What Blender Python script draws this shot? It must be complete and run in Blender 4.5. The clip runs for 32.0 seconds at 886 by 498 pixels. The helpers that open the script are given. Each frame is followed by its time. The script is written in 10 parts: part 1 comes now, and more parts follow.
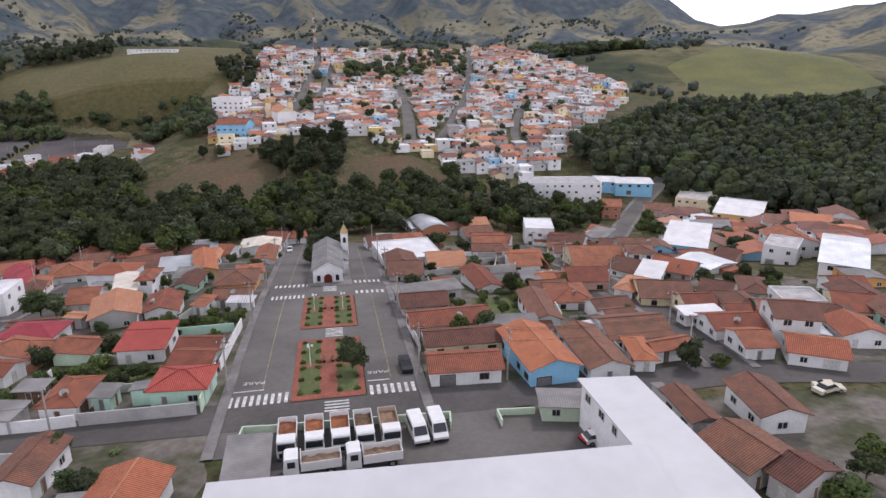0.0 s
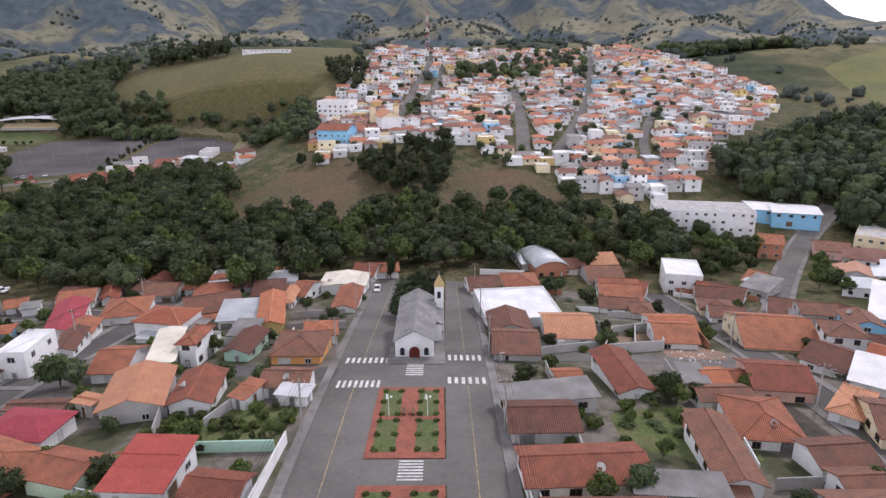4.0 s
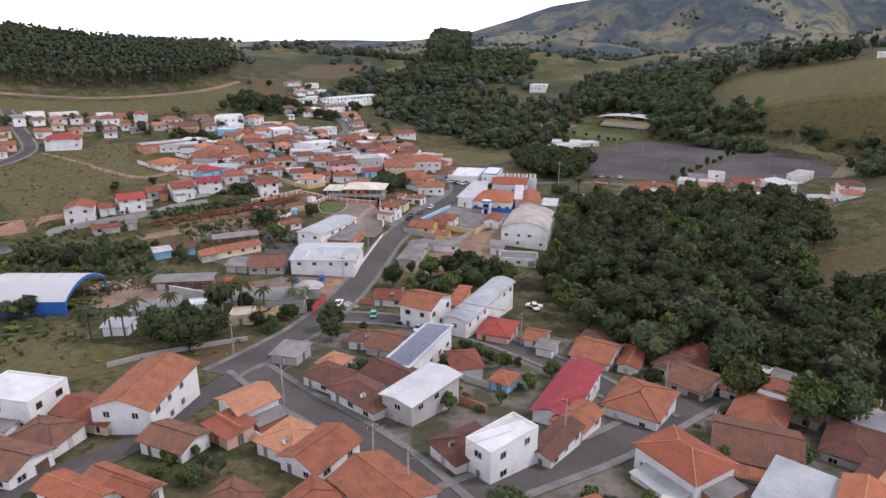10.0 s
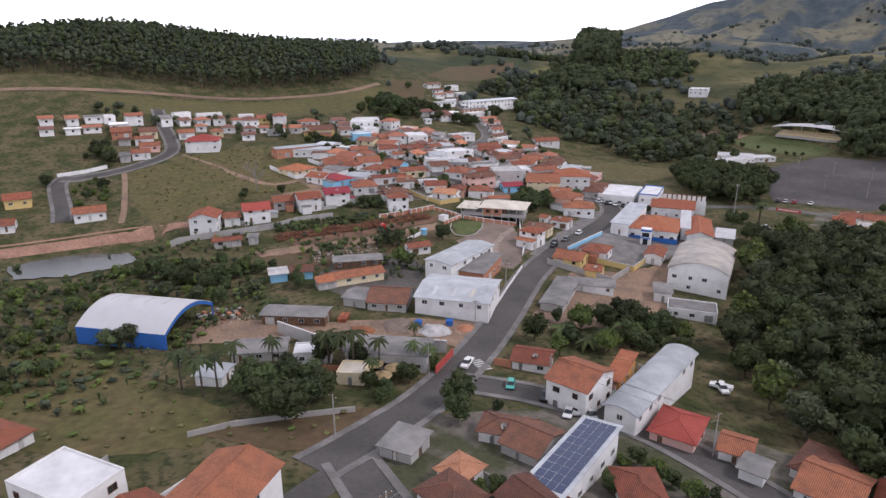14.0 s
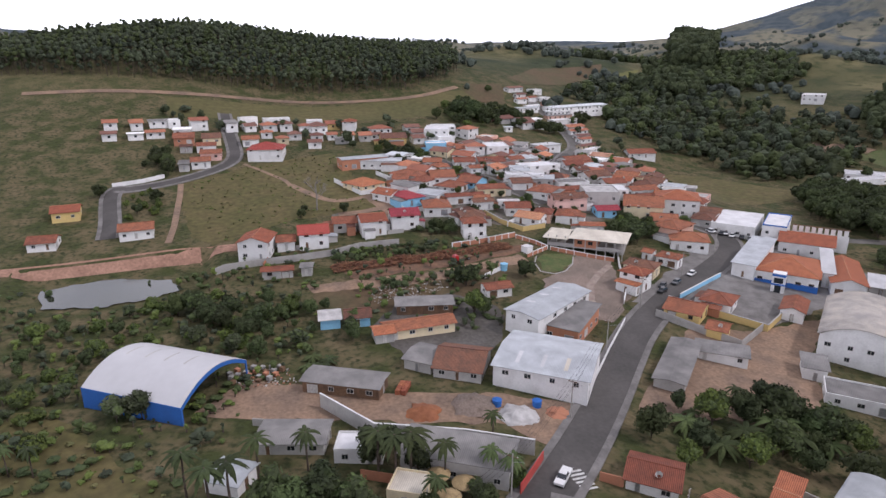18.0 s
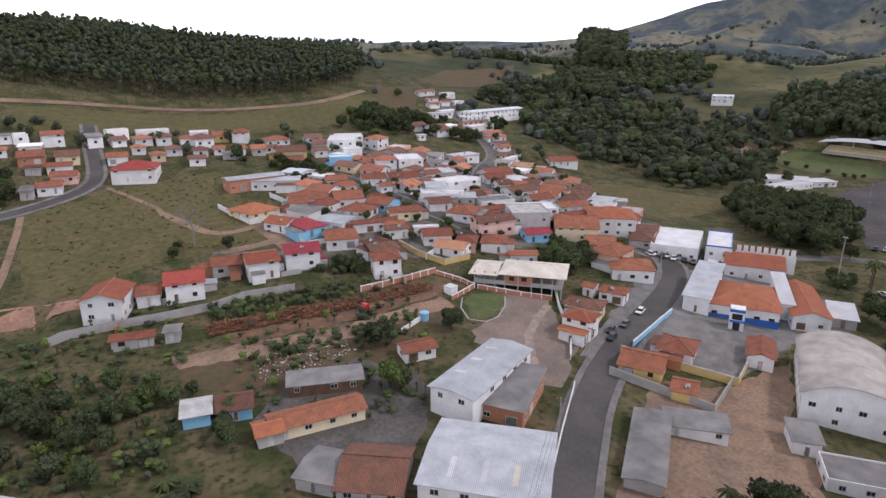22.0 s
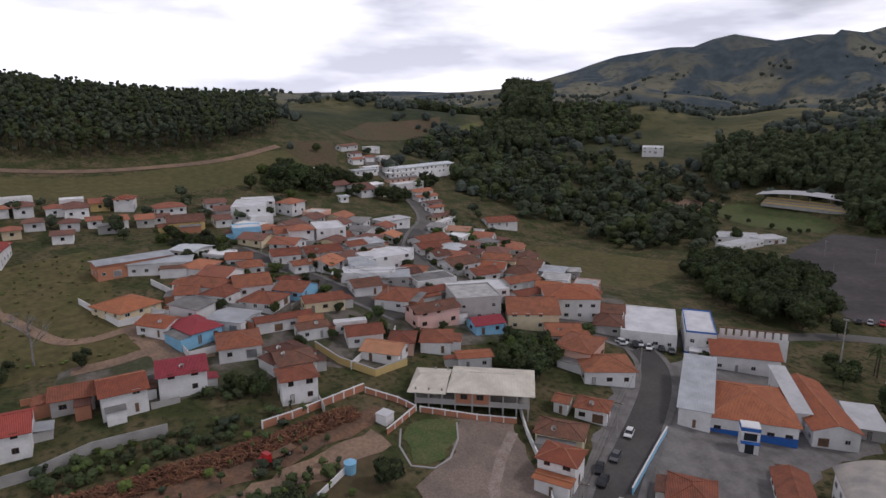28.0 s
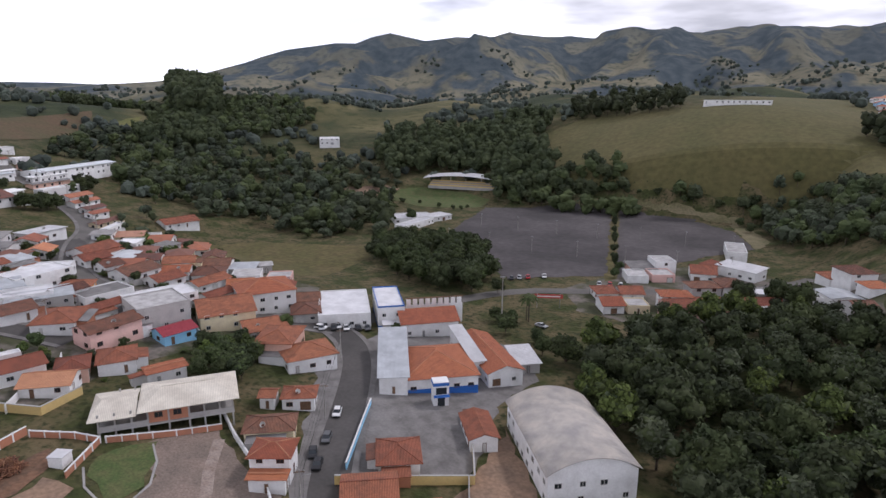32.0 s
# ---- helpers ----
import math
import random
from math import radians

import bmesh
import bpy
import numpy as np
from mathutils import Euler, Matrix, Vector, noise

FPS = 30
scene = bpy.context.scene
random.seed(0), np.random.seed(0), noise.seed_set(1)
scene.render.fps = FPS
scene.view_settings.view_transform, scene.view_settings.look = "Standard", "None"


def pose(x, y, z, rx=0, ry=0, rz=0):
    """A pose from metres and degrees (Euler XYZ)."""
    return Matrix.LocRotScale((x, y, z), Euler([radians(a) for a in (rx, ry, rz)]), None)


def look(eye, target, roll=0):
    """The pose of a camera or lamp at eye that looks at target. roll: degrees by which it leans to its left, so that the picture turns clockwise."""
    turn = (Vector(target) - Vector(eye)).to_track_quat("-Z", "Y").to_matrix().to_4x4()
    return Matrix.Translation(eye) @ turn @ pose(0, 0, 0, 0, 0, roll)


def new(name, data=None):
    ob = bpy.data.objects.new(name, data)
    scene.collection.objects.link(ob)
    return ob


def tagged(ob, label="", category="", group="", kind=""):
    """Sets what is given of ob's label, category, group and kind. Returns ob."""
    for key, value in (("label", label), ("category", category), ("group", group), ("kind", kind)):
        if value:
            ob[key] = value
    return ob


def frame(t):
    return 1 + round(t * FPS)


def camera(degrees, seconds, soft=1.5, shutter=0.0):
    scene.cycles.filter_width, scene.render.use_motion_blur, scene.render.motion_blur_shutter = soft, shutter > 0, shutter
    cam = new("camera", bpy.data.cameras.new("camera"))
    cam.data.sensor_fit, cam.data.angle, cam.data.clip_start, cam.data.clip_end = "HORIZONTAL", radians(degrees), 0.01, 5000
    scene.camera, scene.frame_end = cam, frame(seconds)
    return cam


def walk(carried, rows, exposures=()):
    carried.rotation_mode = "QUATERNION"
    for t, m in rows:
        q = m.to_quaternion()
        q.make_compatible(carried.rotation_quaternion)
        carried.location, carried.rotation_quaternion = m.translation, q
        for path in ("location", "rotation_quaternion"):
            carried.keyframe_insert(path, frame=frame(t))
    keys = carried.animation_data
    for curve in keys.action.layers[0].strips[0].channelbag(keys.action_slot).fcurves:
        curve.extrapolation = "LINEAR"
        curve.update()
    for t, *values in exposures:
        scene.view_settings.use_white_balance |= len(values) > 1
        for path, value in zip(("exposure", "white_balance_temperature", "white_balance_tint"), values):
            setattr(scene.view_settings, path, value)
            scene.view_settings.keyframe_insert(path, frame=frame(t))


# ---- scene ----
# Camera: one lens, a drone flight over a hill town.
cam = camera(70.09, 32.0, soft=1.5, shutter=0.0)


def aim(x, y, z, yaw, pitch, roll):
    """Pose from place, heading to the left of +y, pitch and roll in degrees."""
    a, b = radians(yaw), radians(pitch)
    way = Vector((-math.sin(a) * math.cos(b), math.cos(a) * math.cos(b), math.sin(b)))
    return look((x, y, z), Vector((x, y, z)) + 50 * way, roll)


walk(cam, [
    (0, aim(0.00, 0.00, 50.00, -10.00, -17.47, -0.10)),
    (0.5, aim(0.63, 4.76, 50.10, -7.80, -17.50, -0.08)),
    (1, aim(1.09, 9.92, 50.27, -5.03, -17.48, -0.08)),
    (1.5, aim(1.42, 14.96, 50.38, -4.50, -17.49, -0.05)),
    (2, aim(1.70, 20.27, 50.47, -4.49, -17.43, -0.03)),
    (2.5, aim(1.99, 25.45, 50.51, -4.30, -17.43, -0.04)),
    (4.5, aim(2.87, 46.77, 51.23, 2.36, -17.56, -0.21)),
    (5, aim(2.32, 51.41, 51.58, 5.24, -17.52, -0.14)),
    (5.5, aim(1.47, 55.90, 51.83, 8.34, -17.55, -0.14)),
    (6, aim(0.15, 60.62, 52.03, 12.07, -17.53, -0.05)),
    (6.5, aim(-1.42, 65.06, 52.17, 15.70, -17.54, -0.02)),
    (7, aim(-3.45, 69.71, 52.24, 20.03, -17.51, -0.01)),
    (7.5, aim(-5.56, 73.87, 52.23, 23.92, -17.51, -0.02)),
    (8, aim(-7.93, 77.99, 52.34, 28.59, -17.49, 0.10)),
    (8.5, aim(-10.68, 81.79, 52.43, 33.26, -17.55, 0.07)),
    (9, aim(-13.79, 85.48, 52.48, 38.81, -17.53, 0.05)),
    (9.5, aim(-17.12, 88.74, 52.47, 43.69, -17.56, 0.08)),
    (10, aim(-20.76, 91.77, 52.46, 49.21, -17.52, 0.04)),
    (10.5, aim(-24.60, 94.47, 52.40, 54.11, -17.57, -0.01)),
    (11, aim(-28.52, 96.92, 52.34, 59.26, -17.53, -0.10)),
    (11.5, aim(-32.40, 99.18, 52.33, 59.34, -17.51, -0.11)),
    (12, aim(-36.48, 101.36, 52.34, 59.37, -17.48, -0.11)),
    (12.5, aim(-40.62, 103.55, 52.36, 59.62, -17.51, -0.11)),
    (13, aim(-44.93, 105.75, 52.38, 60.46, -17.46, -0.13)),
    (13.5, aim(-49.15, 107.82, 52.40, 61.16, -17.49, -0.16)),
    (15.5, aim(-66.64, 116.46, 52.26, 61.63, -17.40, -0.10)),
    (16, aim(-71.10, 118.22, 52.28, 65.68, -17.36, -0.11)),
    (16.5, aim(-75.36, 119.79, 52.38, 68.14, -17.37, -0.12)),
    (17, aim(-79.62, 121.34, 52.54, 68.15, -17.36, -0.11)),
    (17.5, aim(-83.98, 122.89, 52.73, 68.14, -17.39, -0.10)),
    (18, aim(-88.43, 124.57, 52.89, 68.12, -17.41, -0.10)),
    (18.5, aim(-92.93, 126.44, 53.02, 68.12, -17.43, -0.10)),
    (19, aim(-97.38, 128.41, 53.12, 66.78, -17.45, -0.09)),
    (19.5, aim(-101.71, 130.53, 53.20, 64.01, -17.43, -0.14)),
    (20, aim(-105.92, 132.85, 53.28, 61.56, -17.43, -0.12)),
    (20.5, aim(-110.18, 135.23, 53.37, 60.27, -17.45, -0.09)),
    (21, aim(-114.46, 137.52, 53.46, 60.24, -17.44, -0.02)),
    (21.5, aim(-118.74, 139.66, 53.53, 60.21, -17.43, -0.01)),
    (22, aim(-123.03, 141.84, 53.62, 60.19, -17.44, 0.06)),
    (22.5, aim(-127.29, 144.01, 53.78, 60.13, -17.46, 0.07)),
    (23, aim(-131.41, 146.19, 53.97, 60.08, -17.47, 0.08)),
    (23.5, aim(-135.46, 148.38, 54.19, 60.08, -17.49, 0.09)),
    (24, aim(-139.50, 150.59, 54.42, 60.09, -17.40, 0.05)),
    (24.5, aim(-143.66, 152.80, 54.76, 60.08, -15.06, 0.06)),
    (26.5, aim(-158.47, 161.17, 55.03, 60.01, -13.29, 0.01)),
    (27, aim(-160.06, 162.42, 55.01, 59.01, -13.26, 0.02)),
    (27.5, aim(-161.10, 163.24, 54.95, 56.36, -13.24, 0.04)),
    (28, aim(-161.66, 163.74, 54.85, 53.34, -13.23, 0.08)),
    (28.5, aim(-161.81, 163.91, 54.72, 50.66, -13.25, 0.10)),
    (29, aim(-161.59, 163.91, 54.55, 47.64, -13.31, 0.08)),
    (29.5, aim(-161.42, 163.83, 54.37, 44.93, -13.35, 0.09)),
    (30, aim(-161.43, 163.82, 54.17, 41.64, -13.40, 0.19)),
    (30.5, aim(-161.52, 163.85, 53.98, 38.26, -13.47, 0.22)),
    (31, aim(-161.52, 163.83, 53.80, 33.93, -13.53, 0.27)),
    (31.4, aim(-161.49, 163.81, 53.71, 30.61, -13.59, 0.31)),
    (31.5, aim(-161.49, 163.80, 53.68, 29.77, -13.60, 0.32)),
    (32, aim(-161.46, 163.79, 53.61, 25.04, -13.66, 0.30)),
], exposures=[(0, -0.31, 6230, 22), (6, -0.05, 6230, 22), (13, -0.40, 6230, 22), (19, -0.42, 6230, 22), (24, -0.52, 6230, 22), (26.5, -1.25, 6280, 20), (28, -1.25, 6280, 20), (30, -1.15, 6230, 21), (32, -0.64, 6150, 21)])
# ---- light ----
# Daylight under a bright, broken overcast.
SUN_ELEVATION, SUN_BEARING = 48.0, 35.0
world = bpy.data.worlds.new("sky")
scene.world = world
world.use_nodes = True
wn, wl = world.node_tree.nodes, world.node_tree.links
wn.clear()
sky = wn.new("ShaderNodeTexSky")
sky.sky_type, sky.sun_disc = "NISHITA", False
sky.sun_elevation, sky.sun_rotation = radians(SUN_ELEVATION), radians(SUN_BEARING)
sky.air_density, sky.dust_density = 1.0, 2.0
sky_gain = wn.new("ShaderNodeVectorMath")
sky_gain.operation = "SCALE"
sky_gain.inputs[3].default_value = 0.10
wl.new(sky.outputs[0], sky_gain.inputs[0])
where = wn.new("ShaderNodeTexCoord")
squash = wn.new("ShaderNodeMapping")
squash.inputs["Scale"].default_value = (1.0, 1.0, 4.5)
wl.new(where.outputs["Generated"], squash.inputs[0])
puffs = wn.new("ShaderNodeTexNoise")
puffs.inputs["Scale"].default_value, puffs.inputs["Detail"].default_value = 2.6, 7
wl.new(squash.outputs[0], puffs.inputs[0])
shade = wn.new("ShaderNodeValToRGB")
shade.color_ramp.elements[0].position, shade.color_ramp.elements[0].color = 0.38, (1.35, 1.42, 1.55, 1)
shade.color_ramp.elements[1].position, shade.color_ramp.elements[1].color = 0.55, (2.6, 2.66, 2.75, 1)
wl.new(puffs.outputs[0], shade.inputs[0])
parts_of = wn.new("ShaderNodeSeparateXYZ")
wl.new(where.outputs["Generated"], parts_of.inputs[0])
lower = wn.new("ShaderNodeMapRange")
lower.inputs[2].default_value, lower.inputs[3].default_value, lower.inputs[4].default_value = 0.55, 1.95, 0.72
wl.new(parts_of.outputs[2], lower.inputs[0])
bright = wn.new("ShaderNodeVectorMath")
bright.operation = "SCALE"
wl.new(shade.outputs[0], bright.inputs[0])
wl.new(lower.outputs[0], bright.inputs[3])
# A darker bank of cloud to the north, its edge broken by the puffs.
bank_way = wn.new("ShaderNodeVectorMath")
bank_way.operation, bank_way.inputs[1].default_value = "DOT_PRODUCT", (-0.043, 0.818, 0.574)
wl.new(where.outputs["Generated"], bank_way.inputs[0])
bank_edge = wn.new("ShaderNodeMath")
bank_edge.operation, bank_edge.inputs[1].default_value = "MULTIPLY_ADD", -0.16
wl.new(puffs.outputs[0], bank_edge.inputs[0])
wl.new(bank_way.outputs["Value"], bank_edge.inputs[2])
bank_dim = wn.new("ShaderNodeMapRange")
for k, v in ((1, 0.745), (2, 0.80), (3, 1.0), (4, 0.40)):
    bank_dim.inputs[k].default_value = v
wl.new(bank_edge.outputs[0], bank_dim.inputs[0])
clouds = wn.new("ShaderNodeVectorMath")
clouds.operation = "SCALE"
wl.new(bright.outputs[0], clouds.inputs[0])
wl.new(bank_dim.outputs[0], clouds.inputs[3])
cover = wn.new("ShaderNodeMix")
cover.data_type = "RGBA"
cover.inputs[0].default_value = 0.86
wl.new(sky_gain.outputs[0], cover.inputs[6])
wl.new(clouds.outputs[0], cover.inputs[7])
back = wn.new("ShaderNodeBackground")
back.inputs[1].default_value = 0.75
wl.new(cover.outputs[2], back.inputs[0])
wl.new(back.outputs[0], wn.new("ShaderNodeOutputWorld").inputs[0])
sun = new("sun", bpy.data.lights.new("sun", "SUN"))
sun.data.energy, sun.data.angle, sun.data.color = 2.1, radians(10), (1.0, 0.97, 0.93)
sb, se = radians(SUN_BEARING), radians(SUN_ELEVATION)
sun.matrix_world = look((math.sin(sb) * 100, math.cos(sb) * 100, math.tan(se) * 100), (0, 0, 0))

# ---- materials ----
def paint(name, a, b=None, rough=0.85, grain=3.0, patch=0.15, bump=0.15, metal=0.0, tint=0.0, lines=None, spec=0.3, low=0.35, high=0.65, isle=False, wear=(0.62, 1.18), ribs=0.2):
    """A weathered surface: colours a and b mixed by broad stains, darkened by fine grain; tint varies it from object to object;
    lines = (count per metre, axis 0/1/2, depth) adds ribs along the object's own axis."""
    m = bpy.data.materials.new(name)
    m.use_nodes = True
    n, l = m.node_tree.nodes, m.node_tree.links
    p = n["Principled BSDF"]
    p.inputs["Roughness"].default_value, p.inputs["Metallic"].default_value = rough, metal
    p.inputs["Specular IOR Level"].default_value = spec
    b = b or tuple(0.7 * v for v in a)
    tc, geo = n.new("ShaderNodeTexCoord"), n.new("ShaderNodeNewGeometry")
    big = n.new("ShaderNodeTexNoise")
    big.inputs["Scale"].default_value, big.inputs["Detail"].default_value = patch, 6
    l.new(geo.outputs["Position"], big.inputs[0])
    ramp = n.new("ShaderNodeMapRange")
    ramp.inputs[1].default_value, ramp.inputs[2].default_value = low, high
    l.new(big.outputs[0], ramp.inputs[0])
    mix = n.new("ShaderNodeMix")
    mix.data_type = "RGBA"
    mix.inputs[6].default_value, mix.inputs[7].default_value = (*a, 1), (*b, 1)
    l.new(ramp.outputs[0], mix.inputs[0])
    fine = n.new("ShaderNodeTexNoise")
    fine.inputs["Scale"].default_value, fine.inputs["Detail"].default_value = grain, 4
    l.new(geo.outputs["Position"], fine.inputs[0])
    worn = n.new("ShaderNodeMix")
    worn.data_type, worn.blend_type = "RGBA", "MULTIPLY"
    worn.inputs[0].default_value = 0.75
    level = n.new("ShaderNodeMapRange")
    level.inputs[1].default_value, level.inputs[2].default_value, level.inputs[3].default_value, level.inputs[4].default_value = 0.3, 0.7, *wear
    l.new(fine.outputs[0], level.inputs[0])
    l.new(mix.outputs[2], worn.inputs[6])
    l.new(level.outputs[0], worn.inputs[7])
    colour, rough_bump = worn.outputs[2], fine.outputs[0]
    if tint:
        info, hsv = (geo, n.new("ShaderNodeHueSaturation")) if isle else (n.new("ShaderNodeObjectInfo"), n.new("ShaderNodeHueSaturation"))
        val = n.new("ShaderNodeMapRange")
        val.inputs[3].default_value, val.inputs[4].default_value = 1 - tint, 1 + tint
        l.new(info.outputs["Random Per Island" if isle else "Random"], val.inputs[0])
        hue = n.new("ShaderNodeMath")
        hue.operation, hue.inputs[1].default_value, hue.inputs[2].default_value = "MULTIPLY_ADD", 0.05 * tint, 0.5 - 0.025 * tint
        l.new(info.outputs["Random Per Island" if isle else "Random"], hue.inputs[0])
        l.new(val.outputs[0], hsv.inputs["Value"])
        l.new(hue.outputs[0], hsv.inputs["Hue"])
        l.new(colour, hsv.inputs["Color"])
        colour = hsv.outputs[0]
    relief = n.new("ShaderNodeBump")
    relief.inputs["Strength"].default_value, relief.inputs["Distance"].default_value = bump, 0.1
    if lines:
        count, axis, depth = lines
        wave = n.new("ShaderNodeTexWave")
        wave.bands_direction = "XYZ"[axis]
        wave.inputs["Scale"].default_value, wave.inputs["Distortion"].default_value = count * 0.314, 0.15
        l.new(tc.outputs["Object"], wave.inputs[0])
        add = n.new("ShaderNodeMath")
        add.operation, add.inputs[1].default_value = "MULTIPLY_ADD", depth
        l.new(wave.outputs[1], add.inputs[0])
        l.new(fine.outputs[0], add.inputs[2])
        rough_bump = add.outputs[0]
        dark = n.new("ShaderNodeMix")
        dark.data_type, dark.blend_type = "RGBA", "MULTIPLY"
        dark.inputs[0].default_value = ribs
        l.new(colour, dark.inputs[6])
        l.new(wave.outputs[0], dark.inputs[7])
        colour = dark.outputs[2]
    l.new(rough_bump, relief.inputs["Height"])
    l.new(relief.outputs[0], p.inputs["Normal"])
    l.new(colour, p.inputs["Base Color"])
    return m


def glass(name, tone=(0.02, 0.025, 0.03)):
    m = bpy.data.materials.new(name)
    m.use_nodes = True
    p = m.node_tree.nodes["Principled BSDF"]
    p.inputs["Base Color"].default_value = (*tone, 1)
    p.inputs["Roughness"].default_value, p.inputs["Specular IOR Level"].default_value = 0.08, 0.6
    return m


M = {}
for key, a, b in (("white", (0.73, 0.73, 0.72), (0.56, 0.555, 0.54)), ("cream", (0.72, 0.62, 0.42), (0.6, 0.5, 0.34)), ("grey", (0.45, 0.44, 0.42), (0.32, 0.31, 0.30)),
                  ("pink", (0.70, 0.45, 0.40), (0.58, 0.38, 0.33)), ("yellow", (0.62, 0.46, 0.19), (0.52, 0.39, 0.18)), ("blue", (0.25, 0.52, 0.72), (0.22, 0.45, 0.62)),
                  ("deep_blue", (0.03, 0.13, 0.42), (0.03, 0.11, 0.34)), ("green", (0.42, 0.62, 0.50), (0.35, 0.52, 0.42)), ("mint", (0.55, 0.66, 0.50), (0.45, 0.55, 0.42)),
                  ("orange", (0.72, 0.36, 0.12), (0.6, 0.3, 0.1)), ("concrete", (0.36, 0.35, 0.33), (0.25, 0.24, 0.23)), ("red", (0.42, 0.07, 0.06), (0.36, 0.06, 0.05)),
                  ("salmon", (0.66, 0.42, 0.33), (0.55, 0.35, 0.28)), ("brick", (0.45, 0.20, 0.12), (0.36, 0.17, 0.11)), ("lilac", (0.5, 0.45, 0.62), (0.45, 0.4, 0.55)), ("teal", (0.15, 0.45, 0.42), (0.12, 0.38, 0.36))):
    M[key] = paint("wall_" + key, a, b, 0.9, 2.5, 0.3, 0.05, tint=0.05, low=0.45, high=0.8, wear=(0.90, 1.06))
for key, a, b in (("clay", (0.375, 0.132, 0.076), (0.225, 0.093, 0.060)), ("old_clay", (0.235, 0.105, 0.070), (0.135, 0.076, 0.058)), ("bright_clay", (0.47, 0.158, 0.082), (0.35, 0.122, 0.070)),
                  ("red_tile", (0.46, 0.095, 0.075), (0.38, 0.075, 0.06)), ("wine", (0.42, 0.07, 0.085), (0.34, 0.055, 0.07)), ("pale_clay", (0.62, 0.30, 0.17), (0.50, 0.23, 0.135))):
    M[key] = paint("roof_" + key, a, b, 0.85, 2.2, 0.5, 0.4, tint=0.12 if key in ("pale_clay", "wine", "red_tile") else 0.26, low=0.38, high=0.75, wear=(0.78, 1.12), lines=(3.4, 0, 1.2), ribs=0.5)
for key, a, b, metal in (("metal", (0.55, 0.58, 0.60), (0.42, 0.44, 0.46), 0.35), ("white_metal", (0.66, 0.66, 0.67), (0.55, 0.55, 0.56), 0.1), ("fibre", (0.27, 0.26, 0.25), (0.17, 0.165, 0.16), 0.0), ("aged_sheet", (0.54, 0.49, 0.43), (0.36, 0.34, 0.32), 0.0), ("cream_sheet", (0.72, 0.67, 0.57), (0.56, 0.51, 0.43), 0.0)):
    M[key] = paint("roof_" + key, a, b, 0.55 if metal else 0.9, 1.2, 0.25, 0.15, metal=metal, tint=0.08, wear=(0.9, 1.05), lines=(3.0, 0, 0.8))
for key, a, b in (("white", (0.73, 0.73, 0.72), (0.56, 0.555, 0.54)), ("cream", (0.72, 0.62, 0.42), (0.6, 0.5, 0.34)), ("salmon", (0.66, 0.42, 0.33), (0.55, 0.35, 0.28)), ("yellow", (0.62, 0.46, 0.19), (0.52, 0.39, 0.18)),
                  ("blue", (0.30, 0.52, 0.70), (0.26, 0.45, 0.6)), ("grey", (0.45, 0.44, 0.42), (0.32, 0.31, 0.30)), ("clay", (0.36, 0.14, 0.085), (0.22, 0.10, 0.07)), ("old_clay", (0.21, 0.10, 0.075), (0.12, 0.075, 0.063)),
                  ("bright_clay", (0.45, 0.18, 0.10), (0.34, 0.14, 0.085)), ("pale_clay", (0.50, 0.28, 0.19), (0.40, 0.21, 0.14)), ("slab", (0.55, 0.54, 0.52), (0.34, 0.33, 0.32)), ("white_slab", (0.82, 0.82, 0.81), (0.68, 0.68, 0.67)),
                  ("fibre", (0.27, 0.26, 0.25), (0.17, 0.165, 0.16)), ("metal", (0.55, 0.58, 0.60), (0.42, 0.44, 0.46))):
    M[key + "_isle"] = paint("far_" + key, a, b, 0.85, 1.6, 0.3, 0.1, tint=0.2, isle=True, low=0.45, high=0.8, wear=(0.88, 1.06))
M["slab"] = paint("roof_slab", (0.50, 0.49, 0.48), (0.34, 0.33, 0.32), 0.9, 1.5, 0.4, 0.05, tint=0.1, wear=(0.85, 1.06))
M["white_slab"] = paint("roof_white_slab", (0.72, 0.72, 0.73), (0.56, 0.56, 0.57), 0.7, 1.0, 0.2, 0.05, wear=(0.92, 1.04))
M["asphalt"] = paint("asphalt", (0.150, 0.141, 0.130), (0.104, 0.098, 0.090), 0.9, 1.2, 0.09, 0.1, wear=(0.85, 1.08))
M["street_asphalt"] = paint("street_asphalt", (0.10, 0.093, 0.088), (0.07, 0.066, 0.062), 0.9, 1.2, 0.09, 0.1, wear=(0.82, 1.1))
M["dark_asphalt"] = paint("dark_asphalt", (0.098, 0.088, 0.088), (0.055, 0.050, 0.050), 0.9, 0.35, 0.035, 0.2, wear=(0.75, 1.2))
M["paving"] = paint("paving", (0.22, 0.21, 0.20), (0.14, 0.132, 0.125), 0.9, 1.6, 0.25, 0.1, wear=(0.8, 1.1))
M["red_paving"] = paint("red_paving", (0.30, 0.10, 0.065), (0.22, 0.08, 0.055), 0.9, 3.0, 0.4, 0.2)
M["road_paint"] = paint("road_paint", (0.72, 0.72, 0.70), (0.42, 0.42, 0.40), 0.8, 4.0, 1.2, 0.05)
M["yellow_paint"] = paint("yellow_paint", (0.36, 0.29, 0.14), (0.17, 0.155, 0.125), 0.8, 4.0, 0.8, 0.05)
M["grass"] = paint("grass", (0.095, 0.089, 0.030), (0.125, 0.10, 0.042), 0.95, 0.45, 0.09, 0.6, wear=(0.5, 1.2))
M["pasture"] = paint("pasture", (0.095, 0.090, 0.034), (0.115, 0.10, 0.04), 0.95, 0.3, 0.035, 0.4, wear=(0.66, 1.15))
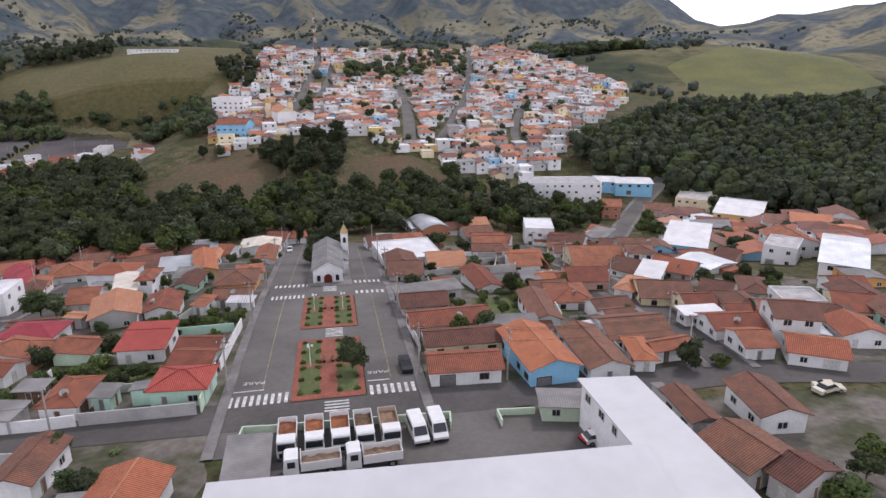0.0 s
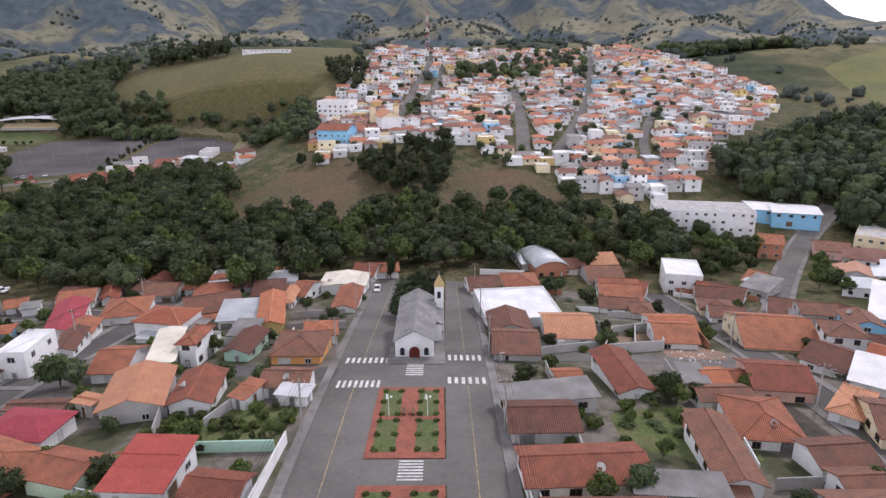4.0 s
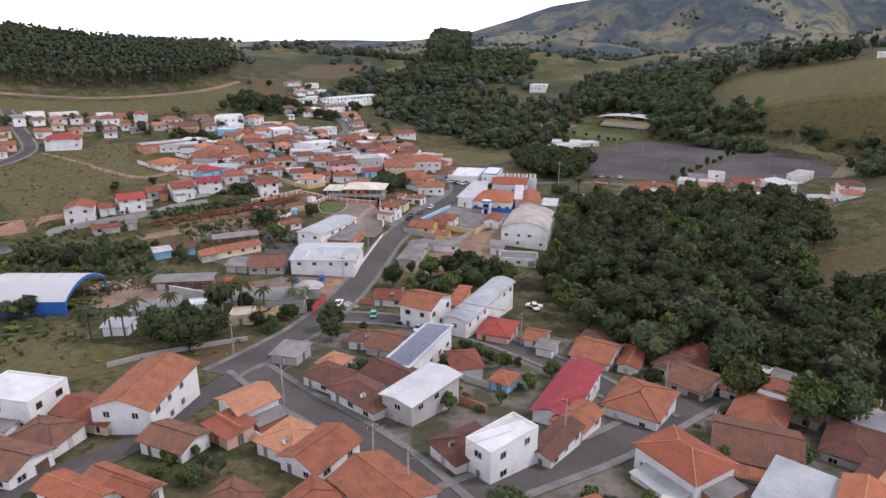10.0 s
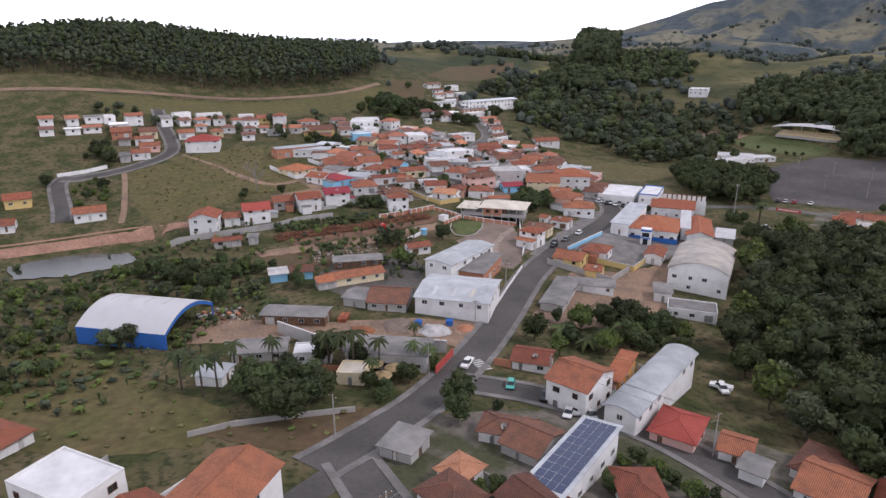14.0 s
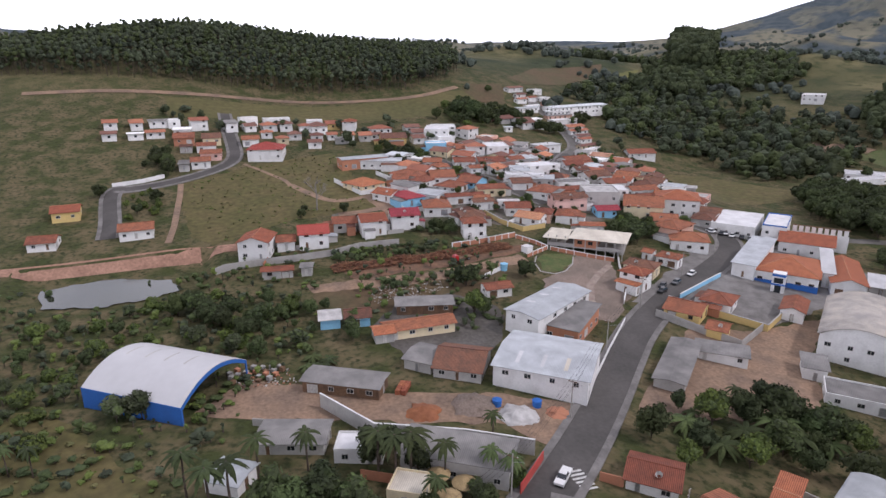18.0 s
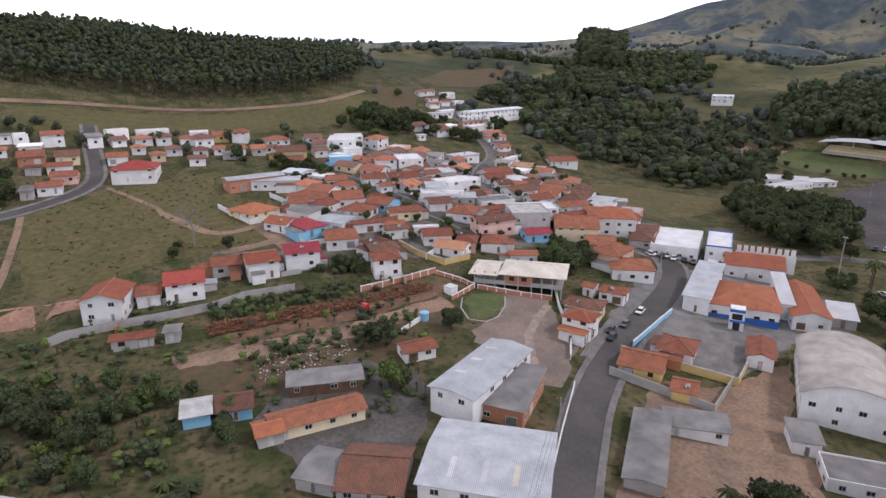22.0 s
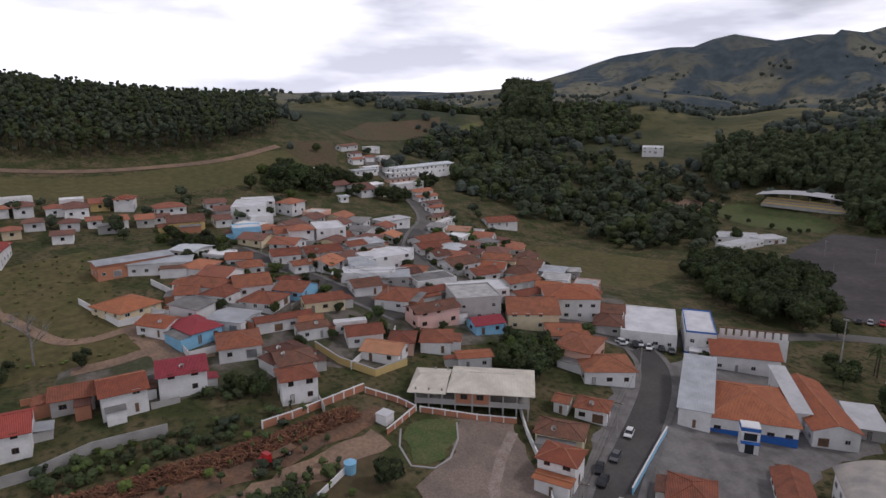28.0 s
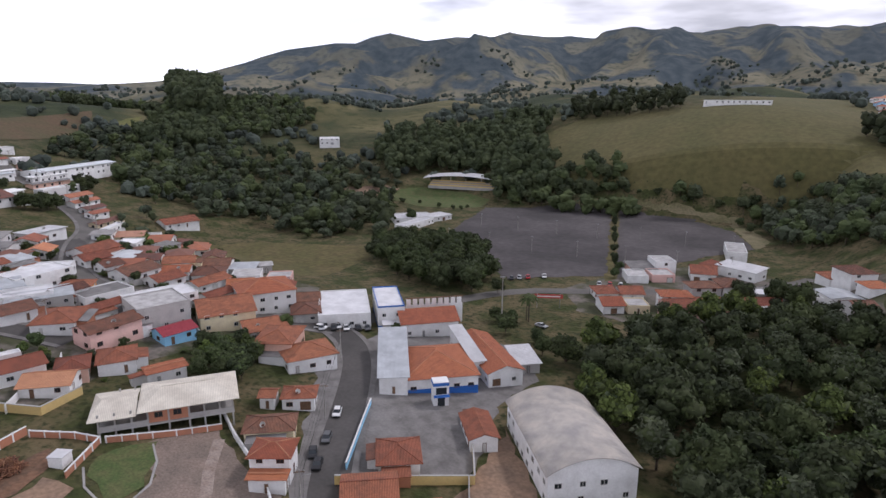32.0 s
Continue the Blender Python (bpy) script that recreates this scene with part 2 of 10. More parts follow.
M["bright_grass"] = paint("bright_grass", (0.14, 0.14, 0.042), (0.105, 0.11, 0.04), 0.95, 0.6, 0.03, 0.4)
M["weeds"] = paint("weeds", (0.085, 0.12, 0.035), (0.13, 0.13, 0.055), 0.95, 1.8, 0.25, 0.8, wear=(0.55, 1.2))
M["dry_grass"] = paint("dry_grass", (0.115, 0.075, 0.042), (0.085, 0.075, 0.035), 0.95, 0.5, 0.04, 0.5)
M["lawn"] = paint("lawn", (0.075, 0.11, 0.035), (0.115, 0.12, 0.05), 0.95, 2.0, 0.3, 0.5)
M["dark_yard"] = paint("dark_yard", (0.125, 0.115, 0.105), (0.085, 0.078, 0.068), 0.95, 1.2, 0.2, 0.4)
M["dirt"] = paint("dirt", (0.30, 0.20, 0.135), (0.19, 0.135, 0.10), 0.95, 1.2, 0.12, 0.5)
M["bank_earth"] = paint("bank_earth", (0.21, 0.115, 0.07), (0.12, 0.08, 0.055), 0.95, 1.4, 0.3, 0.9)
M["red_dirt"] = paint("red_dirt", (0.33, 0.13, 0.06), (0.22, 0.09, 0.05), 0.95, 0.8, 0.2, 0.9)
M["pink_dirt"] = paint("pink_dirt", (0.36, 0.21, 0.15), (0.27, 0.155, 0.11), 0.95, 1.0, 0.2, 0.5)
M["thatch"] = paint("thatch", (0.42, 0.31, 0.16), (0.30, 0.22, 0.12), 0.95, 6.0, 1.0, 0.6)
M["pale_gravel"] = paint("pale_gravel", (0.34, 0.28, 0.24), (0.26, 0.20, 0.165), 0.95, 2.2, 0.4, 0.5)
M["gravel"] = paint("gravel", (0.26, 0.20, 0.165), (0.18, 0.145, 0.12), 0.95, 2.2, 0.15, 0.6)
M["water"] = paint("pond_water", (0.045, 0.05, 0.036), (0.035, 0.04, 0.03), 0.12, 2.0, 0.1, 0.02, spec=0.6)
M["leaf"] = paint("leaf", (0.072, 0.094, 0.032), (0.040, 0.058, 0.022), 0.9, 2.5, 0.12, 0.6, tint=0.45)
M["dark_leaf"] = paint("dark_leaf", (0.050, 0.062, 0.025), (0.029, 0.040, 0.018), 0.9, 2.0, 0.1, 0.6, tint=0.25)
M["bright_leaf"] = paint("bright_leaf", (0.115, 0.15, 0.035), (0.07, 0.10, 0.028), 0.9, 2.5, 0.15, 0.6, tint=0.25)
M["grey_leaf"] = paint("grey_leaf", (0.095, 0.11, 0.062), (0.06, 0.075, 0.042), 0.9, 2.5, 0.15, 0.6, tint=0.2)
M["grass_tuft"] = paint("grass_tuft", (0.15, 0.135, 0.06), (0.10, 0.105, 0.04), 0.95, 2.5, 0.3, 0.4, tint=0.3, isle=True)
M["bark"] = paint("bark", (0.11, 0.085, 0.065), (0.07, 0.055, 0.045), 0.95, 3.0, 0.6, 0.8)
M["timber"] = paint("timber", (0.20, 0.12, 0.07), (0.12, 0.075, 0.05), 0.85, 3.0, 0.5, 0.4)
M["black"] = paint("black_trim", (0.02, 0.02, 0.02), None, 0.7)
M["rubber"] = paint("rubber", (0.018, 0.018, 0.018), None, 0.9)
M["steel"] = paint("steel", (0.42, 0.43, 0.44), (0.3, 0.3, 0.31), 0.45, metal=0.7)
M["pole"] = paint("pole_concrete", (0.38, 0.36, 0.33), (0.28, 0.27, 0.25), 0.9)
M["frame"] = paint("window_frame", (0.62, 0.61, 0.58), None, 0.6)
M["brown_frame"] = paint("brown_frame", (0.14, 0.07, 0.04), None, 0.6)
M["pane"] = glass("window_pane")
M["solar"] = glass("solar_cell", (0.02, 0.035, 0.09))

M["white_sheet"] = paint("white_sheet", (0.52, 0.52, 0.53), (0.47, 0.47, 0.48), 0.6, 0.5, 0.1, 0.01, wear=(0.95, 1.03))
M["church_roof"] = paint("church_roof", (0.17, 0.165, 0.165), (0.23, 0.225, 0.22), 0.85, 1.4, 0.3, 0.3)
M["church_door"] = paint("church_door", (0.16, 0.03, 0.02), None, 0.5)
M["gold"] = paint("spire_paint", (0.48, 0.36, 0.16), (0.4, 0.3, 0.14), 0.7)
M["log"] = paint("log", (0.24, 0.11, 0.06), (0.14, 0.07, 0.045), 0.9, 3.0, 0.8, 0.5, tint=0.35, isle=True)

M["yard"] = paint("yard", (0.165, 0.145, 0.125), (0.066, 0.070, 0.036), 0.95, 0.9, 0.11, 0.4, low=0.42, high=0.56)
M["pale_grass"] = paint("pale_grass", (0.20, 0.17, 0.10), (0.13, 0.12, 0.06), 0.95, 1.0, 0.1, 0.4)
M["far_leaf"] = paint("far_leaf", (0.064, 0.079, 0.044), (0.038, 0.050, 0.031), 0.95, 1.0, 0.03, 0.4, tint=0.4, isle=True)
# Paler, bluer copy of far_leaf: haze over the distant hills put into the colour.
M["hazy_hill_leaf"] = paint("hazy_hill_leaf", (0.070, 0.086, 0.066), (0.045, 0.058, 0.048), 0.95, 1.0, 0.03, 0.4, tint=0.35, isle=True)
NEAR_RISES = {
    0: [5.8, -0.3, -6.9, -8.6, -5.9, -6.7, -2.0, -2.1, -0.5, -0.4],
    80: [5.9, -3.2, -5.6, -11.1, -8.0, -1.8, -0.1, -3.0, -0.8, -3.0],
    160: [4.9, -6.5, 0.0, -4.4, -4.9, 1.0, 3.5, -3.4, 1.7, 1.3],
    240: [7.8, -9.0, 0.3, -1.9, -3.9, -11.2, -6.5, -12.5, -7.0, -1.9],
    320: [11.7, -4.6, 3.5, -0.3, -4.6, -12.7, -1.9, -9.8, -10.1, -18.2],
    400: [0.5, -1.0, -2.3, -3.5, 0.2, 7.1, 9.4, -1.1, 15.0, -6.6],
}
FAR_RISES = {
    450: [20.1, -1.7, -24.6, -16.5, -11.3, -7.7, -3.0],
    610: [-15.7, -10.3, -19.6, -5.2, -4.7, -12.3, 2.9],
    770: [-24.0, 4.2, -6.3, 12.1, 21.3, -0.4, 14.1],
}
KNOLLS = [(-131, 650, 80, 20.3), (-222, 533, 80, -15.0), (-260, 600, 80, 18.3), (-565, 200, 60, -16.2), (-640, 170, 90, 18.5), (416, 612, 120, -12.4), (460, 770, 120, 28.4), (-40, 700, 90, -16.6), (-310, 600, 70, -16.1), (-690, 255, 75, -14.0)]


def net_height(x, y):
    """Rolling ground: soft rises and hollows on a coarse net."""
    z = 16.53 + -14.732 * x / 500 + 16.312 * y / 500
    for gy, row in NEAR_RISES.items():
        for i, a in enumerate(row):
            z = z + a * np.exp(-((x + 600 - 100 * i) ** 2 + (y - gy) ** 2) / (2 * 95.0**2))
    for gy, row in FAR_RISES.items():
        for i, a in enumerate(row):
            z = z + a * np.exp(-((x + 800 - 190 * i) ** 2 + (y - gy) ** 2) / (2 * 180.0**2))
    for cx, cy, r, a in KNOLLS:
        z = z + a * np.exp(-((x - cx) ** 2 + (y - cy) ** 2) / (2 * r * r))
    return z


SKYLINE = [(-180, 1.8), (-120, 2.0), (-95, 1.5), (-70, 0.75), (-60, 0.8), (-53, 0.85), (-48.6, 0.95), (-45.5, 1.35), (-43.5, 2.5), (-41, 3.2), (-35, 4.05), (-33, 4.1),
           (-30.7, 4.4), (-27, 4.8), (-21.6, 4.8), (-16.7, 4.85), (-5, 5.1), (5, 5.1), (10, 6.0), (18, 5.9), (24, 5.3), (28, 4.6), (31, 3.9), (33.2, 2.1), (36.5, 1.7),
           (39.6, 2.4), (44, 3.1), (70, 2.6), (120, 2.0), (180, 1.8)]


def smooth(a, b, v):
    k = np.clip((v - a) / (b - a), 0, 1)
    return k * k * (3 - 2 * k)


def ripple(x, y, s, seed):
    """A cheap rolling waviness between -1 and 1, at wavelength about s."""
    k, z = 6.283 / s, 0 * x
    for i in range(5):
        a = seed * 2.1 + i * 1.37
        z = z + np.sin(k * (1 + 0.23 * i) * (x * math.cos(a) + y * math.sin(a)) + seed * 5 + i * 2.6)
    return z / 3.2


def height(x, y):
    """Ground level at a place of the plan."""
    x, y = np.asarray(x, float), np.asarray(y, float)
    dx, dy = x + 50, y - 110
    r = np.hypot(dx, dy) + 1e-6
    k = np.minimum(1, 880 / r)
    near = net_height(-50 + dx * k, 110 + dy * k)
    mid = 40 + 20 * ripple(x, y, 640, 1) + 9 * ripple(x, y, 250, 2)
    bearing = np.degrees(np.arctan2(dx, dy))
    alpha = np.interp(bearing, [b for b, _ in SKYLINE], [a for _, a in SKYLINE])
    top = 44 + 2700 * np.tan(np.radians(alpha))
    rise = smooth(1450 + 160 * ripple(x, y, 800, 6), 2700, r)
    crag = 1 + 0.8 * (1 - rise) * (0.7 - 1.3 * np.abs(ripple(x, y, 1000, 3)) + 0.6 * np.abs(ripple(x, y, 420, 4))) + 0.02 * ripple(x, y, 170, 5)
    far = mid * (1 - rise) + rise * top * crag - 0.06 * np.maximum(r - 2800, 0)
    spur = 46 * ripple(2700 * np.radians(bearing) + 0.25 * r, 0.5 * r, 520, 8) + 22 * ripple(2700 * np.radians(bearing) - 0.3 * r, 0.4 * r, 210, 9)
    far = far + 3.2 * rise * (1 - rise) * spur * np.clip(alpha / 4, 0.2, 1)
    z = near + (far - near) * smooth(620, 1000, r)
    # Level ground: the event yard with the sports field, and the pond.
    flat = smooth(0, 1, (1 - np.maximum(np.abs(x + 262) / 170, np.abs(y - 475) / 125)) * 3.5)
    z = z + (-19.5 - z) * flat
    pond = smooth(0, 1, (1.45 - np.maximum(np.abs(x - -292) / 17, np.abs(y - 99) / 22)) * 2.5)
    return z + (-17.6 - z) * pond
# ---- ground ----
def mesh_of(name, verts, faces, mats, slots=None, smooth_shade=False):
    me = bpy.data.meshes.new(name)
    me.from_pydata(verts, [], faces)
    for m in mats:
        me.materials.append(m)
    if slots is not None:
        me.polygons.foreach_set("material_index", slots)
    if smooth_shade:
        me.polygons.foreach_set("use_smooth", [True] * len(me.polygons))
    me.update()
    return me


def stretch(lo, hi, step, far):
    """Coordinates: even inside lo..hi, then ever wider out to far."""
    mid = list(np.arange(lo, hi + 0.1, step))
    out, s, v = [], step, hi
    while v < far:
        s *= 1.11
        v += s
        out.append(v)
    low, s, v = [], step, lo
    while v > -far:
        s *= 1.11
        v -= s
        low.append(v)
    return np.array(low[::-1] + mid + out)


def make_ground():
    xs, ys = stretch(-640, 280, 4.0, 4300), stretch(-40, 640, 4.0, 4300)
    gx, gy = np.meshgrid(xs, ys)
    gz = height(gx, gy)
    nx, ny = len(xs), len(ys)
    verts = np.stack([gx, gy, gz], -1).reshape(-1, 3)
    i = np.arange(nx * ny).reshape(ny, nx)
    quads = np.stack([i[:-1, :-1], i[:-1, 1:], i[1:, 1:], i[1:, :-1]], -1).reshape(-1, 4)
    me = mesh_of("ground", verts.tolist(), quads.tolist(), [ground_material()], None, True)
    return tagged(new("ground", me), "rolling ground of dry grass, scrub and hill pasture", "ground", kind="structure")


def ground_material():
    """Scrubby grass near the town; patchwork of pasture and woodland on the hills, farther off tinted with painted
    haze.
    """
    m = bpy.data.materials.new("ground")
    m.use_nodes = True
    n, l = m.node_tree.nodes, m.node_tree.links
    p = n["Principled BSDF"]
    p.inputs["Roughness"].default_value, p.inputs["Specular IOR Level"].default_value = 0.95, 0.15
    geo = n.new("ShaderNodeNewGeometry")

    def field(scale, detail, lo, hi):
        t, r = n.new("ShaderNodeTexNoise"), n.new("ShaderNodeMapRange")
        t.inputs["Scale"].default_value, t.inputs["Detail"].default_value = scale, detail
        r.inputs[1].default_value, r.inputs[2].default_value = lo, hi
        l.new(geo.outputs["Position"], t.inputs[0])
        l.new(t.outputs[0], r.inputs[0])
        return r.outputs[0]

    def blend(f, a, b):
        x = n.new("ShaderNodeMix")
        x.data_type = "RGBA"
        l.new(f, x.inputs[0])
        for k, v in ((6, a), (7, b)):
            if isinstance(v, tuple):
                x.inputs[k].default_value = (*v, 1)
            else:
                l.new(v, x.inputs[k])
        return x.outputs[2]

    scrub = blend(field(0.12, 9, 0.38, 0.62), (0.050, 0.060, 0.021), (0.135, 0.108, 0.06))
    scrub = blend(field(0.6, 6, 0.48, 0.68), scrub, (0.032, 0.040, 0.016))
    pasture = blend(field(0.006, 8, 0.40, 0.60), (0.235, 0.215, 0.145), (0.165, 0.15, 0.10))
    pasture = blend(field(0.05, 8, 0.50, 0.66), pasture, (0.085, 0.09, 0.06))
    # Blue-grey cast of the far trees is distance haze put into their colour.
    hazy_woods = blend(field(0.035, 9, 0.38, 0.62), (0.046, 0.064, 0.076), (0.078, 0.096, 0.104))
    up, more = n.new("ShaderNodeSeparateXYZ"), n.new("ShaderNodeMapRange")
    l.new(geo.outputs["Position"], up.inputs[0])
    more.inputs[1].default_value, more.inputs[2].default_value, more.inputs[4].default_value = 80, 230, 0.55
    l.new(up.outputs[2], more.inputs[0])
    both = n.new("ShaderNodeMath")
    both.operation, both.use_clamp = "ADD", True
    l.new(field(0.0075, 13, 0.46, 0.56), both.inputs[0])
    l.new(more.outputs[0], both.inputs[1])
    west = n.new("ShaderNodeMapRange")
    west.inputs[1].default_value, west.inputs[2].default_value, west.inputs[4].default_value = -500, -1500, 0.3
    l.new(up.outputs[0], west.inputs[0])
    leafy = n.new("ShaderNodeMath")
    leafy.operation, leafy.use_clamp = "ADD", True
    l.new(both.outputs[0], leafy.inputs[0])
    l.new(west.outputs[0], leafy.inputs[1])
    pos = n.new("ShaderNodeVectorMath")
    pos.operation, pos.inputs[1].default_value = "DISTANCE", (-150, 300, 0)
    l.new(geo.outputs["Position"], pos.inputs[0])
    # From 700 m out, olive and green give way to pale, haze-tinted tones.
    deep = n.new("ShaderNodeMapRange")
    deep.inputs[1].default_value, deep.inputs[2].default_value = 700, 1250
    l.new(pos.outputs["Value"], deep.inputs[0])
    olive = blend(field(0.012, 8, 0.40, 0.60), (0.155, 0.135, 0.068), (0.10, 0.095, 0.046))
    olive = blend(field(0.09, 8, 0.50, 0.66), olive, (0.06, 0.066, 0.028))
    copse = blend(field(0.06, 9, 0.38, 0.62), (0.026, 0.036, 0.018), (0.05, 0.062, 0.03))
    hills = blend(leafy.outputs[0], blend(deep.outputs[0], olive, pasture), blend(deep.outputs[0], copse, hazy_woods))
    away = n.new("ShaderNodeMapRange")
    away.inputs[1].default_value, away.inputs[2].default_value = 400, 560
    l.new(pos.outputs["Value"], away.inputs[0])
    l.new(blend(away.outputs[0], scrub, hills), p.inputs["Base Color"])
    rough = n.new("ShaderNodeTexNoise")
    rough.inputs["Scale"].default_value, rough.inputs["Detail"].default_value = 0.7, 8
    l.new(geo.outputs["Position"], rough.inputs[0])
    relief = n.new("ShaderNodeBump")
    relief.inputs["Strength"].default_value, relief.inputs["Distance"].default_value = 0.8, 0.8
    l.new(rough.outputs[0], relief.inputs["Height"])
    l.new(relief.outputs[0], p.inputs["Normal"])
    return m


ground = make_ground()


def drape(name, pts, mat, lift=0.08, label="", category="ground", step=4.0, kind="structure", ragged=0.9, level=None):
    """A patch of the plan laid on the ground, cut into cells so that it follows every slope."""
    rng = random.Random(int(pts[0][0] * 7))
    if ragged:
        loop = resample(list(pts) + [pts[0]], 3.0)[:-1]
        pts = [(x + rng.uniform(-ragged, ragged), y + rng.uniform(-ragged, ragged)) for x, y in loop]
    bm = bmesh.new()
    bm.faces.new([bm.verts.new((x, y, 0)) for x, y in pts])
    xs, ys = [p[0] for p in pts], [p[1] for p in pts]
    for axis, lo, hi in ((0, min(xs), max(xs)), (1, min(ys), max(ys))):
        v = math.ceil(lo / step) * step
        while v < hi:
            co, no = [0, 0, 0], [0, 0, 0]
            co[axis], no[axis] = v, 1
            bmesh.ops.bisect_plane(bm, geom=bm.verts[:] + bm.edges[:] + bm.faces[:], plane_co=co, plane_no=no)
            v += step
    bmesh.ops.triangulate(bm, faces=bm.faces[:])
    for v in bm.verts:
        v.co.z = float(height(v.co.x, v.co.y)) + lift if level is None else level
    bmesh.ops.recalc_face_normals(bm, faces=bm.faces[:])
    me = bpy.data.meshes.new(name)
    bm.to_mesh(me)
    bm.free()
    me.materials.append(M[mat])
    return tagged(new(name, me), label, category, kind=kind)


def resample(pts, step=4.0):
    out = []
    for (x0, y0), (x1, y1) in zip(pts, pts[1:]):
        k = max(1, round(math.hypot(x1 - x0, y1 - y0) / step))
        out += [(x0 + (x1 - x0) * i / k, y0 + (y1 - y0) * i / k) for i in range(k)]
    return out + [pts[-1]]


def curve_of(pts):
    """Rounds the corners of a line of the plan."""
    for _ in range(2):
        cut = [pts[0]]
        for (x0, y0), (x1, y1) in zip(pts, pts[1:]):
            cut += [(x0 * 0.75 + x1 * 0.25, y0 * 0.75 + y1 * 0.25), (x0 * 0.25 + x1 * 0.75, y0 * 0.25 + y1 * 0.75)]
        pts = cut + [pts[-1]]
    return pts


def offset_line(pts, off):
    out = []
    for i, (x, y) in enumerate(pts):
        a, b = pts[max(i - 1, 0)], pts[min(i + 1, len(pts) - 1)]
        d = math.hypot(b[0] - a[0], b[1] - a[1]) or 1
        out.append((x - (b[1] - a[1]) / d * off, y + (b[0] - a[0]) / d * off))
    return out


def ribbon(name, pts, lo, hi, mat, lift, thick=0.0, label="", category="road", kind="structure"):
    """A band along a line of the plan, between two offsets to its left, draped on the ground; thick gives it edges."""
    pts = resample(pts, 3.0)
    cols = max(1, round(abs(hi - lo) / 4))
    rows = [offset_line(pts, lo + (hi - lo) * i / cols) for i in range(cols + 1)]
    verts, faces, n = [], [], len(pts)
    for row in rows:
        for x, y in row:
            verts.append((x, y, float(height(x, y)) + lift))
    for c in range(cols):
        for i in range(n - 1):
            faces.append((c * n + i, c * n + i + 1, (c + 1) * n + i + 1, (c + 1) * n + i))
    if thick:
        for row in (0, cols):
            base = len(verts)
            for i in range(n):
                x, y, z = verts[row * n + i]
                verts.append((x, y, z - thick))
            for i in range(n - 1):
                faces.append((row * n + i, row * n + i + 1, base + i + 1, base + i))
    me = mesh_of(name, verts, faces, [M[mat]])
    bm = bmesh.new()
    bm.from_mesh(me)
    bmesh.ops.recalc_face_normals(bm, faces=bm.faces[:])
    bm.to_mesh(me)
    bm.free()
    return tagged(new(name, me), label, category, kind=kind)

# ---- builders ----
def part(name, verts, faces, mats, parent, label="", slots=None, smooth_shade=False):
    ob = new(name, mesh_of(name, verts, faces, mats, slots, smooth_shade))
    ob.parent = parent
    return tagged(ob, label) if label else ob


def put(name, me, parent, m, label=""):
    ob = new(name, me)
    ob.parent = parent
    ob.matrix_basis = m
    return tagged(ob, label) if label else ob


def box(x0, y0, z0, x1, y1, z1):
    v = [(x0, y0, z0), (x1, y0, z0), (x1, y1, z0), (x0, y1, z0), (x0, y0, z1), (x1, y0, z1), (x1, y1, z1), (x0, y1, z1)]
    return v, [(0, 3, 2, 1), (4, 5, 6, 7), (0, 1, 5, 4), (1, 2, 6, 5), (2, 3, 7, 6), (3, 0, 4, 7)]


def join(*solids):
    verts, faces = [], []
    for v, f in solids:
        n = len(verts)
        verts += v
        faces += [tuple(i + n for i in q) for q in f]
    return verts, faces


def tube(pts, r0, r1, sides=7, cap=True):
    """A tapered round bar along a line of points."""
    verts, faces, n = [], [], len(pts)
    for i, p in enumerate(pts):
        a, b = Vector(pts[max(i - 1, 0)]), Vector(pts[min(i + 1, n - 1)])
        q = (b - a).to_track_quat("Z", "Y") if (b - a).length > 1e-6 else Vector((0, 0, 1)).to_track_quat("Z", "Y")
        r = r0 + (r1 - r0) * i / max(n - 1, 1)
        for k in range(sides):
            c = q @ Vector((r * math.cos(6.2832 * k / sides), r * math.sin(6.2832 * k / sides), 0)) + Vector(p)
            verts.append(tuple(c))
    for i in range(n - 1):
        for k in range(sides):
            faces.append((i * sides + k, i * sides + (k + 1) % sides, (i + 1) * sides + (k + 1) % sides, (i + 1) * sides + k))
    if cap:
        faces += [tuple(range(sides))[::-1], tuple(range((n - 1) * sides, n * sides))]
    return verts, faces


def sheet(top, faces, thick):
    """A closed slab under a sheet of points."""
    n = len(top)
    verts = list(top) + [(x, y, z - thick) for x, y, z in top]
    out = list(faces) + [tuple(i + n for i in f[::-1]) for f in faces]
    count = {}
    for f in faces:
        for a, b in zip(f, f[1:] + f[:1]):
            count[(a, b)] = count.get((a, b), 0) + 1
    for a, b in count:
        if (b, a) not in count:
            out.append((b, a, a + n, b + n))
    return verts, out


def weld(ob, gap):
    bm = bmesh.new()
    bm.from_mesh(ob.data)
    bmesh.ops.remove_doubles(bm, verts=bm.verts[:], dist=gap)
    bm.to_mesh(ob.data)
    bm.free()


HOMES = []
WINDOW_MESHES = {}


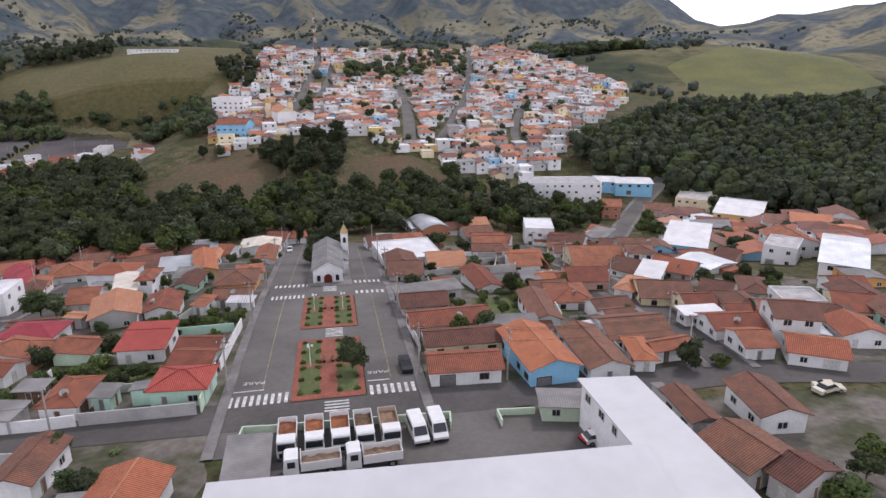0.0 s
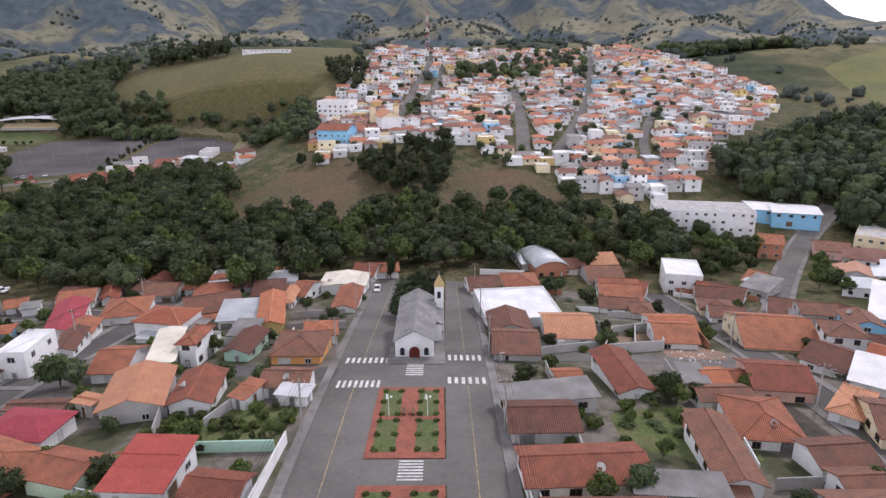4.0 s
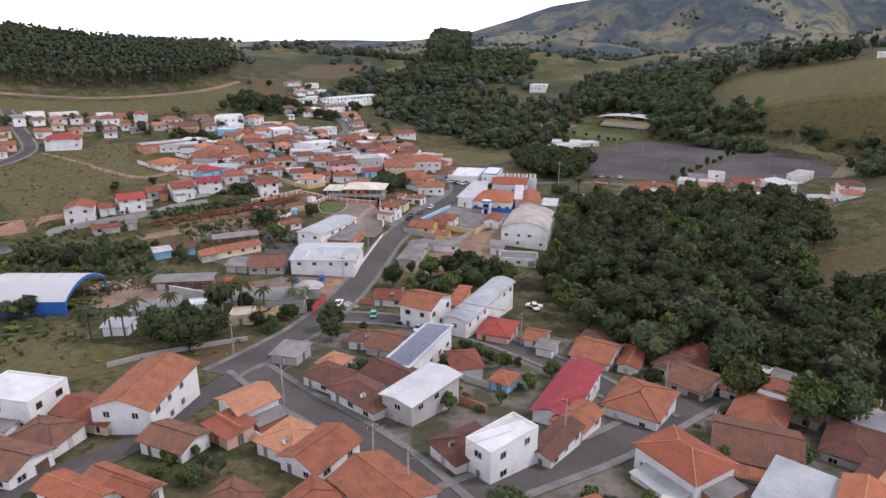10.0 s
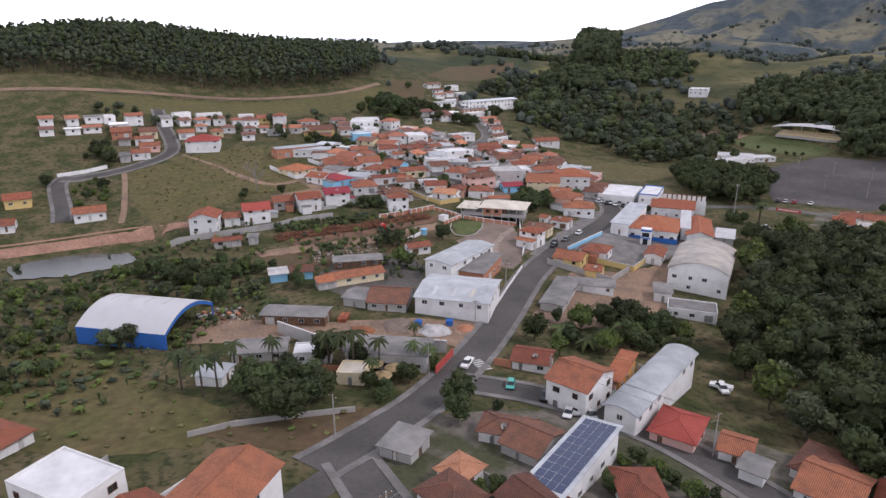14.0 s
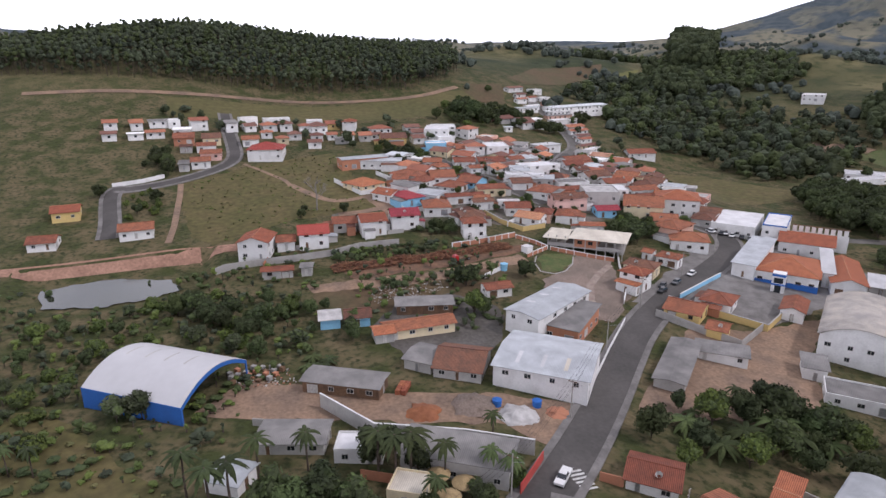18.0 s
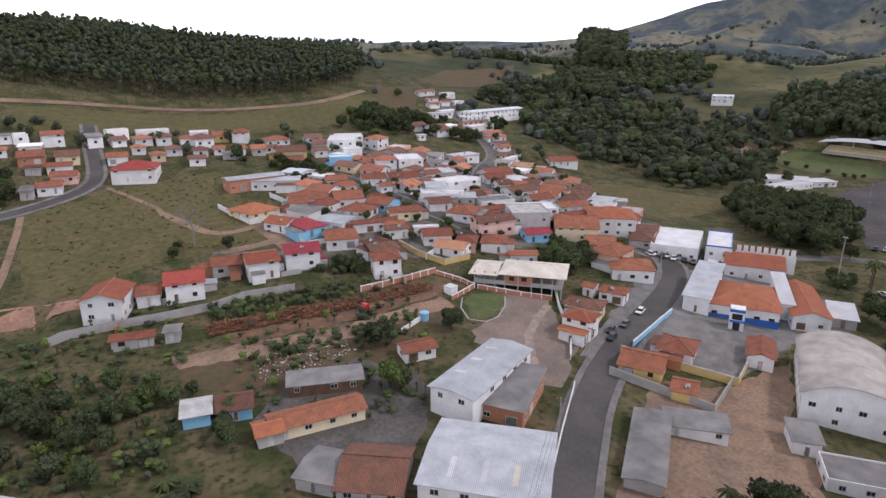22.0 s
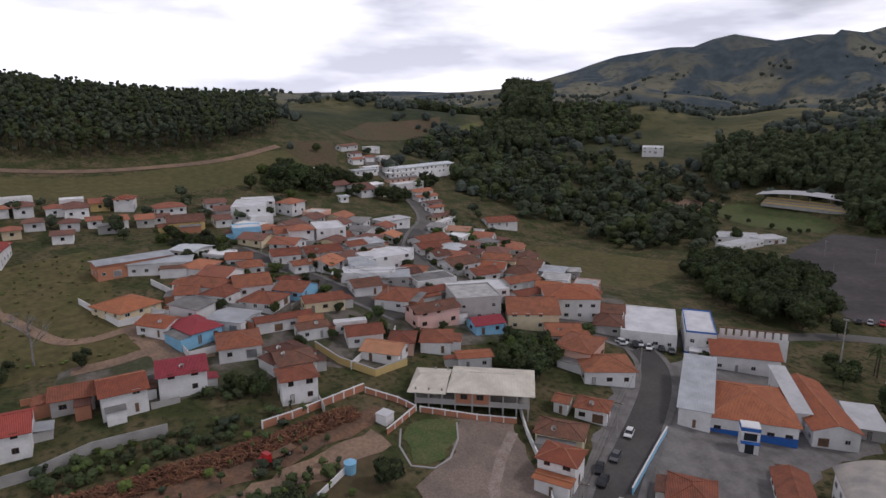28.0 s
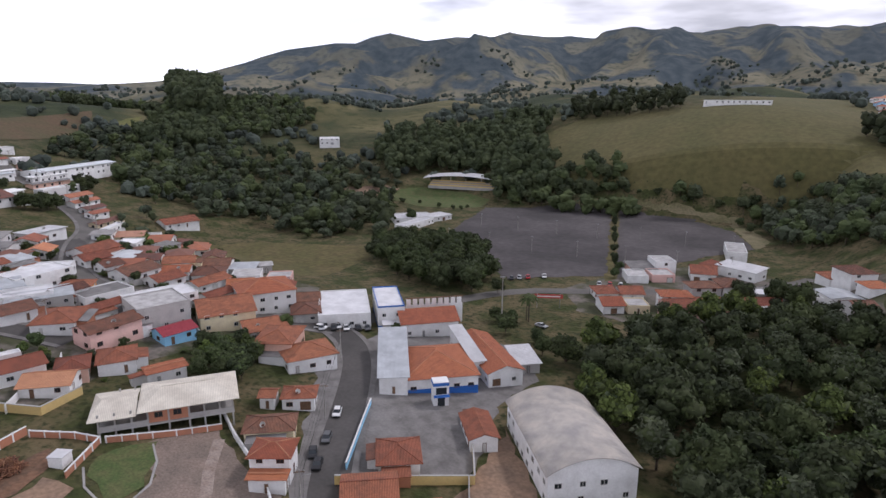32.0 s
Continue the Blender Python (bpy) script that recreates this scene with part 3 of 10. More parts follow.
def window_mesh(w, h, frame_mat, kind="window"):
    """A framed opening filled with dark glass or a door leaf, 9 cm proud, facing -y, its foot at the origin."""
    key = (round(w, 1), round(h, 1), frame_mat, kind)
    if key not in WINDOW_MESHES:
        t, d = 0.1, 0.07
        cols = [-w / 2, -w / 2 + t, -0.035, 0.035, w / 2 - t, w / 2] if kind == "window" else [-w / 2, -w / 2 + t, w / 2 - t, w / 2]
        holes = (1, 3) if kind == "window" else (1,)
        rows, v, f, slot = [0, t if kind == "window" else 0.03, h - t, h], [], [], []
        for yy in (-d, 0.01):
            v += [(x, yy, z) for z in rows for x in cols]
        nc, far = len(cols), len(cols) * 4
        for j in range(3):
            for i in range(nc - 1):
                q = (j * nc + i, j * nc + i + 1, (j + 1) * nc + i + 1, (j + 1) * nc + i)
                if j == 1 and i in holes:
                    n0 = len(v)
                    v += [(v[k][0], -0.012, v[k][2]) for k in q]
                    f += [(q[k], q[(k + 1) % 4], n0 + (k + 1) % 4, n0 + k) for k in range(4)] + [(n0, n0 + 1, n0 + 2, n0 + 3)]
                    slot += [0] * 4 + [1]
                else:
                    f.append(q)
                    slot.append(0)
        rim = list(range(nc)) + [nc * 2 - 1, nc * 3 - 1, nc * 4 - 1] + list(range(nc * 4 - 2, nc * 3 - 1, -1)) + [nc * 2, nc]
        for a, b in zip(rim, rim[1:] + rim[:1]):
            f.append((a, a + far, b + far, b))
            slot.append(0)
        fill = M["pane"] if kind == "window" else M[kind]
        WINDOW_MESHES[key] = mesh_of("window" if kind == "window" else "door", v, f, [M[frame_mat], fill], slot)
    return WINDOW_MESHES[key]


def roof_shape(kind, w, d, slope, over=0.5):
    """Top sheet of a roof over a w x d plan whose wall tops are at 0; the ridge runs along x."""
    x, y = w / 2 + over, d / 2 + over
    e, top = -over * slope, d / 2 * slope
    if kind == "g":
        return [(-x, -y, e), (x, -y, e), (x, 0, top), (-x, 0, top), (x, y, e), (-x, y, e)], [(0, 1, 2, 3), (3, 2, 4, 5)]
    if kind == "h":
        if w >= d:
            r = max(w / 2 - d / 2, 0.3)
            return [(-x, -y, e), (x, -y, e), (x, y, e), (-x, y, e), (-r, 0, top), (r, 0, top)], [(0, 1, 5, 4), (1, 2, 5), (2, 3, 4, 5), (3, 0, 4)]
        r, top = max(d / 2 - w / 2, 0.3), w / 2 * slope
        return [(-x, -y, e), (x, -y, e), (x, y, e), (-x, y, e), (0, -r, top), (0, r, top)], [(0, 1, 4), (1, 2, 5, 4), (2, 3, 5), (3, 0, 4, 5)]
    if kind == "s":
        return [(-x, -y, 0.1), (x, -y, 0.1), (x, y, d * 0.1), (-x, y, d * 0.1)], [(0, 1, 2, 3)]
    n, top = 14, d * 0.17
    pts = []
    for i in range(n + 1):
        a = -1 + 2 * i / n
        pts += [(-x, a * y, top * (1 - a * a) + 0.05), (x, a * y, top * (1 - a * a) + 0.05)]
    return pts, [(2 * i, 2 * i + 1, 2 * i + 3, 2 * i + 2) for i in range(n)]


TAKEN = []
FLIGHT = ((0, 0), (2, 45), (-20, 92), (-70, 118), (-115, 138), (-161, 164))  # plan of the flight, for what faces it
WALL_WORDS = {"white": "white-plastered", "cream": "cream-plastered", "grey": "bare grey rendered", "pink": "pink-painted", "yellow": "yellow-painted", "blue": "light blue painted",
              "deep_blue": "white and blue painted", "green": "green-painted", "mint": "mint green painted", "orange": "orange-painted", "concrete": "bare concrete", "salmon": "salmon-painted",
              "brick": "bare brick", "timber": "open timber", "lilac": "lilac-painted", "teal": "teal-painted", "red": "red-painted"}
ROOF_WORDS = {"clay": "terracotta tile roof", "old_clay": "dark weathered clay tile roof", "bright_clay": "bright orange tile roof", "red_tile": "red tile roof", "wine": "wine red sheet roof",
              "pale_clay": "pale orange tile roof", "metal": "grey corrugated metal roof", "white_metal": "white sheet metal roof", "fibre": "grey fibre-cement roof", "cream_sheet": "cream-coloured sheet roof",
              "slab": "flat concrete roof", "white_slab": "flat white roof", "aged_sheet": "weathered grey-beige sheet roof"}


def house(x, y, rot, w, d, h, kind, wall, roof, detail=2, name="house", group="", seed=None, openings=True, label=""):
    """A house: walls, roof, ridge caps, doors and windows. kind: g gable, h hip, s lean-to, b barrel vault, f flat with parapet."""
    rng = random.Random(int(x * 31 + y * 17) if seed is None else seed)
    z = float(height(x, y))
    low = min(float(height(x + a * w * 0.5, y + b * w * 0.5)) for a in (-1, 1) for b in (-1, 1)) - z
    TAKEN.append((x, y, 0.44 * min(w, d) + 0.06 * max(w, d)))
    base = new(name)
    base.empty_display_size = 0.5
    base.matrix_basis = pose(x, y, z, 0, 0, rot)
    storeys = max(1, round((h + 0.2) / 3.3))
    words = label or "%s %s with a %s" % (WALL_WORDS.get(wall, "plastered"), {1: "one-storey house", 2: "two-storey house"}.get(storeys, "tall building"), ROOF_WORDS.get(roof, "flat roof"))
    tagged(base, words, "building" if w * d > 260 else "house", group)
    slope = 0.34 if "clay" in roof or roof in ("red_tile", "wine") else 0.14
    x0, y0, foot = w / 2, d / 2, min(low, 0) - 0.8
    bv, bf = box(-x0, -y0, foot, x0, y0, h)
    if kind == "g":
        top = d / 2 * slope
        n = len(bv)
        bv += [(-x0, 0, h + top), (x0, 0, h + top)]
        bf += [(4, 7, n), (5, n + 1, 6)]
    if kind == "b":
        n = 10
        for sx in (-x0, x0):
            i0 = len(bv)
            bv += [(sx, (-1 + 2 * i / n) * y0, h + d * 0.17 * (1 - (-1 + 2 * i / n) ** 2)) for i in range(n + 1)]
            bf.append(tuple(range(i0, i0 + n + 1)))
    if kind == "s":
        n = len(bv)
        bv += [(x0, y0, h + d * 0.1), (-x0, y0, h + d * 0.1)]
        bf += [(4, 5, n, n + 1), (7, 6, n, n + 1), (5, 6, n), (4, 7, n + 1)]
    part("wall", bv, bf, [M["white" if wall == "deep_blue" else wall]], base)
    if wall == "deep_blue":
        part("painted_band", *box(-x0 - 0.02, -y0 - 0.02, foot, x0 + 0.02, y0 + 0.02, 1.3), [M["deep_blue"]], base, "deep blue painted band")
    if kind == "f":
        p = 0.5
        rv, rf = join(box(-x0, -y0, h + 0.003, x0, -y0 + 0.18, h + p), box(-x0, y0 - 0.18, h + 0.003, x0, y0, h + p),
                      box(-x0, -y0 + 0.18, h + 0.003, -x0 + 0.18, y0 - 0.18, h + p), box(x0 - 0.18, -y0 + 0.18, h + 0.003, x0, y0 - 0.18, h + p))
        part("parapet", rv, rf, [M[wall]], base)
        v, f = box(-x0 + 0.18, -y0 + 0.18, h + 0.004, x0 - 0.18, y0 - 0.18, h + 0.12)
        part("roof", v, f, [M[roof]], base)
    else:
        top, tf = roof_shape(kind, w, d, slope, 0.55 if detail > 1 else 0.6)
        v, f = sheet([(a, b, c + h + 0.16) for a, b, c in top], tf, 0.13)
        cover_ob = part("roof", v, f, [M[roof]], base, smooth_shade=(kind == "b"))
        if "clay" in roof or roof == "red_tile":
            lines = [((-w / 2 - 0.4, 0), (w / 2 + 0.4, 0))] if kind == "g" else []
            if kind == "h":
                a, b = [p for p in top[4:6]]
                caps = [(a, b)] + [(c, a if (abs(c[0] - a[0]) + abs(c[1] - a[1])) < (abs(c[0] - b[0]) + abs(c[1] - b[1])) else b) for c in top[:4]]
            else:
                caps = [((-w / 2 - 0.42, 0, d / 2 * slope), (w / 2 + 0.42, 0, d / 2 * slope))]
            v, f = join(*[tube([(a[0], a[1], a[2] + h + 0.17), (b[0], b[1], b[2] + h + 0.17)], 0.12, 0.12, 5) for a, b in caps])
            weld(part("ridge_cap", v, f, [M["pale_clay" if roof == "bright_clay" else roof]], cover_ob), 0.11)
    HOMES.append((base, x, y, z, rot, w, d, h, kind, wall, roof))
    if not openings:
        return base
    shed = "metal" in roof and storeys > 1
    frame_mat = rng.choice(["frame", "brown_frame", "frame"])
    for side in range(4):
        if detail < 2 and side != 0 and side != rng.choice((1, 3)):
            continue
        length, depth = (w, d) if side in (0, 2) else (d, w)
        out = radians(rot + 90 * side - 90)
        if all((px - x) * math.cos(out) + (py - y) * math.sin(out) < 2 for px, py in FLIGHT):
            continue
        n = max(1, int(length / (4.4 if detail < 2 or shed else 3.6)))
        door_at = rng.randrange(n) if side in (0, 1) else -1
        for s in range(storeys):
            for i in range(n):
                if rng.random() < 0.18 or shed and s != storeys - 1 and i != door_at:
                    continue
                along = (i + 0.5) * length / n - length / 2 + rng.uniform(-0.2, 0.2)
                m = pose(0, 0, 0, 0, 0, 90 * side)
                if s == 0 and i == door_at:
                    me, zz, nm = window_mesh(rng.choice((0.9, 0.9, 2.4)) if length > 7 else 0.9, 2.1, frame_mat, rng.choice(("timber", "steel", "frame"))), 0.05, "door"
                else:
                    me, zz, nm = window_mesh(rng.choice((1.2, 1.5)), 1.1 if storeys == 1 else 1.2, frame_mat), (h - 1.9 if shed else 1.0 + 3.1 * s), "window"
                put(nm, me, base, m @ pose(along, -depth / 2 - 0.004, zz))
    return base


def far_houses(name, rows, label, seed):
    """A distant quarter, built as one mass of small houses with walls, tiled roofs and windows."""
    rng = random.Random(seed)
    walls = ["white", "cream", "salmon", "yellow", "blue", "grey"]
    roofs = ["clay", "old_clay", "bright_clay", "pale_clay", "slab", "white_slab", "fibre", "metal"]
    mats = [M[k + "_isle"] for k in walls] + [M[k + "_isle"] for k in roofs] + [M["pane"]]
    verts, faces, slots = [], [], []

    def add(v, f, slot, m):
        n0 = len(verts)
        verts.extend(tuple(m @ Vector(q)) for q in v)
        faces.extend(tuple(i + n0 for i in q) for q in f)
        slots.extend([slot] * len(f))

    for x, y, rot, w, d, h, kind, wall, roof in rows:
        TAKEN.append((x, y, 0.5 * min(w, d)))
        m = pose(x, y, float(height(x, y)), 0, 0, rot)
        ws = walls.index(wall) if wall in walls else 0
        rs = 6 + (roofs.index(roof) if roof in roofs else 0)
        slope = 0.34 if "clay" in roof else 0.14
        v, f = box(-w / 2, -d / 2, -2.5, w / 2, d / 2, h)
        if kind == "g":
            v += [(-w / 2, 0, h + d / 2 * slope), (w / 2, 0, h + d / 2 * slope)]
            f += [(4, 7, 8), (5, 9, 6)]
        add(v, f, ws, m)
        if kind == "f":
            add(*join(box(-w / 2, -d / 2, h, w / 2, -d / 2 + 0.2, h + 0.5), box(-w / 2, d / 2 - 0.2, h, w / 2, d / 2, h + 0.5), box(-w / 2, -d / 2 + 0.2, h, -w / 2 + 0.2, d / 2 - 0.2, h + 0.5), box(w / 2 - 0.2, -d / 2 + 0.2, h, w / 2, d / 2 - 0.2, h + 0.5)), ws, m)
            add(*box(-w / 2 + 0.2, -d / 2 + 0.2, h + 0.01, w / 2 - 0.2, d / 2 - 0.2, h + 0.1), rs, m)
        else:
            top, tf = roof_shape(kind, w, d, slope, 0.7)
            add(*sheet([(a, b, c + h + 0.16) for a, b, c in top], tf, 0.14), rs, m)
        for side in range(4):
            length, depth = (w, d) if side in (0, 2) else (d, w)
            for s in range(1 if h < 5 else 2):
                for i in range(max(1, int(length / 4))):
                    if rng.random() < 0.75:
                        a = (i + 0.5) * length / max(1, int(length / 4)) - length / 2
                        add(*box(a - 0.6, -depth / 2 - 0.05, 1.0 + 3 * s, a + 0.6, -depth / 2 + 0.02, 2.2 + 3 * s), len(mats) - 1, m @ pose(0, 0, 0, 0, 0, 90 * side))
    me = mesh_of(name, verts, faces, mats, slots)
    return tagged(new(name, me), label, "houses", kind="stuff")


def clear(x, y, r):
    return all((x - a) ** 2 + (y - b) ** 2 > (r + c) ** 2 for a, b, c in TAKEN)


def inside(x, y, poly):
    hit = False
    for (x0, y0), (x1, y1) in zip(poly, poly[1:] + poly[:1]):
        if (y0 > y) != (y1 > y) and x < (x1 - x0) * (y - y0) / (y1 - y0) + x0:
            hit = not hit
    return hit


def scatter_houses(poly, rot, step, seed, detail=1, group="", size=(7, 11), two=0.2, rooftop=None, joined="", near=None):
    """Fills a block with rows of houses, turned to its streets, clear of what already stands there."""
    rng = random.Random(seed)
    c, s = math.cos(radians(rot)), math.sin(radians(rot))
    us = [x * c + y * s for x, y in poly]
    vs = [-x * s + y * c for x, y in poly]
    rows = []
    v = min(vs)
    while v < max(vs):
        u = min(us)
        while u < max(us):
            du, dv = u + rng.uniform(-1.5, 1.5), v + rng.uniform(-2, 2)
            x, y = du * c - dv * s, du * s + dv * c
            w, d = rng.uniform(*size), rng.uniform(*size)
            if inside(x, y, poly) and clear(x, y, 0.36 * (w + d) * 0.5 - 0.2) and rng.random() < 0.93:
                roof = rng.choices(["clay", "old_clay", "bright_clay", "pale_clay", "red_tile", "fibre", "slab", "white_slab", "metal"], rooftop or [28, 30, 12, 4, 3, 7, 6, 6, 4])[0]
                kind = "f" if "slab" in roof else ("s" if roof == "fibre" and rng.random() < 0.5 else rng.choice(("g", "g", "h")))
                wall = rng.choices(["white", "cream", "grey", "pink", "yellow", "blue", "green", "salmon", "orange", "brick"], [66, 9, 7, 3, 3, 3, 2, 3, 2, 2])[0]
                row = (x, y, rot + rng.choice((0, 90)) + rng.uniform(-4, 4), w, d, rng.choice((5.6, 5.9)) if rng.random() < two else rng.uniform(2.6, 3.1), kind, wall, roof)
                if joined and (near is None or not near(x, y)):
                    rows.append(row)
                    TAKEN.append((x, y, 0.42 * min(w, d)))
                else:
                    house(*row, detail, group=group)
            u += step * rng.uniform(0.85, 1.15)
        v += step * 1.05
    if joined:
        far_houses("far_houses", rows, joined, seed)




def street(pts, width, mat, lift, label, walks):
    """A street band with raised pavements along it."""
    line = resample(curve_of(pts), 4.0)
    ribbon("road", line, -width / 2, width / 2, mat, lift, 0, label)
    for x, y in line:
        TAKEN.append((x, y, width / 2 + (1.2 if walks else 0.5)))
    if walks:
        for a, b in ((width / 2 + 0.003, width / 2 + 1.5), (-width / 2 - 1.5, -width / 2 - 0.003)):
            if walks * a < 0 and walks is not True:
                continue
            ribbon("pavement", line, a, b, "paving", lift + 0.14, 0.6, "worn concrete pavement with a kerb", "pavement")


# ---- roads and open ground ----
street([(-138.7, 133), (-142, 140), (-146, 148), (-151.5, 158.5), (-159.5, 169.5), (-171.5, 184.5), (-186.5, 201.5), (-199.5, 215.5), (-211, 228.5), (-220, 241.5), (-227.5, 254), (-234.5, 268.5), (-242.5, 285.5), (-250, 299), (-258, 309), (-268, 315)], 7.6, "street_asphalt", 0.1, "grey asphalt street", True)
street([(-11.7, 70), (-11.8, 110), (-11.9, 150), (-12.2, 190), (-13, 232)], 9.4, "asphalt", 0.1, "grey asphalt street", 1)
street([(7.1, 70), (7.1, 110), (7.2, 150), (7.4, 190), (8, 228)], 7.6, "asphalt", 0.1, "grey asphalt street", -1)
street([(-120, 92), (-80, 86.5), (-49.2, 83.3), (-32.3, 81.2), (-16.1, 80.1), (-4.6, 79.3), (11.9, 78.7), (26.9, 79.2), (46.4, 79.5), (61.9, 80.9), (90, 76)], 8.0, "street_asphalt", 0.106, "grey asphalt street", False)
street([(-16, 142.5), (-27.6, 144.6), (-39.8, 146), (-54.3, 146.5), (-64, 144), (-71.4, 138.6)], 6, "street_asphalt", 0.104, "grey asphalt street", False)
street([(-16, 141.8), (-2, 141.8), (10, 142)], 11.4, "asphalt", 0.112, "grey asphalt street", False)
street([(-16, 109.7), (-2, 109.7), (10, 109.7)], 6.2, "asphalt", 0.112, "grey asphalt street", False)
street([(11.5, 151.5), (18.5, 153), (27, 153.6), (38, 154.6), (66, 152)], 5, "asphalt", 0.104, "grey asphalt street", False)
street([(-72.8, 120), (-74.2, 141), (-72.7, 152.2), (-71.1, 169.4), (-72, 186.9), (-73.1, 203.6), (-73.2, 212.3)], 6.6, "street_asphalt", 0.1, "grey asphalt street", True)
street([(-70.1, 137.2), (-85.6, 139.6), (-103.5, 140.1), (-120, 138.6), (-139, 139)], 6.6, "street_asphalt", 0.104, "grey asphalt street", True)
street([(-117.8, 93.6), (-116.9, 101.9), (-118.1, 108.1), (-120.7, 113.1), (-126.5, 121.3), (-131.8, 129.4), (-136.5, 137.9)], 6, "street_asphalt", 0.108, "grey asphalt street", False)
street([(-158, 170), (-152.6, 177), (-145, 184.7), (-130, 193), (-116, 196), (-95, 196), (-72, 190)], 7, "street_asphalt", 0.104, "grey asphalt street", True)
street([(-394.6, 239.6), (-368.2, 247.7), (-349, 252.1), (-325.2, 258.6), (-312.7, 261.3)], 6, "street_asphalt", 0.11, "grey asphalt street", True)
street([(-544.4, 382), (-516.1, 374.4), (-495.9, 374.8), (-453.7, 363.5), (-421.3, 348.6), (-395.5, 320.8), (-350, 290), (-300, 305), (-268, 315)], 7, "asphalt", 0.1, "grey asphalt street", True)
street([(-497, 147), (-467.1, 146.4), (-440.2, 146.7), (-419.4, 146.1), (-408.5, 141.2), (-399.2, 131), (-390.4, 114.8), (-386.5, 96.5), (-389.5, 95.0), (-383.3, 91.7), (-366.4, 92.5), (-350.4, 93.8), (-335.5, 93.8)], 5.2, "street_asphalt", 0.1, "grey asphalt street", True)
ribbon("dirt_path", [(-387.9, 119.6), (-374.9, 119), (-358.7, 117.7), (-339.1, 116.1), (-324.2, 114)], -1.2, 1.2, "dirt", 0.15, 0, "pale bare dirt path across the meadow", "path")
ribbon("dirt_path", [(-407.3, 148.7), (-396.4, 154.6), (-377.4, 163.2), (-369.8, 164.5)], -1.0, 1.0, "dirt", 0.15, 0, "pale bare dirt path across the meadow", "path")
street([(62, 82), (66, 110), (67.5, 140), (67.9, 149.1), (68.9, 167.1), (68.1, 186.8), (67.3, 206.2), (67.4, 221.9)], 6.5, "street_asphalt", 0.1, "grey asphalt street", True)
street([(69, 168), (75, 173), (98.6, 205.5), (104, 219), (123.5, 250.3), (142, 278), (157.6, 298.4), (171.3, 313.9), (188, 332)], 6.5, "asphalt", 0.104, "grey asphalt street", True)
street([(-27.8, 454.7), (-24.6, 527.8), (-17.5, 625.6), (-7.1, 775.2)], 6.5, "asphalt", 0.12, "grey asphalt street", False)
street([(-19.6, 471.9), (-10.2, 540.7), (0.1, 633.8), (5.3, 717.7)], 6, "asphalt", 0.12, "grey asphalt street", False)
street([(49.4, 399.1), (58, 481.5), (67, 610.7)], 8, "asphalt", 0.12, "grey asphalt street", False)
street([(69, 400.7), (82.8, 433.2), (118.3, 551.2), (146.5, 671.8), (178.3, 819.2)], 6.5, "asphalt", 0.12, "grey asphalt street", False)
street([(116.1, 386.8), (123.3, 422.4), (149.6, 486.7)], 5.5, "asphalt", 0.12, "grey asphalt street", False)
street([(-326, 176), (-325, 186), (-327, 194), (-318.5, 200), (-317, 207)], 4, "dirt", 0.14, "pale dirt lane between the houses", False)
street([(-268, 315), (-262, 345), (-240, 385), (-205, 400), (-160, 420), (-130, 450)], 6.5, "asphalt", 0.1, "grey asphalt street", False)
street([(-314, 40), (-314.5, 70.9), (-314.8, 96.8), (-314.7, 114.3), (-310.8, 132), (-309, 142)], 6.5, "pink_dirt", 0.16, "reddish bare dirt track", False)
street([(-520, 40), (-524, 80), (-525.3, 115), (-530.7, 165.7), (-530.9, 225.9), (-528.7, 281.5), (-552.2, 322.7)], 5, "dirt", 0.3, "pale dirt track along the wood", False)
drape("yards", [(-70, 62), (-17, 62), (-17, 235), (-75, 235), (-135, 200), (-150, 150), (-140, 141), (-75, 133)], "yard", 0.045, "back yards of worn concrete, earth and weeds", "yard")
drape("yards", [(12, 82), (60, 84), (100, 90), (120, 140), (80, 215), (12, 228)], "yard", 0.045, "back yards of worn concrete, earth and weeds", "yard")
drape("yards", [(55.2, 220.2), (90.8, 203.7), (107.5, 147.4), (132.1, 123.9), (81.8, 73), (61.9, 81.5), (60.5, 96), (44.9, 112.2), (32.2, 133.1)], "yard", 0.045, "back yards of worn concrete, earth and weeds", "yard")
drape("yards", [(-337.5, 197.7), (-361, 220), (-389.9, 220.4), (-422.8, 249.4), (-463.2, 275.5), (-430.4, 310.3), (-386.2, 314.6), (-405.6, 340.9), (-401.9, 374.2), (-334.4, 351.8), (-298.2, 347.8), (-278.1, 312), (-286.8, 283.7), (-291.5, 258.9), (-291.3, 233.8), (-303.8, 220.3)], "yard", 0.045, "back yards of worn concrete, earth and weeds", "yard")
drape("yards", [(-218.4, 399), (-202, 429.6), (-170.2, 460.5), (-108.5, 435.4), (-113.9, 397.8), (-143.9, 389.8), (-173.6, 366.2), (-208.1, 374.5)], "yard", 0.045, "back yards of worn concrete, earth and weeds", "yard")
drape("weeds", [(-42, 114.5), (-20, 116), (-19.6, 129.2), (-29, 129.5), (-31, 126.5), (-40.5, 125.5)], "weeds", 0.07, "overgrown lot of fresh green weeds", "lot")
drape("weeds", [(-50, 92), (-41, 93), (-30, 92.5), (-29, 101), (-40, 104), (-50, 101)], "weeds", 0.07, "weedy back garden", "lot")
drape("weeds", [(36, 113), (46, 114), (46, 127), (38, 131), (29, 127), (29, 117)], "weeds", 0.07, "weedy back garden", "lot")
drape("yard", [(35.4, 156), (41, 171.3), (53, 177.3), (48.9, 160.7)], "dirt", 0.09, "earth floor of a roofless building", "lot")
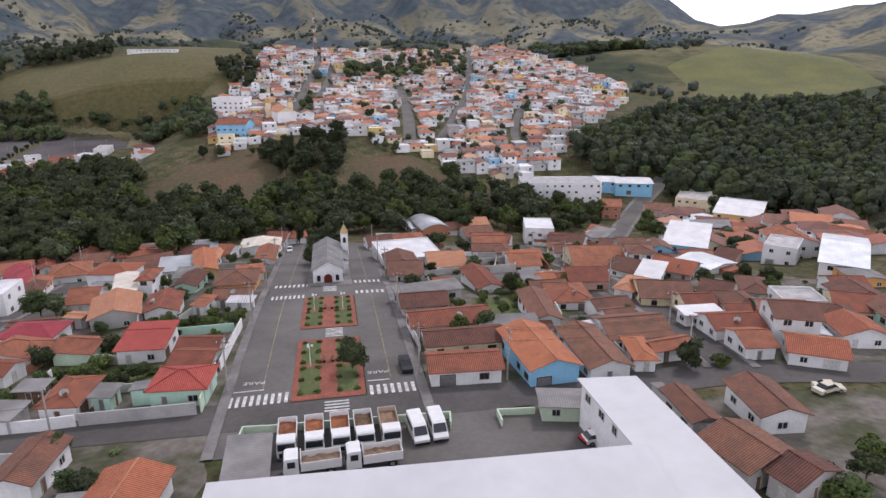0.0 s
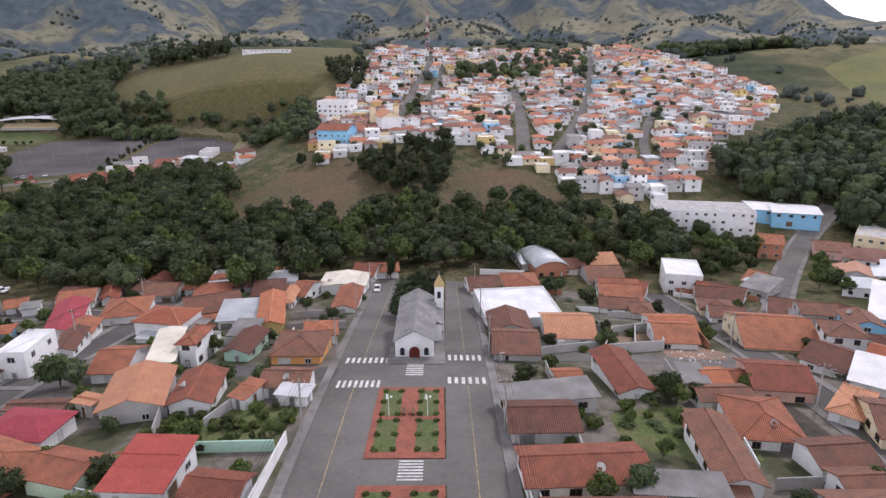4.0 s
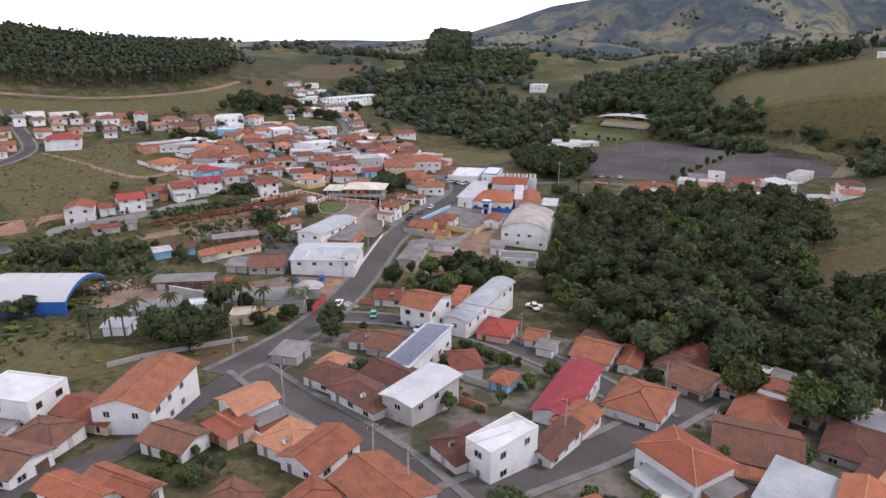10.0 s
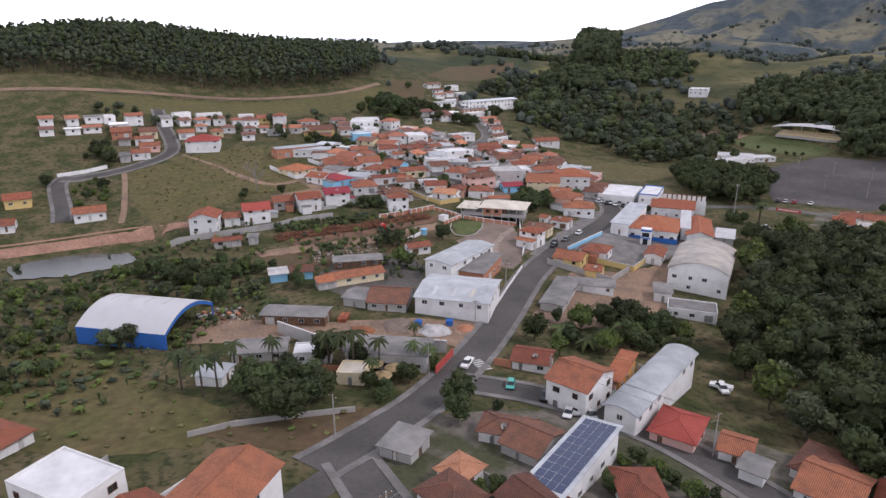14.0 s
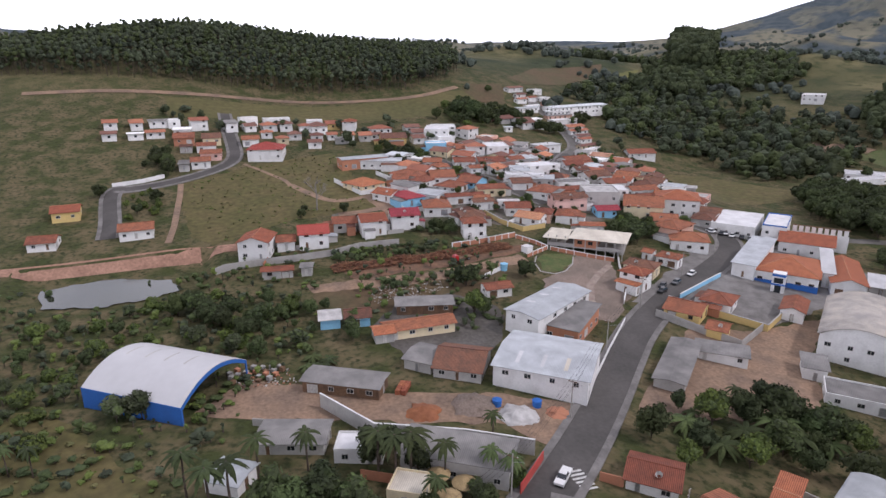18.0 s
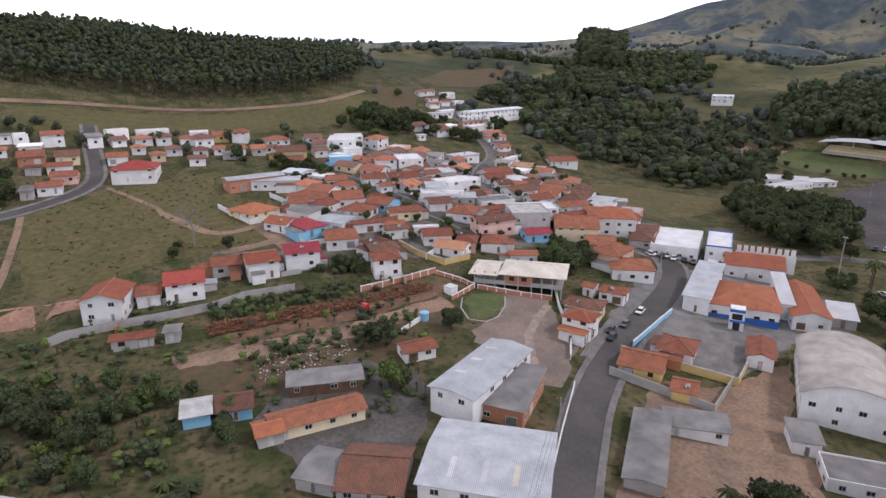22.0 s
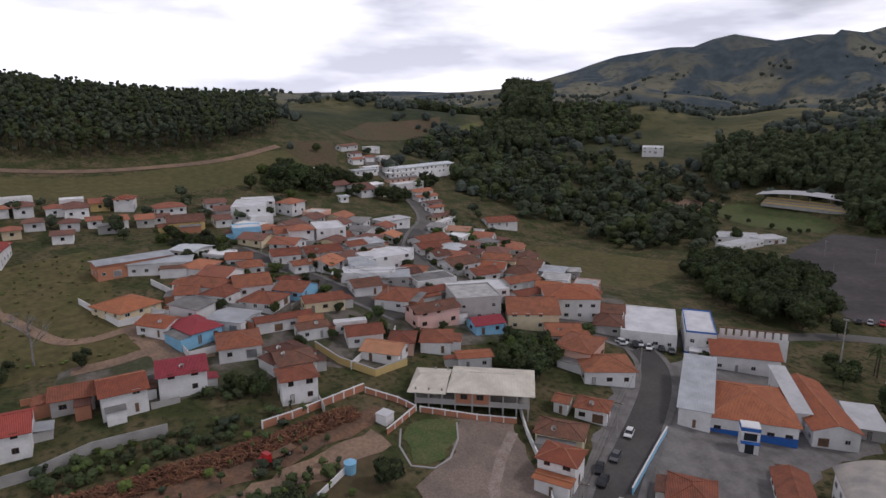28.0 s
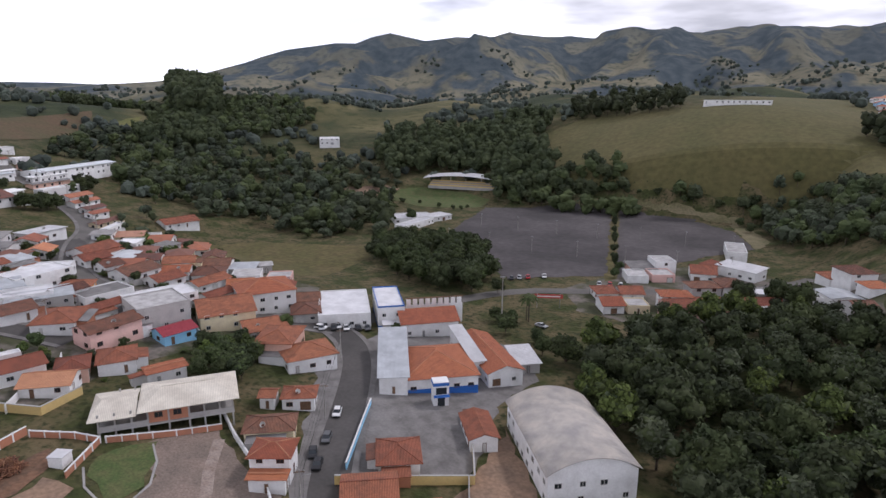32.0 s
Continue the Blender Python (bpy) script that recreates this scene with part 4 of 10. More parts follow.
drape("yard", [(48.5, 160.6), (57.5, 166), (61.3, 160.8), (58.5, 152.1), (47.6, 154.2)], "dirt", 0.1, "spilled orange sand and gravel", "lot")
drape("yard", [(-235.3, 163.5), (-246.1, 172.9), (-248.6, 190.9), (-234.6, 200.9), (-219.3, 194.1), (-208.8, 183.5), (-217.1, 177.7), (-217.8, 166.4)], "dark_yard", 0.05, "grey earth yard among the sheds", "yard")
drape("yard", [(-268.9, 154.3), (-261.9, 175), (-259.6, 195.6), (-262.5, 221.4), (-250, 216), (-237.5, 189.1), (-242.5, 169.2), (-254.5, 153.2)], "dry_grass", 0.045, "bare brown slope with rubble", "lot")
drape("yard", [(-260.8, 297), (-256, 320), (-240, 338), (-212.4, 333.2), (-204.3, 317.5), (-210.5, 295), (-224.9, 255.2), (-224, 245.4), (-227.7, 240.3)], "paving", 0.05, "worn paved and earthen yards round the depot", "yard")
drape("yards", [(-355.2, 176.1), (-311.2, 170.7), (-299.6, 192.6), (-296.7, 236.2), (-297.7, 259.6), (-318.9, 272.7), (-372.1, 252.4), (-338.9, 221), (-340.1, 195.7)], "yard", 0.045, "back yards of worn concrete, earth and weeds", "yard")
drape("yards", [(44.6, 71.6), (53, 73.8), (80.1, 71.3), (80, 59.6), (58.4, 46.8), (40.5, 49.9)], "yard", 0.045, "back yards of worn concrete, earth and weeds", "yard")
drape("yards", [(-62.5, 100.8), (-53.8, 99.8), (-33.6, 81.7), (-21, 81.5), (-17.4, 77.6), (-18.1, 63.2), (-25.2, 61.3), (-44.1, 65.9)], "yard", 0.045, "back yards of worn concrete, earth and weeds", "yard")
drape("verge", [(-313.1, 578.1), (-246.3, 578.7), (-193.4, 576.2), (-157.8, 570.9), (-142.4, 524.1), (-149.3, 500.3), (-163.5, 565.5), (-196, 572.7), (-245.4, 575.4), (-303, 573.1)], "pale_grass", 0.13, "pale dry grass verge along the event yard", "verge")
drape("verge", [(-233.2, 574.6), (-228.3, 574.7), (-202.6, 419.8), (-205.9, 413.7)], "grass", 0.13, "green strip dividing the event yard", "verge")
drape("parking_lot", [(-303.2, 475.1), (-312.8, 555.5), (-264.7, 577.6), (-230.1, 571.9), (-182.5, 568.8), (-160.1, 543.1), (-150.5, 503.5), (-171.1, 477.1), (-201.2, 425.2), (-225.6, 413.2), (-242.3, 400.4), (-273.4, 432.6)], "dark_asphalt", 0.09, "large worn dark asphalt event yard", "parking lot")
drape("sports_field", [(-400.9, 563.3), (-391.9, 583.2), (-375, 588.8), (-341.6, 585), (-318, 578), (-317, 555.8), (-324, 548), (-352.6, 540.2)], "lawn", 0.1, "green football pitch beside the stand", "sports field")
TAKEN.extend((x, y, 9.0) for x, y in resample([(-396, 570), (-376, 565), (-352, 562), (-330, 565)], 9.0))
drape("lot", [(-420.2, 532.7), (-424, 557.4), (-410.3, 585.2), (-393.6, 582.7), (-401, 562.1), (-379.5, 535.3), (-397, 524.8)], "dirt", 0.1, "bare reddish earth beside the pitch", "lot")
TAKEN.extend((x, y, 9.0) for x, y in ((-410, 545), (-408, 565), (-395, 540)))
drape("junction", [(-409.4, 317.1), (-408.3, 334), (-392, 326), (-376, 306), (-386.3, 303)], "street_asphalt", 0.108, "grey asphalt street junction", "junction")
ribbon("dirt_path", curve_of([(-369.8, 164.5), (-353.6, 171), (-343.1, 175.7), (-340.4, 182.4), (-341.4, 189.3), (-343, 194), (-334, 195.5), (-318, 195), (-303.7, 196.3)]), -1.7, 1.7, "dirt", 0.15, 0, "pale bare dirt path across the meadow", "path")
ribbon("dirt_path", [(-343.5, 196), (-345, 204), (-344, 212), (-342.7, 222), (-341.2, 232)], -1.5, 1.5, "dirt", 0.155, 0, "pale bare dirt path between garden walls", "path")
drape("lot", [(-343.8, 190), (-341, 197), (-322, 199), (-312, 203), (-300, 199.5), (-318, 193.5), (-332, 191)], "dirt", 0.12, "bare earth lot at the meadow's edge", "lot")
drape("bank", [(-436, 296.5), (-434, 309), (-416, 308.4), (-409, 301), (-418, 295)], "bank_earth", 0.12, "raw reddish cut in the grassy bank", "bank")
drape("field", [(-599.5, 391.2), (-658.4, 450), (-687.2, 552.1), (-628.6, 502.4), (-600.5, 442.4), (-584.9, 402.3)], "dry_grass", 0.3, "dry olive pasture on the valley side", "pasture")
drape("field", [(-616.9, 497), (-649.8, 537.8), (-673.6, 593), (-626.1, 539.6)], "bright_grass", 0.35, "fresh green meadow among the trees", "pasture")
drape("field", [(-559.1, 330.8), (-570.9, 371.6), (-519.8, 348.2), (-521, 328.5), (-540.1, 324.3)], "dry_grass", 0.25, "dry olive slope under the plantation", "pasture")
drape("field", [(-320.8, 682.8), (-283.3, 730), (-185.4, 701), (-115, 949.8), (-72.9, 668.7), (-75.7, 553), (-157.9, 585.2), (-161.4, 579.1), (-267.9, 585.1)], "pasture", 0.06, "smooth green grazed hillside", "pasture")
drape("field", [(355.9, 646.7), (520, 760), (620, 760), (510.5, 524.4), (348.2, 486.9), (335.5, 543.8)], "bright_grass", 0.15, "bright yellow-green hill pasture", "pasture")
drape("field", [(-97, 333.2), (-79.8, 373.2), (-58.1, 420.1), (-44.8, 418.3), (-35.1, 366.7), (-14.7, 350.4), (-10.4, 322.9), (-30.8, 296.4), (-85.1, 305.7)], "dry_grass", 0.06, "dry brown grazed slope above the river", "pasture")
drape("field", [(3.6, 327.9), (10.9, 366.5), (47.2, 369.4), (61.8, 337), (50.1, 318.2), (8.2, 311.3)], "dry_grass", 0.06, "dry brown grazed slope above the river", "pasture")
drape("field", [(-387.2, 118.8), (-403.4, 151), (-414.3, 192.9), (-327.4, 195.1), (-327.3, 169.1), (-328, 156.6), (-316, 129.5), (-325.3, 121.6)], "grass", 0.06, "rough green meadow between the houses", "meadow")
drape("field", [(-519.5, 115.1), (-522.8, 224), (-544.3, 319.3), (-556.6, 369.5), (-521.3, 346.5), (-493.2, 289.9), (-485.4, 239.9), (-487.8, 115.7)], "pasture", 0.06, "mown green slope below the plantation", "pasture")
drape("field", [(-401.3, 377.5), (-382.6, 406.8), (-320.7, 425.8), (-312.1, 404.8), (-310.4, 366.7), (-323.6, 349.8), (-347.2, 335.9)], "grass", 0.06, "flat tussocky valley meadow", "meadow")
drape("field", [(-225, 80.3), (-222, 92.5), (-179.5, 116.7), (-163.9, 126.4), (-154.5, 118.3), (-159.9, 101), (-175.2, 84.6)], "grass", 0.06, "rough meadow with dry tufts", "meadow")
drape("yard", [(-208.9, 118.7), (-219.7, 130.2), (-202.2, 158.4), (-195.6, 178.6), (-184.7, 195.3), (-174.1, 180.2), (-183.5, 176), (-200.7, 132.7)], "dirt", 0.06, "bare sandy builder's yard", "yard")
drape("yard", [(-262.5, 240.3), (-255.2, 252), (-247, 249), (-239, 244.5), (-231, 243.8), (-226.5, 236), (-217, 226.5), (-224, 219), (-233, 224), (-243, 219.5), (-249.6, 223.5), (-252.8, 234.1)], "gravel", 0.06, "gravel forecourt with pale wheel tracks", "yard")
ribbon("lawn_edge", [(-265, 229.5), (-260, 226), (-253.5, 224.5), (-250.6, 228), (-251.5, 232.5), (-256, 238), (-261, 241.5)], -0.2, 0.2, "concrete", 0.16, 0.3, "pale curved kerb round the lawn", "kerb")
ribbon("wheel_track", [(-252, 250), (-246, 241), (-240, 234), (-232, 229), (-222, 224)], -1.1, 1.1, "pale_gravel", 0.085, 0, "pale wheel track across the gravel", "track")
drape("yard", [(-186, 211.4), (-211.4, 248), (-202.7, 262), (-203.3, 288.6), (-188, 265.2), (-174, 251.4), (-165.3, 238.4), (-178.8, 204.7)], "dirt", 0.06, "bare sandy yard before the halls", "yard")
drape("yard", [(-238.5, 283.9), (-214.5, 304), (-210, 304.1), (-203.2, 268.8), (-222.6, 249.5)], "paving", 0.09, "grey paved depot yard", "yard")
drape("lawn", [(-265.3, 230.2), (-265.2, 236.9), (-261.4, 241.7), (-255.2, 237.3), (-251.7, 231), (-253.6, 224.7)], "lawn", 0.1, "mown garden lawn with a pale edge", "lawn")
drape("bank", [(-276, 164), (-276, 188.8), (-275.8, 221), (-274.6, 230.3), (-269, 225.1), (-265.4, 194.7), (-267.7, 166.5)], "bank_earth", 0.1, "cut bank of bare red earth", "bank")
drape("yard", [(-269.6, 153.1), (-266.2, 173.3), (-263.9, 194.1), (-267.3, 224.1), (-261.2, 224.4), (-256.7, 194.4), (-259.8, 170.1), (-263.2, 153.4)], "dirt", 0.08, "sandy track below the red bank", "track")
drape("yard", [(-160, 117.2), (-159.7, 131.1), (-152.9, 152.8), (-147.5, 151.6), (-142.7, 134.8), (-146.7, 129.7)], "dry_grass", 0.06, "empty lot of brown earth and dry grass", "lot")
drape("yard", [(-11, 76), (31, 75.2), (50, 75), (40, 58), (25, 40), (-16, 45), (-16, 60)], "asphalt", 0.085, "worn asphalt yard of the municipal depot", "yard")
drape("water", [(-301.7, 77.7), (-305.8, 91.3), (-304.2, 102), (-298.1, 114.7), (-288.1, 117.6), (-282.5, 107.9), (-281, 94.4), (-286.2, 80.6)], "water", 0, "still grey-green pond", "pond", level=-17.2)
TAKEN.extend((x, y, 5.0) for x, y in resample([(-289, 82), (-297, 92), (-292, 105), (-285, 114), (-283, 100), (-286, 88)], 5.0))

# ---- houses along the streets ----
house(21.3, 186.1, 6, 18.4, 19.9, 3.6, "f", "white", "white_slab")
house(-174.5, 84.0, 40, 17.1, 9.2, 2.6, "h", "white", "clay")
house(-145.4, 87.9, 31, 10.1, 6.3, 2.6, "h", "white", "old_clay")
house(-138.8, 82.5, 41, 7.8, 3.3, 2.6, "h", "white", "clay")
house(-123.8, 94.3, 33, 11.6, 7.3, 2.8, "g", "white", "old_clay")
house(-128.4, 100.8, 38, 8.6, 6.7, 2.8, "h", "white", "old_clay")
house(-132.2, 108.8, 30, 11.7, 6.9, 2.8, "g", "cream", "clay")
house(-112.7, 115.7, 26, 8.4, 5.8, 2.6, "g", "white", "old_clay")
house(-110.5, 123.6, 11, 6.2, 5.0, 2.6, "s", "salmon", "bright_clay")
house(-104.2, 106.3, 25, 11.1, 2.8, 2.6, "g", "white", "clay")
house(-106.2, 100.8, 26, 10.1, 4.0, 2.6, "g", "white", "bright_clay")
house(-90.4, 116.3, 19, 5.8, 4.2, 2.6, "h", "grey", "old_clay")
house(-83.2, 122.9, 17, 5.6, 7.3, 2.6, "h", "white", "clay")
house(19.1, 128.5, 10, 14.3, 5.0, 2.8, "s", "grey", "fibre")
house(23.8, 136.3, 2, 3.9, 5.1, 2.6, "g", "grey", "clay")
house(47.5, 131.0, 1, 8.0, 4.6, 2.6, "g", "white", "old_clay")
house(49.6, 139.1, 2, 3.8, 5.0, 2.6, "g", "white", "bright_clay")
house(45.8, 138.8, -2, 3.5, 5.7, 2.6, "s", "grey", "fibre")
house(18.4, 86.2, -3, 10.7, 6.2, 2.8, "g", "white", "clay")
house(30.9, 88.1, -86, 14.6, 7.7, 3.6, "g", "blue", "bright_clay")
house(40.3, 88.2, -90, 14.5, 6.4, 3.0, "g", "white", "old_clay")
house(20.6, 96.8, -0, 13.2, 6.2, 2.8, "g", "cream", "old_clay")
house(19.9, 107.6, 3, 14.6, 7.3, 2.8, "g", "white", "clay")
house(17.0, 120.9, 1, 9.2, 7.6, 2.6, "g", "grey", "old_clay")
house(17.3, 155.8, -4, 8.4, 10.8, 2.6, "g", "grey", "old_clay")
house(30.3, 169.2, -2, 10.1, 12.9, 2.8, "g", "white", "pale_clay")
house(34.1, 140.3, -85, 14.7, 5.8, 2.6, "g", "white", "clay")
house(53.0, 167.5, -6, 8.3, 10.6, 2.6, "g", "white", "clay")
house(39.1, 112.0, 85, 14.6, 5.1, 3.0, "g", "white", "old_clay")
house(60.0, 138.7, -8, 9.4, 10.3, 3.2, "g", "salmon", "clay")
house(76.7, 171.7, -10, 15.0, 19.0, 2.8, "g", "cream", "clay")
house(112.9, 180.9, -35, 12.6, 22.1, 7.0, "s", "blue", "white_metal")
house(79.1, 231.3, -14, 11.0, 15.8, 7.0, "f", "white", "white_slab")
house(115.8, 308.3, -10, 40.3, 17.8, 9.0, "f", "white", "slab")
house(159.1, 314.9, -15, 19.2, 18.0, 6.0, "g", "blue", "white_metal")
house(147.2, 320.8, -18, 12.0, 16.0, 5.0, "g", "blue", "white_metal")
house(56.1, 66.8, 85, 8.9, 6.2, 3.2, "g", "white", "old_clay")
house(29.9, 71.8, -12, 7.3, 4.0, 2.6, "g", "mint", "fibre")
house(44.8, 66.6, 89, 7.9, 3.3, 3.2, "g", "grey", "old_clay")
house(46.0, 56.2, -76, 7.0, 7.7, 3.2, "g", "grey", "old_clay")
house(48.9, 50.8, -73, 3.2, 6.7, 3.2, "g", "grey", "old_clay")
house(77.5, 83.3, -30, 8.4, 7.9, 2.8, "g", "white", "bright_clay")
house(104.3, 104.4, -30, 8.2, 10.5, 2.8, "g", "cream", "clay")
house(136.4, 142.8, -42, 10.4, 30.5, 6.0, "g", "white", "metal")
house(133.3, 162.2, -45, 9.1, 13.1, 6.0, "f", "white", "slab")
house(180.9, 284.7, -37, 18.7, 24.2, 6.0, "f", "cream", "slab")
house(186.3, 256.9, -41, 19.0, 38.4, 6.0, "g", "yellow", "white_metal")
house(174.2, 180.7, -50, 12.4, 15.7, 2.8, "g", "white", "clay")
house(-36.7, 70.4, 83, 8.4, 4.6, 3.2, "g", "white", "old_clay")
house(-23.7, 62.1, 82, 6.4, 7.0, 3.0, "g", "white", "bright_clay")
house(-86.3, 180.7, -69, 20.9, 6.3, 3.6, "g", "white", "wine")
house(-98.6, 206.7, 17, 8.6, 11.0, 2.8, "g", "white", "clay")
house(35.0, 254.8, 9, 11.9, 16.6, 3.2, "g", "grey", "metal")
house(46.9, 248.1, 3, 8.4, 10.7, 2.8, "g", "white", "old_clay")
house(58.7, 256.7, 5, 10.1, 12.9, 2.8, "g", "cream", "pale_clay")
house(55.3, 237.1, 1, 11.0, 14.0, 2.8, "g", "grey", "old_clay")
house(55.3, 218.9, -7, 11.0, 14.0, 2.8, "g", "grey", "clay")
house(82.1, 214.7, -16, 8.8, 11.2, 2.8, "g", "white", "old_clay")
house(55.2, 174.8, -2, 9.7, 11.0, 2.6, "g", "white", "bright_clay")
house(14.8, 216.2, 8, 8.7, 11.0, 2.8, "g", "white", "old_clay")
house(26.6, 221.1, 3, 10.0, 12.7, 2.8, "h", "cream", "clay")
house(17.7, 171.5, -88, 9.8, 8.5, 2.8, "g", "grey", "old_clay")
house(-143.8, 99.5, 37, 12.6, 8.7, 6.0, "f", "white", "white_slab")
house(-137.1, 148.3, 36, 5.9, 6.8, 2.6, "h", "grey", "fibre")
house(-128.5, 168.5, 23, 7.0, 9.0, 2.8, "g", "grey", "old_clay")
house(-118.5, 169.2, -65, 21.5, 6.1, 4.5, "s", "white", "metal")
house(-99.9, 155.0, -78, 13.7, 6.7, 5.2, "g", "grey", "white_metal")
house(-134.2, 203.3, -68, 32.1, 6.2, 6.3, "b", "white", "metal")
house(-140.6, 189.3, 21, 8.9, 11.4, 6.5, "g", "white", "clay")
house(-159.2, 191.5, 44, 8.3, 7.7, 2.6, "g", "white", "clay")
house(-145.4, 205.4, 30, 3.1, 12.7, 3.2, "s", "orange", "bright_clay")
house(-122.6, 198.0, 27, 7.8, 9.9, 2.8, "h", "pink", "red_tile")
house(-98.4, 175.1, 17, 3.7, 4.8, 2.6, "h", "blue", "bright_clay")
house(-113.5, 202.6, 29, 5.0, 6.5, 2.6, "g", "white", "clay")
house(-107.5, 199.3, 21, 3.8, 5.0, 2.6, "g", "white", "fibre")
house(-103.0, 212.1, 15, 8.0, 10.2, 2.8, "h", "white", "old_clay")
house(-91.6, 210.5, -69, 10.7, 4.1, 2.8, "g", "white", "bright_clay")
house(-78.9, 131.6, 3, 11.7, 8.3, 3.6, "g", "white", "clay")
house(-79.8, 121.4, 23, 8.6, 3.9, 2.8, "h", "white", "clay")
house(-100.2, 129.3, 17, 7.7, 7.1, 2.8, "h", "white", "pale_clay")
house(-94.2, 130.9, -74, 9.3, 7.3, 2.8, "g", "white", "clay")
house(-101.8, 106.7, 27, 6.4, 2.7, 2.6, "g", "white", "clay")
house(-207.7, 150.0, 56, 16.8, 6.5, 2.8, "g", "timber", "fibre")
store_hall = house(-198.3, 194.2, 47, 20.4, 18.5, 5.5, "g", "white", "metal")
work_hall = house(-223.7, 209.5, -63, 25.6, 9.9, 6.0, "g", "white", "metal")
house(-217.6, 212.5, 37, 9.9, 16.3, 3.6, "s", "brick", "fibre")
house(-207.9, 177.4, 54, 10.8, 12.3, 2.6, "g", "grey", "old_clay")
house(-212.6, 170.0, 44, 6.7, 8.5, 2.6, "g", "grey", "fibre")
house(-228.9, 174.1, 87, 17.9, 5.9, 2.6, "g", "cream", "clay")
house(-228.3, 164.5, 86, 4.7, 5.0, 2.6, "g", "grey", "bright_clay")
house(-241.7, 154.0, 80, 5.1, 6.4, 2.6, "g", "blue", "slab")
house(-240.1, 161.0, 79, 6.3, 6.4, 2.6, "g", "blue", "old_clay")
house(-240.7, 180.1, 73, 15.3, 6.3, 2.6, "g", "timber", "fibre")
house(-243.4, 203.6, 86, 7.7, 5.3, 2.6, "g", "white", "clay")
house(-300.6, 142.4, -21, 11.6, 9.8, 6.0, "g", "white", "bright_clay")
house(-302.7, 152.2, 81, 5.8, 7.4, 3.2, "g", "white", "clay")
house(-302.0, 161.5, 82, 9.8, 10.6, 5.0, "g", "white", "red_tile")
house(-311.1, 174.8, 80, 8.2, 7.9, 3.2, "g", "grey", "clay")
house(-304.8, 183.4, 86, 8.9, 10.1, 5.0, "g", "white", "bright_clay")
house(-305.8, 196.1, 79, 10.1, 10.0, 5.0, "g", "white", "wine")
house(-315.2, 212.7, 75, 10.2, 12.0, 3.2, "h", "white", "clay")
house(-288.0, 216.5, -13, 7.0, 8.0, 5.6, "h", "white", "clay")
house(-297.0, 220.0, -13, 9.0, 8.6, 4.6, "h", "white", "old_clay")
house(-188.4, 283.4, -56, 29.5, 17.9, 7.0, "b", "white", "aged_sheet")
house(-229.4, 304.6, 36, 18.6, 20.5, 4.2, "h", "deep_blue", "bright_clay")
house(-239.6, 300.0, 30, 7.0, 27.0, 4.4, "s", "white", "metal")
house(-220.0, 319.0, -48, 27.0, 9.6, 3.9, "g", "white", "bright_clay")
house(-273.7, 327.8, 35, 16.0, 25.0, 4.2, "f", "white", "white_slab")
house(-261.2, 334.8, 36, 8.4, 21.0, 7.2, "f", "deep_blue", "white_slab")
house(-246.5, 333.5, 38, 17.6, 13.7, 4.6, "g", "white", "bright_clay")
house(-217.6, 263.3, 31, 8.1, 9.1, 3.2, "h", "white", "clay")
house(-207.7, 282.0, -56, 11.3, 6.0, 3.2, "g", "white", "clay")
house(-235.8, 247.5, 25, 7.4, 6.4, 5.4, "h", "white", "bright_clay")
house(-233.4, 242.9, 25, 6.6, 2.4, 2.9, "s", "white", "bright_clay")
house(-244.4, 256.8, 33, 9.8, 6.8, 3.3, "h", "cream", "old_clay")
house(-248.0, 271.2, 30, 7.2, 5.8, 3.2, "h", "white", "clay")
house(-253.3, 266.9, 26, 3.2, 4.2, 3.0, "g", "white", "clay")
house(-270.0, 291.3, 22, 10.1, 12.9, 5.0, "h", "salmon", "clay")
house(-260.0, 290.0, 53, 12.8, 11.0, 3.8, "h", "white", "clay")
house(-297.2, 316.9, 52, 17.0, 15.6, 7.0, "h", "white", "bright_clay")
house(-307.9, 284.2, 66, 14.1, 14.7, 7.0, "f", "grey", "slab")
house(-327.0, 352.2, 47, 4.7, 6.1, 3.2, "g", "grey", "slab")
house(-190.4, 136.5, 68, 11.9, 7.0, 2.6, "g", "grey", "fibre")
house(-182.7, 146.7, 67, 8.4, 5.5, 2.6, "f", "white", "white_slab")
house(-192.5, 226.2, -51, 23.3, 6.5, 2.6, "g", "grey", "fibre")
house(-194.3, 241.5, 46, 11.7, 6.7, 2.6, "g", "white", "fibre")
house(-216.3, 250.1, 32, 9.6, 9.7, 2.6, "g", "yellow", "clay")
house(-204.3, 250.3, 35, 4.9, 6.3, 2.6, "g", "yellow", "clay")
house(-169.2, 256.6, 41, 13.6, 8.6, 2.6, "f", "white", "fibre")
house(-280.0, 146.0, 79, 9.2, 3.8, 2.6, "g", "grey", "clay")
house(-278.3, 154.8, 75, 3.2, 4.3, 2.8, "g", "grey", "fibre")
house(-334.6, 74.3, 86, 8.6, 8.5, 2.6, "g", "white", "clay")
house(-361.9, 78.2, -88, 9.3, 9.8, 3.2, "g", "yellow", "bright_clay")
house(-335.8, 103.7, 90, 11.2, 9.1, 3.2, "g", "white", "clay")
house(-506.0, 653.2, 35, 17.8, 26.9, 5.0, "f", "white", "white_slab")
house(-167.7, 691.7, -4, 46.0, 9.0, 2.4, "f", "white", "white_slab")
house(-70.3, 499.0, -12, 23.0, 19.4, 11.0, "f", "white", "slab")
house(-59.1, 422.1, -12, 18.7, 16.9, 8.0, "g", "blue", "clay")
house(-168.4, 150.9, 55, 5.8, 5.6, 2.6, "f", "cream", "cream_sheet")
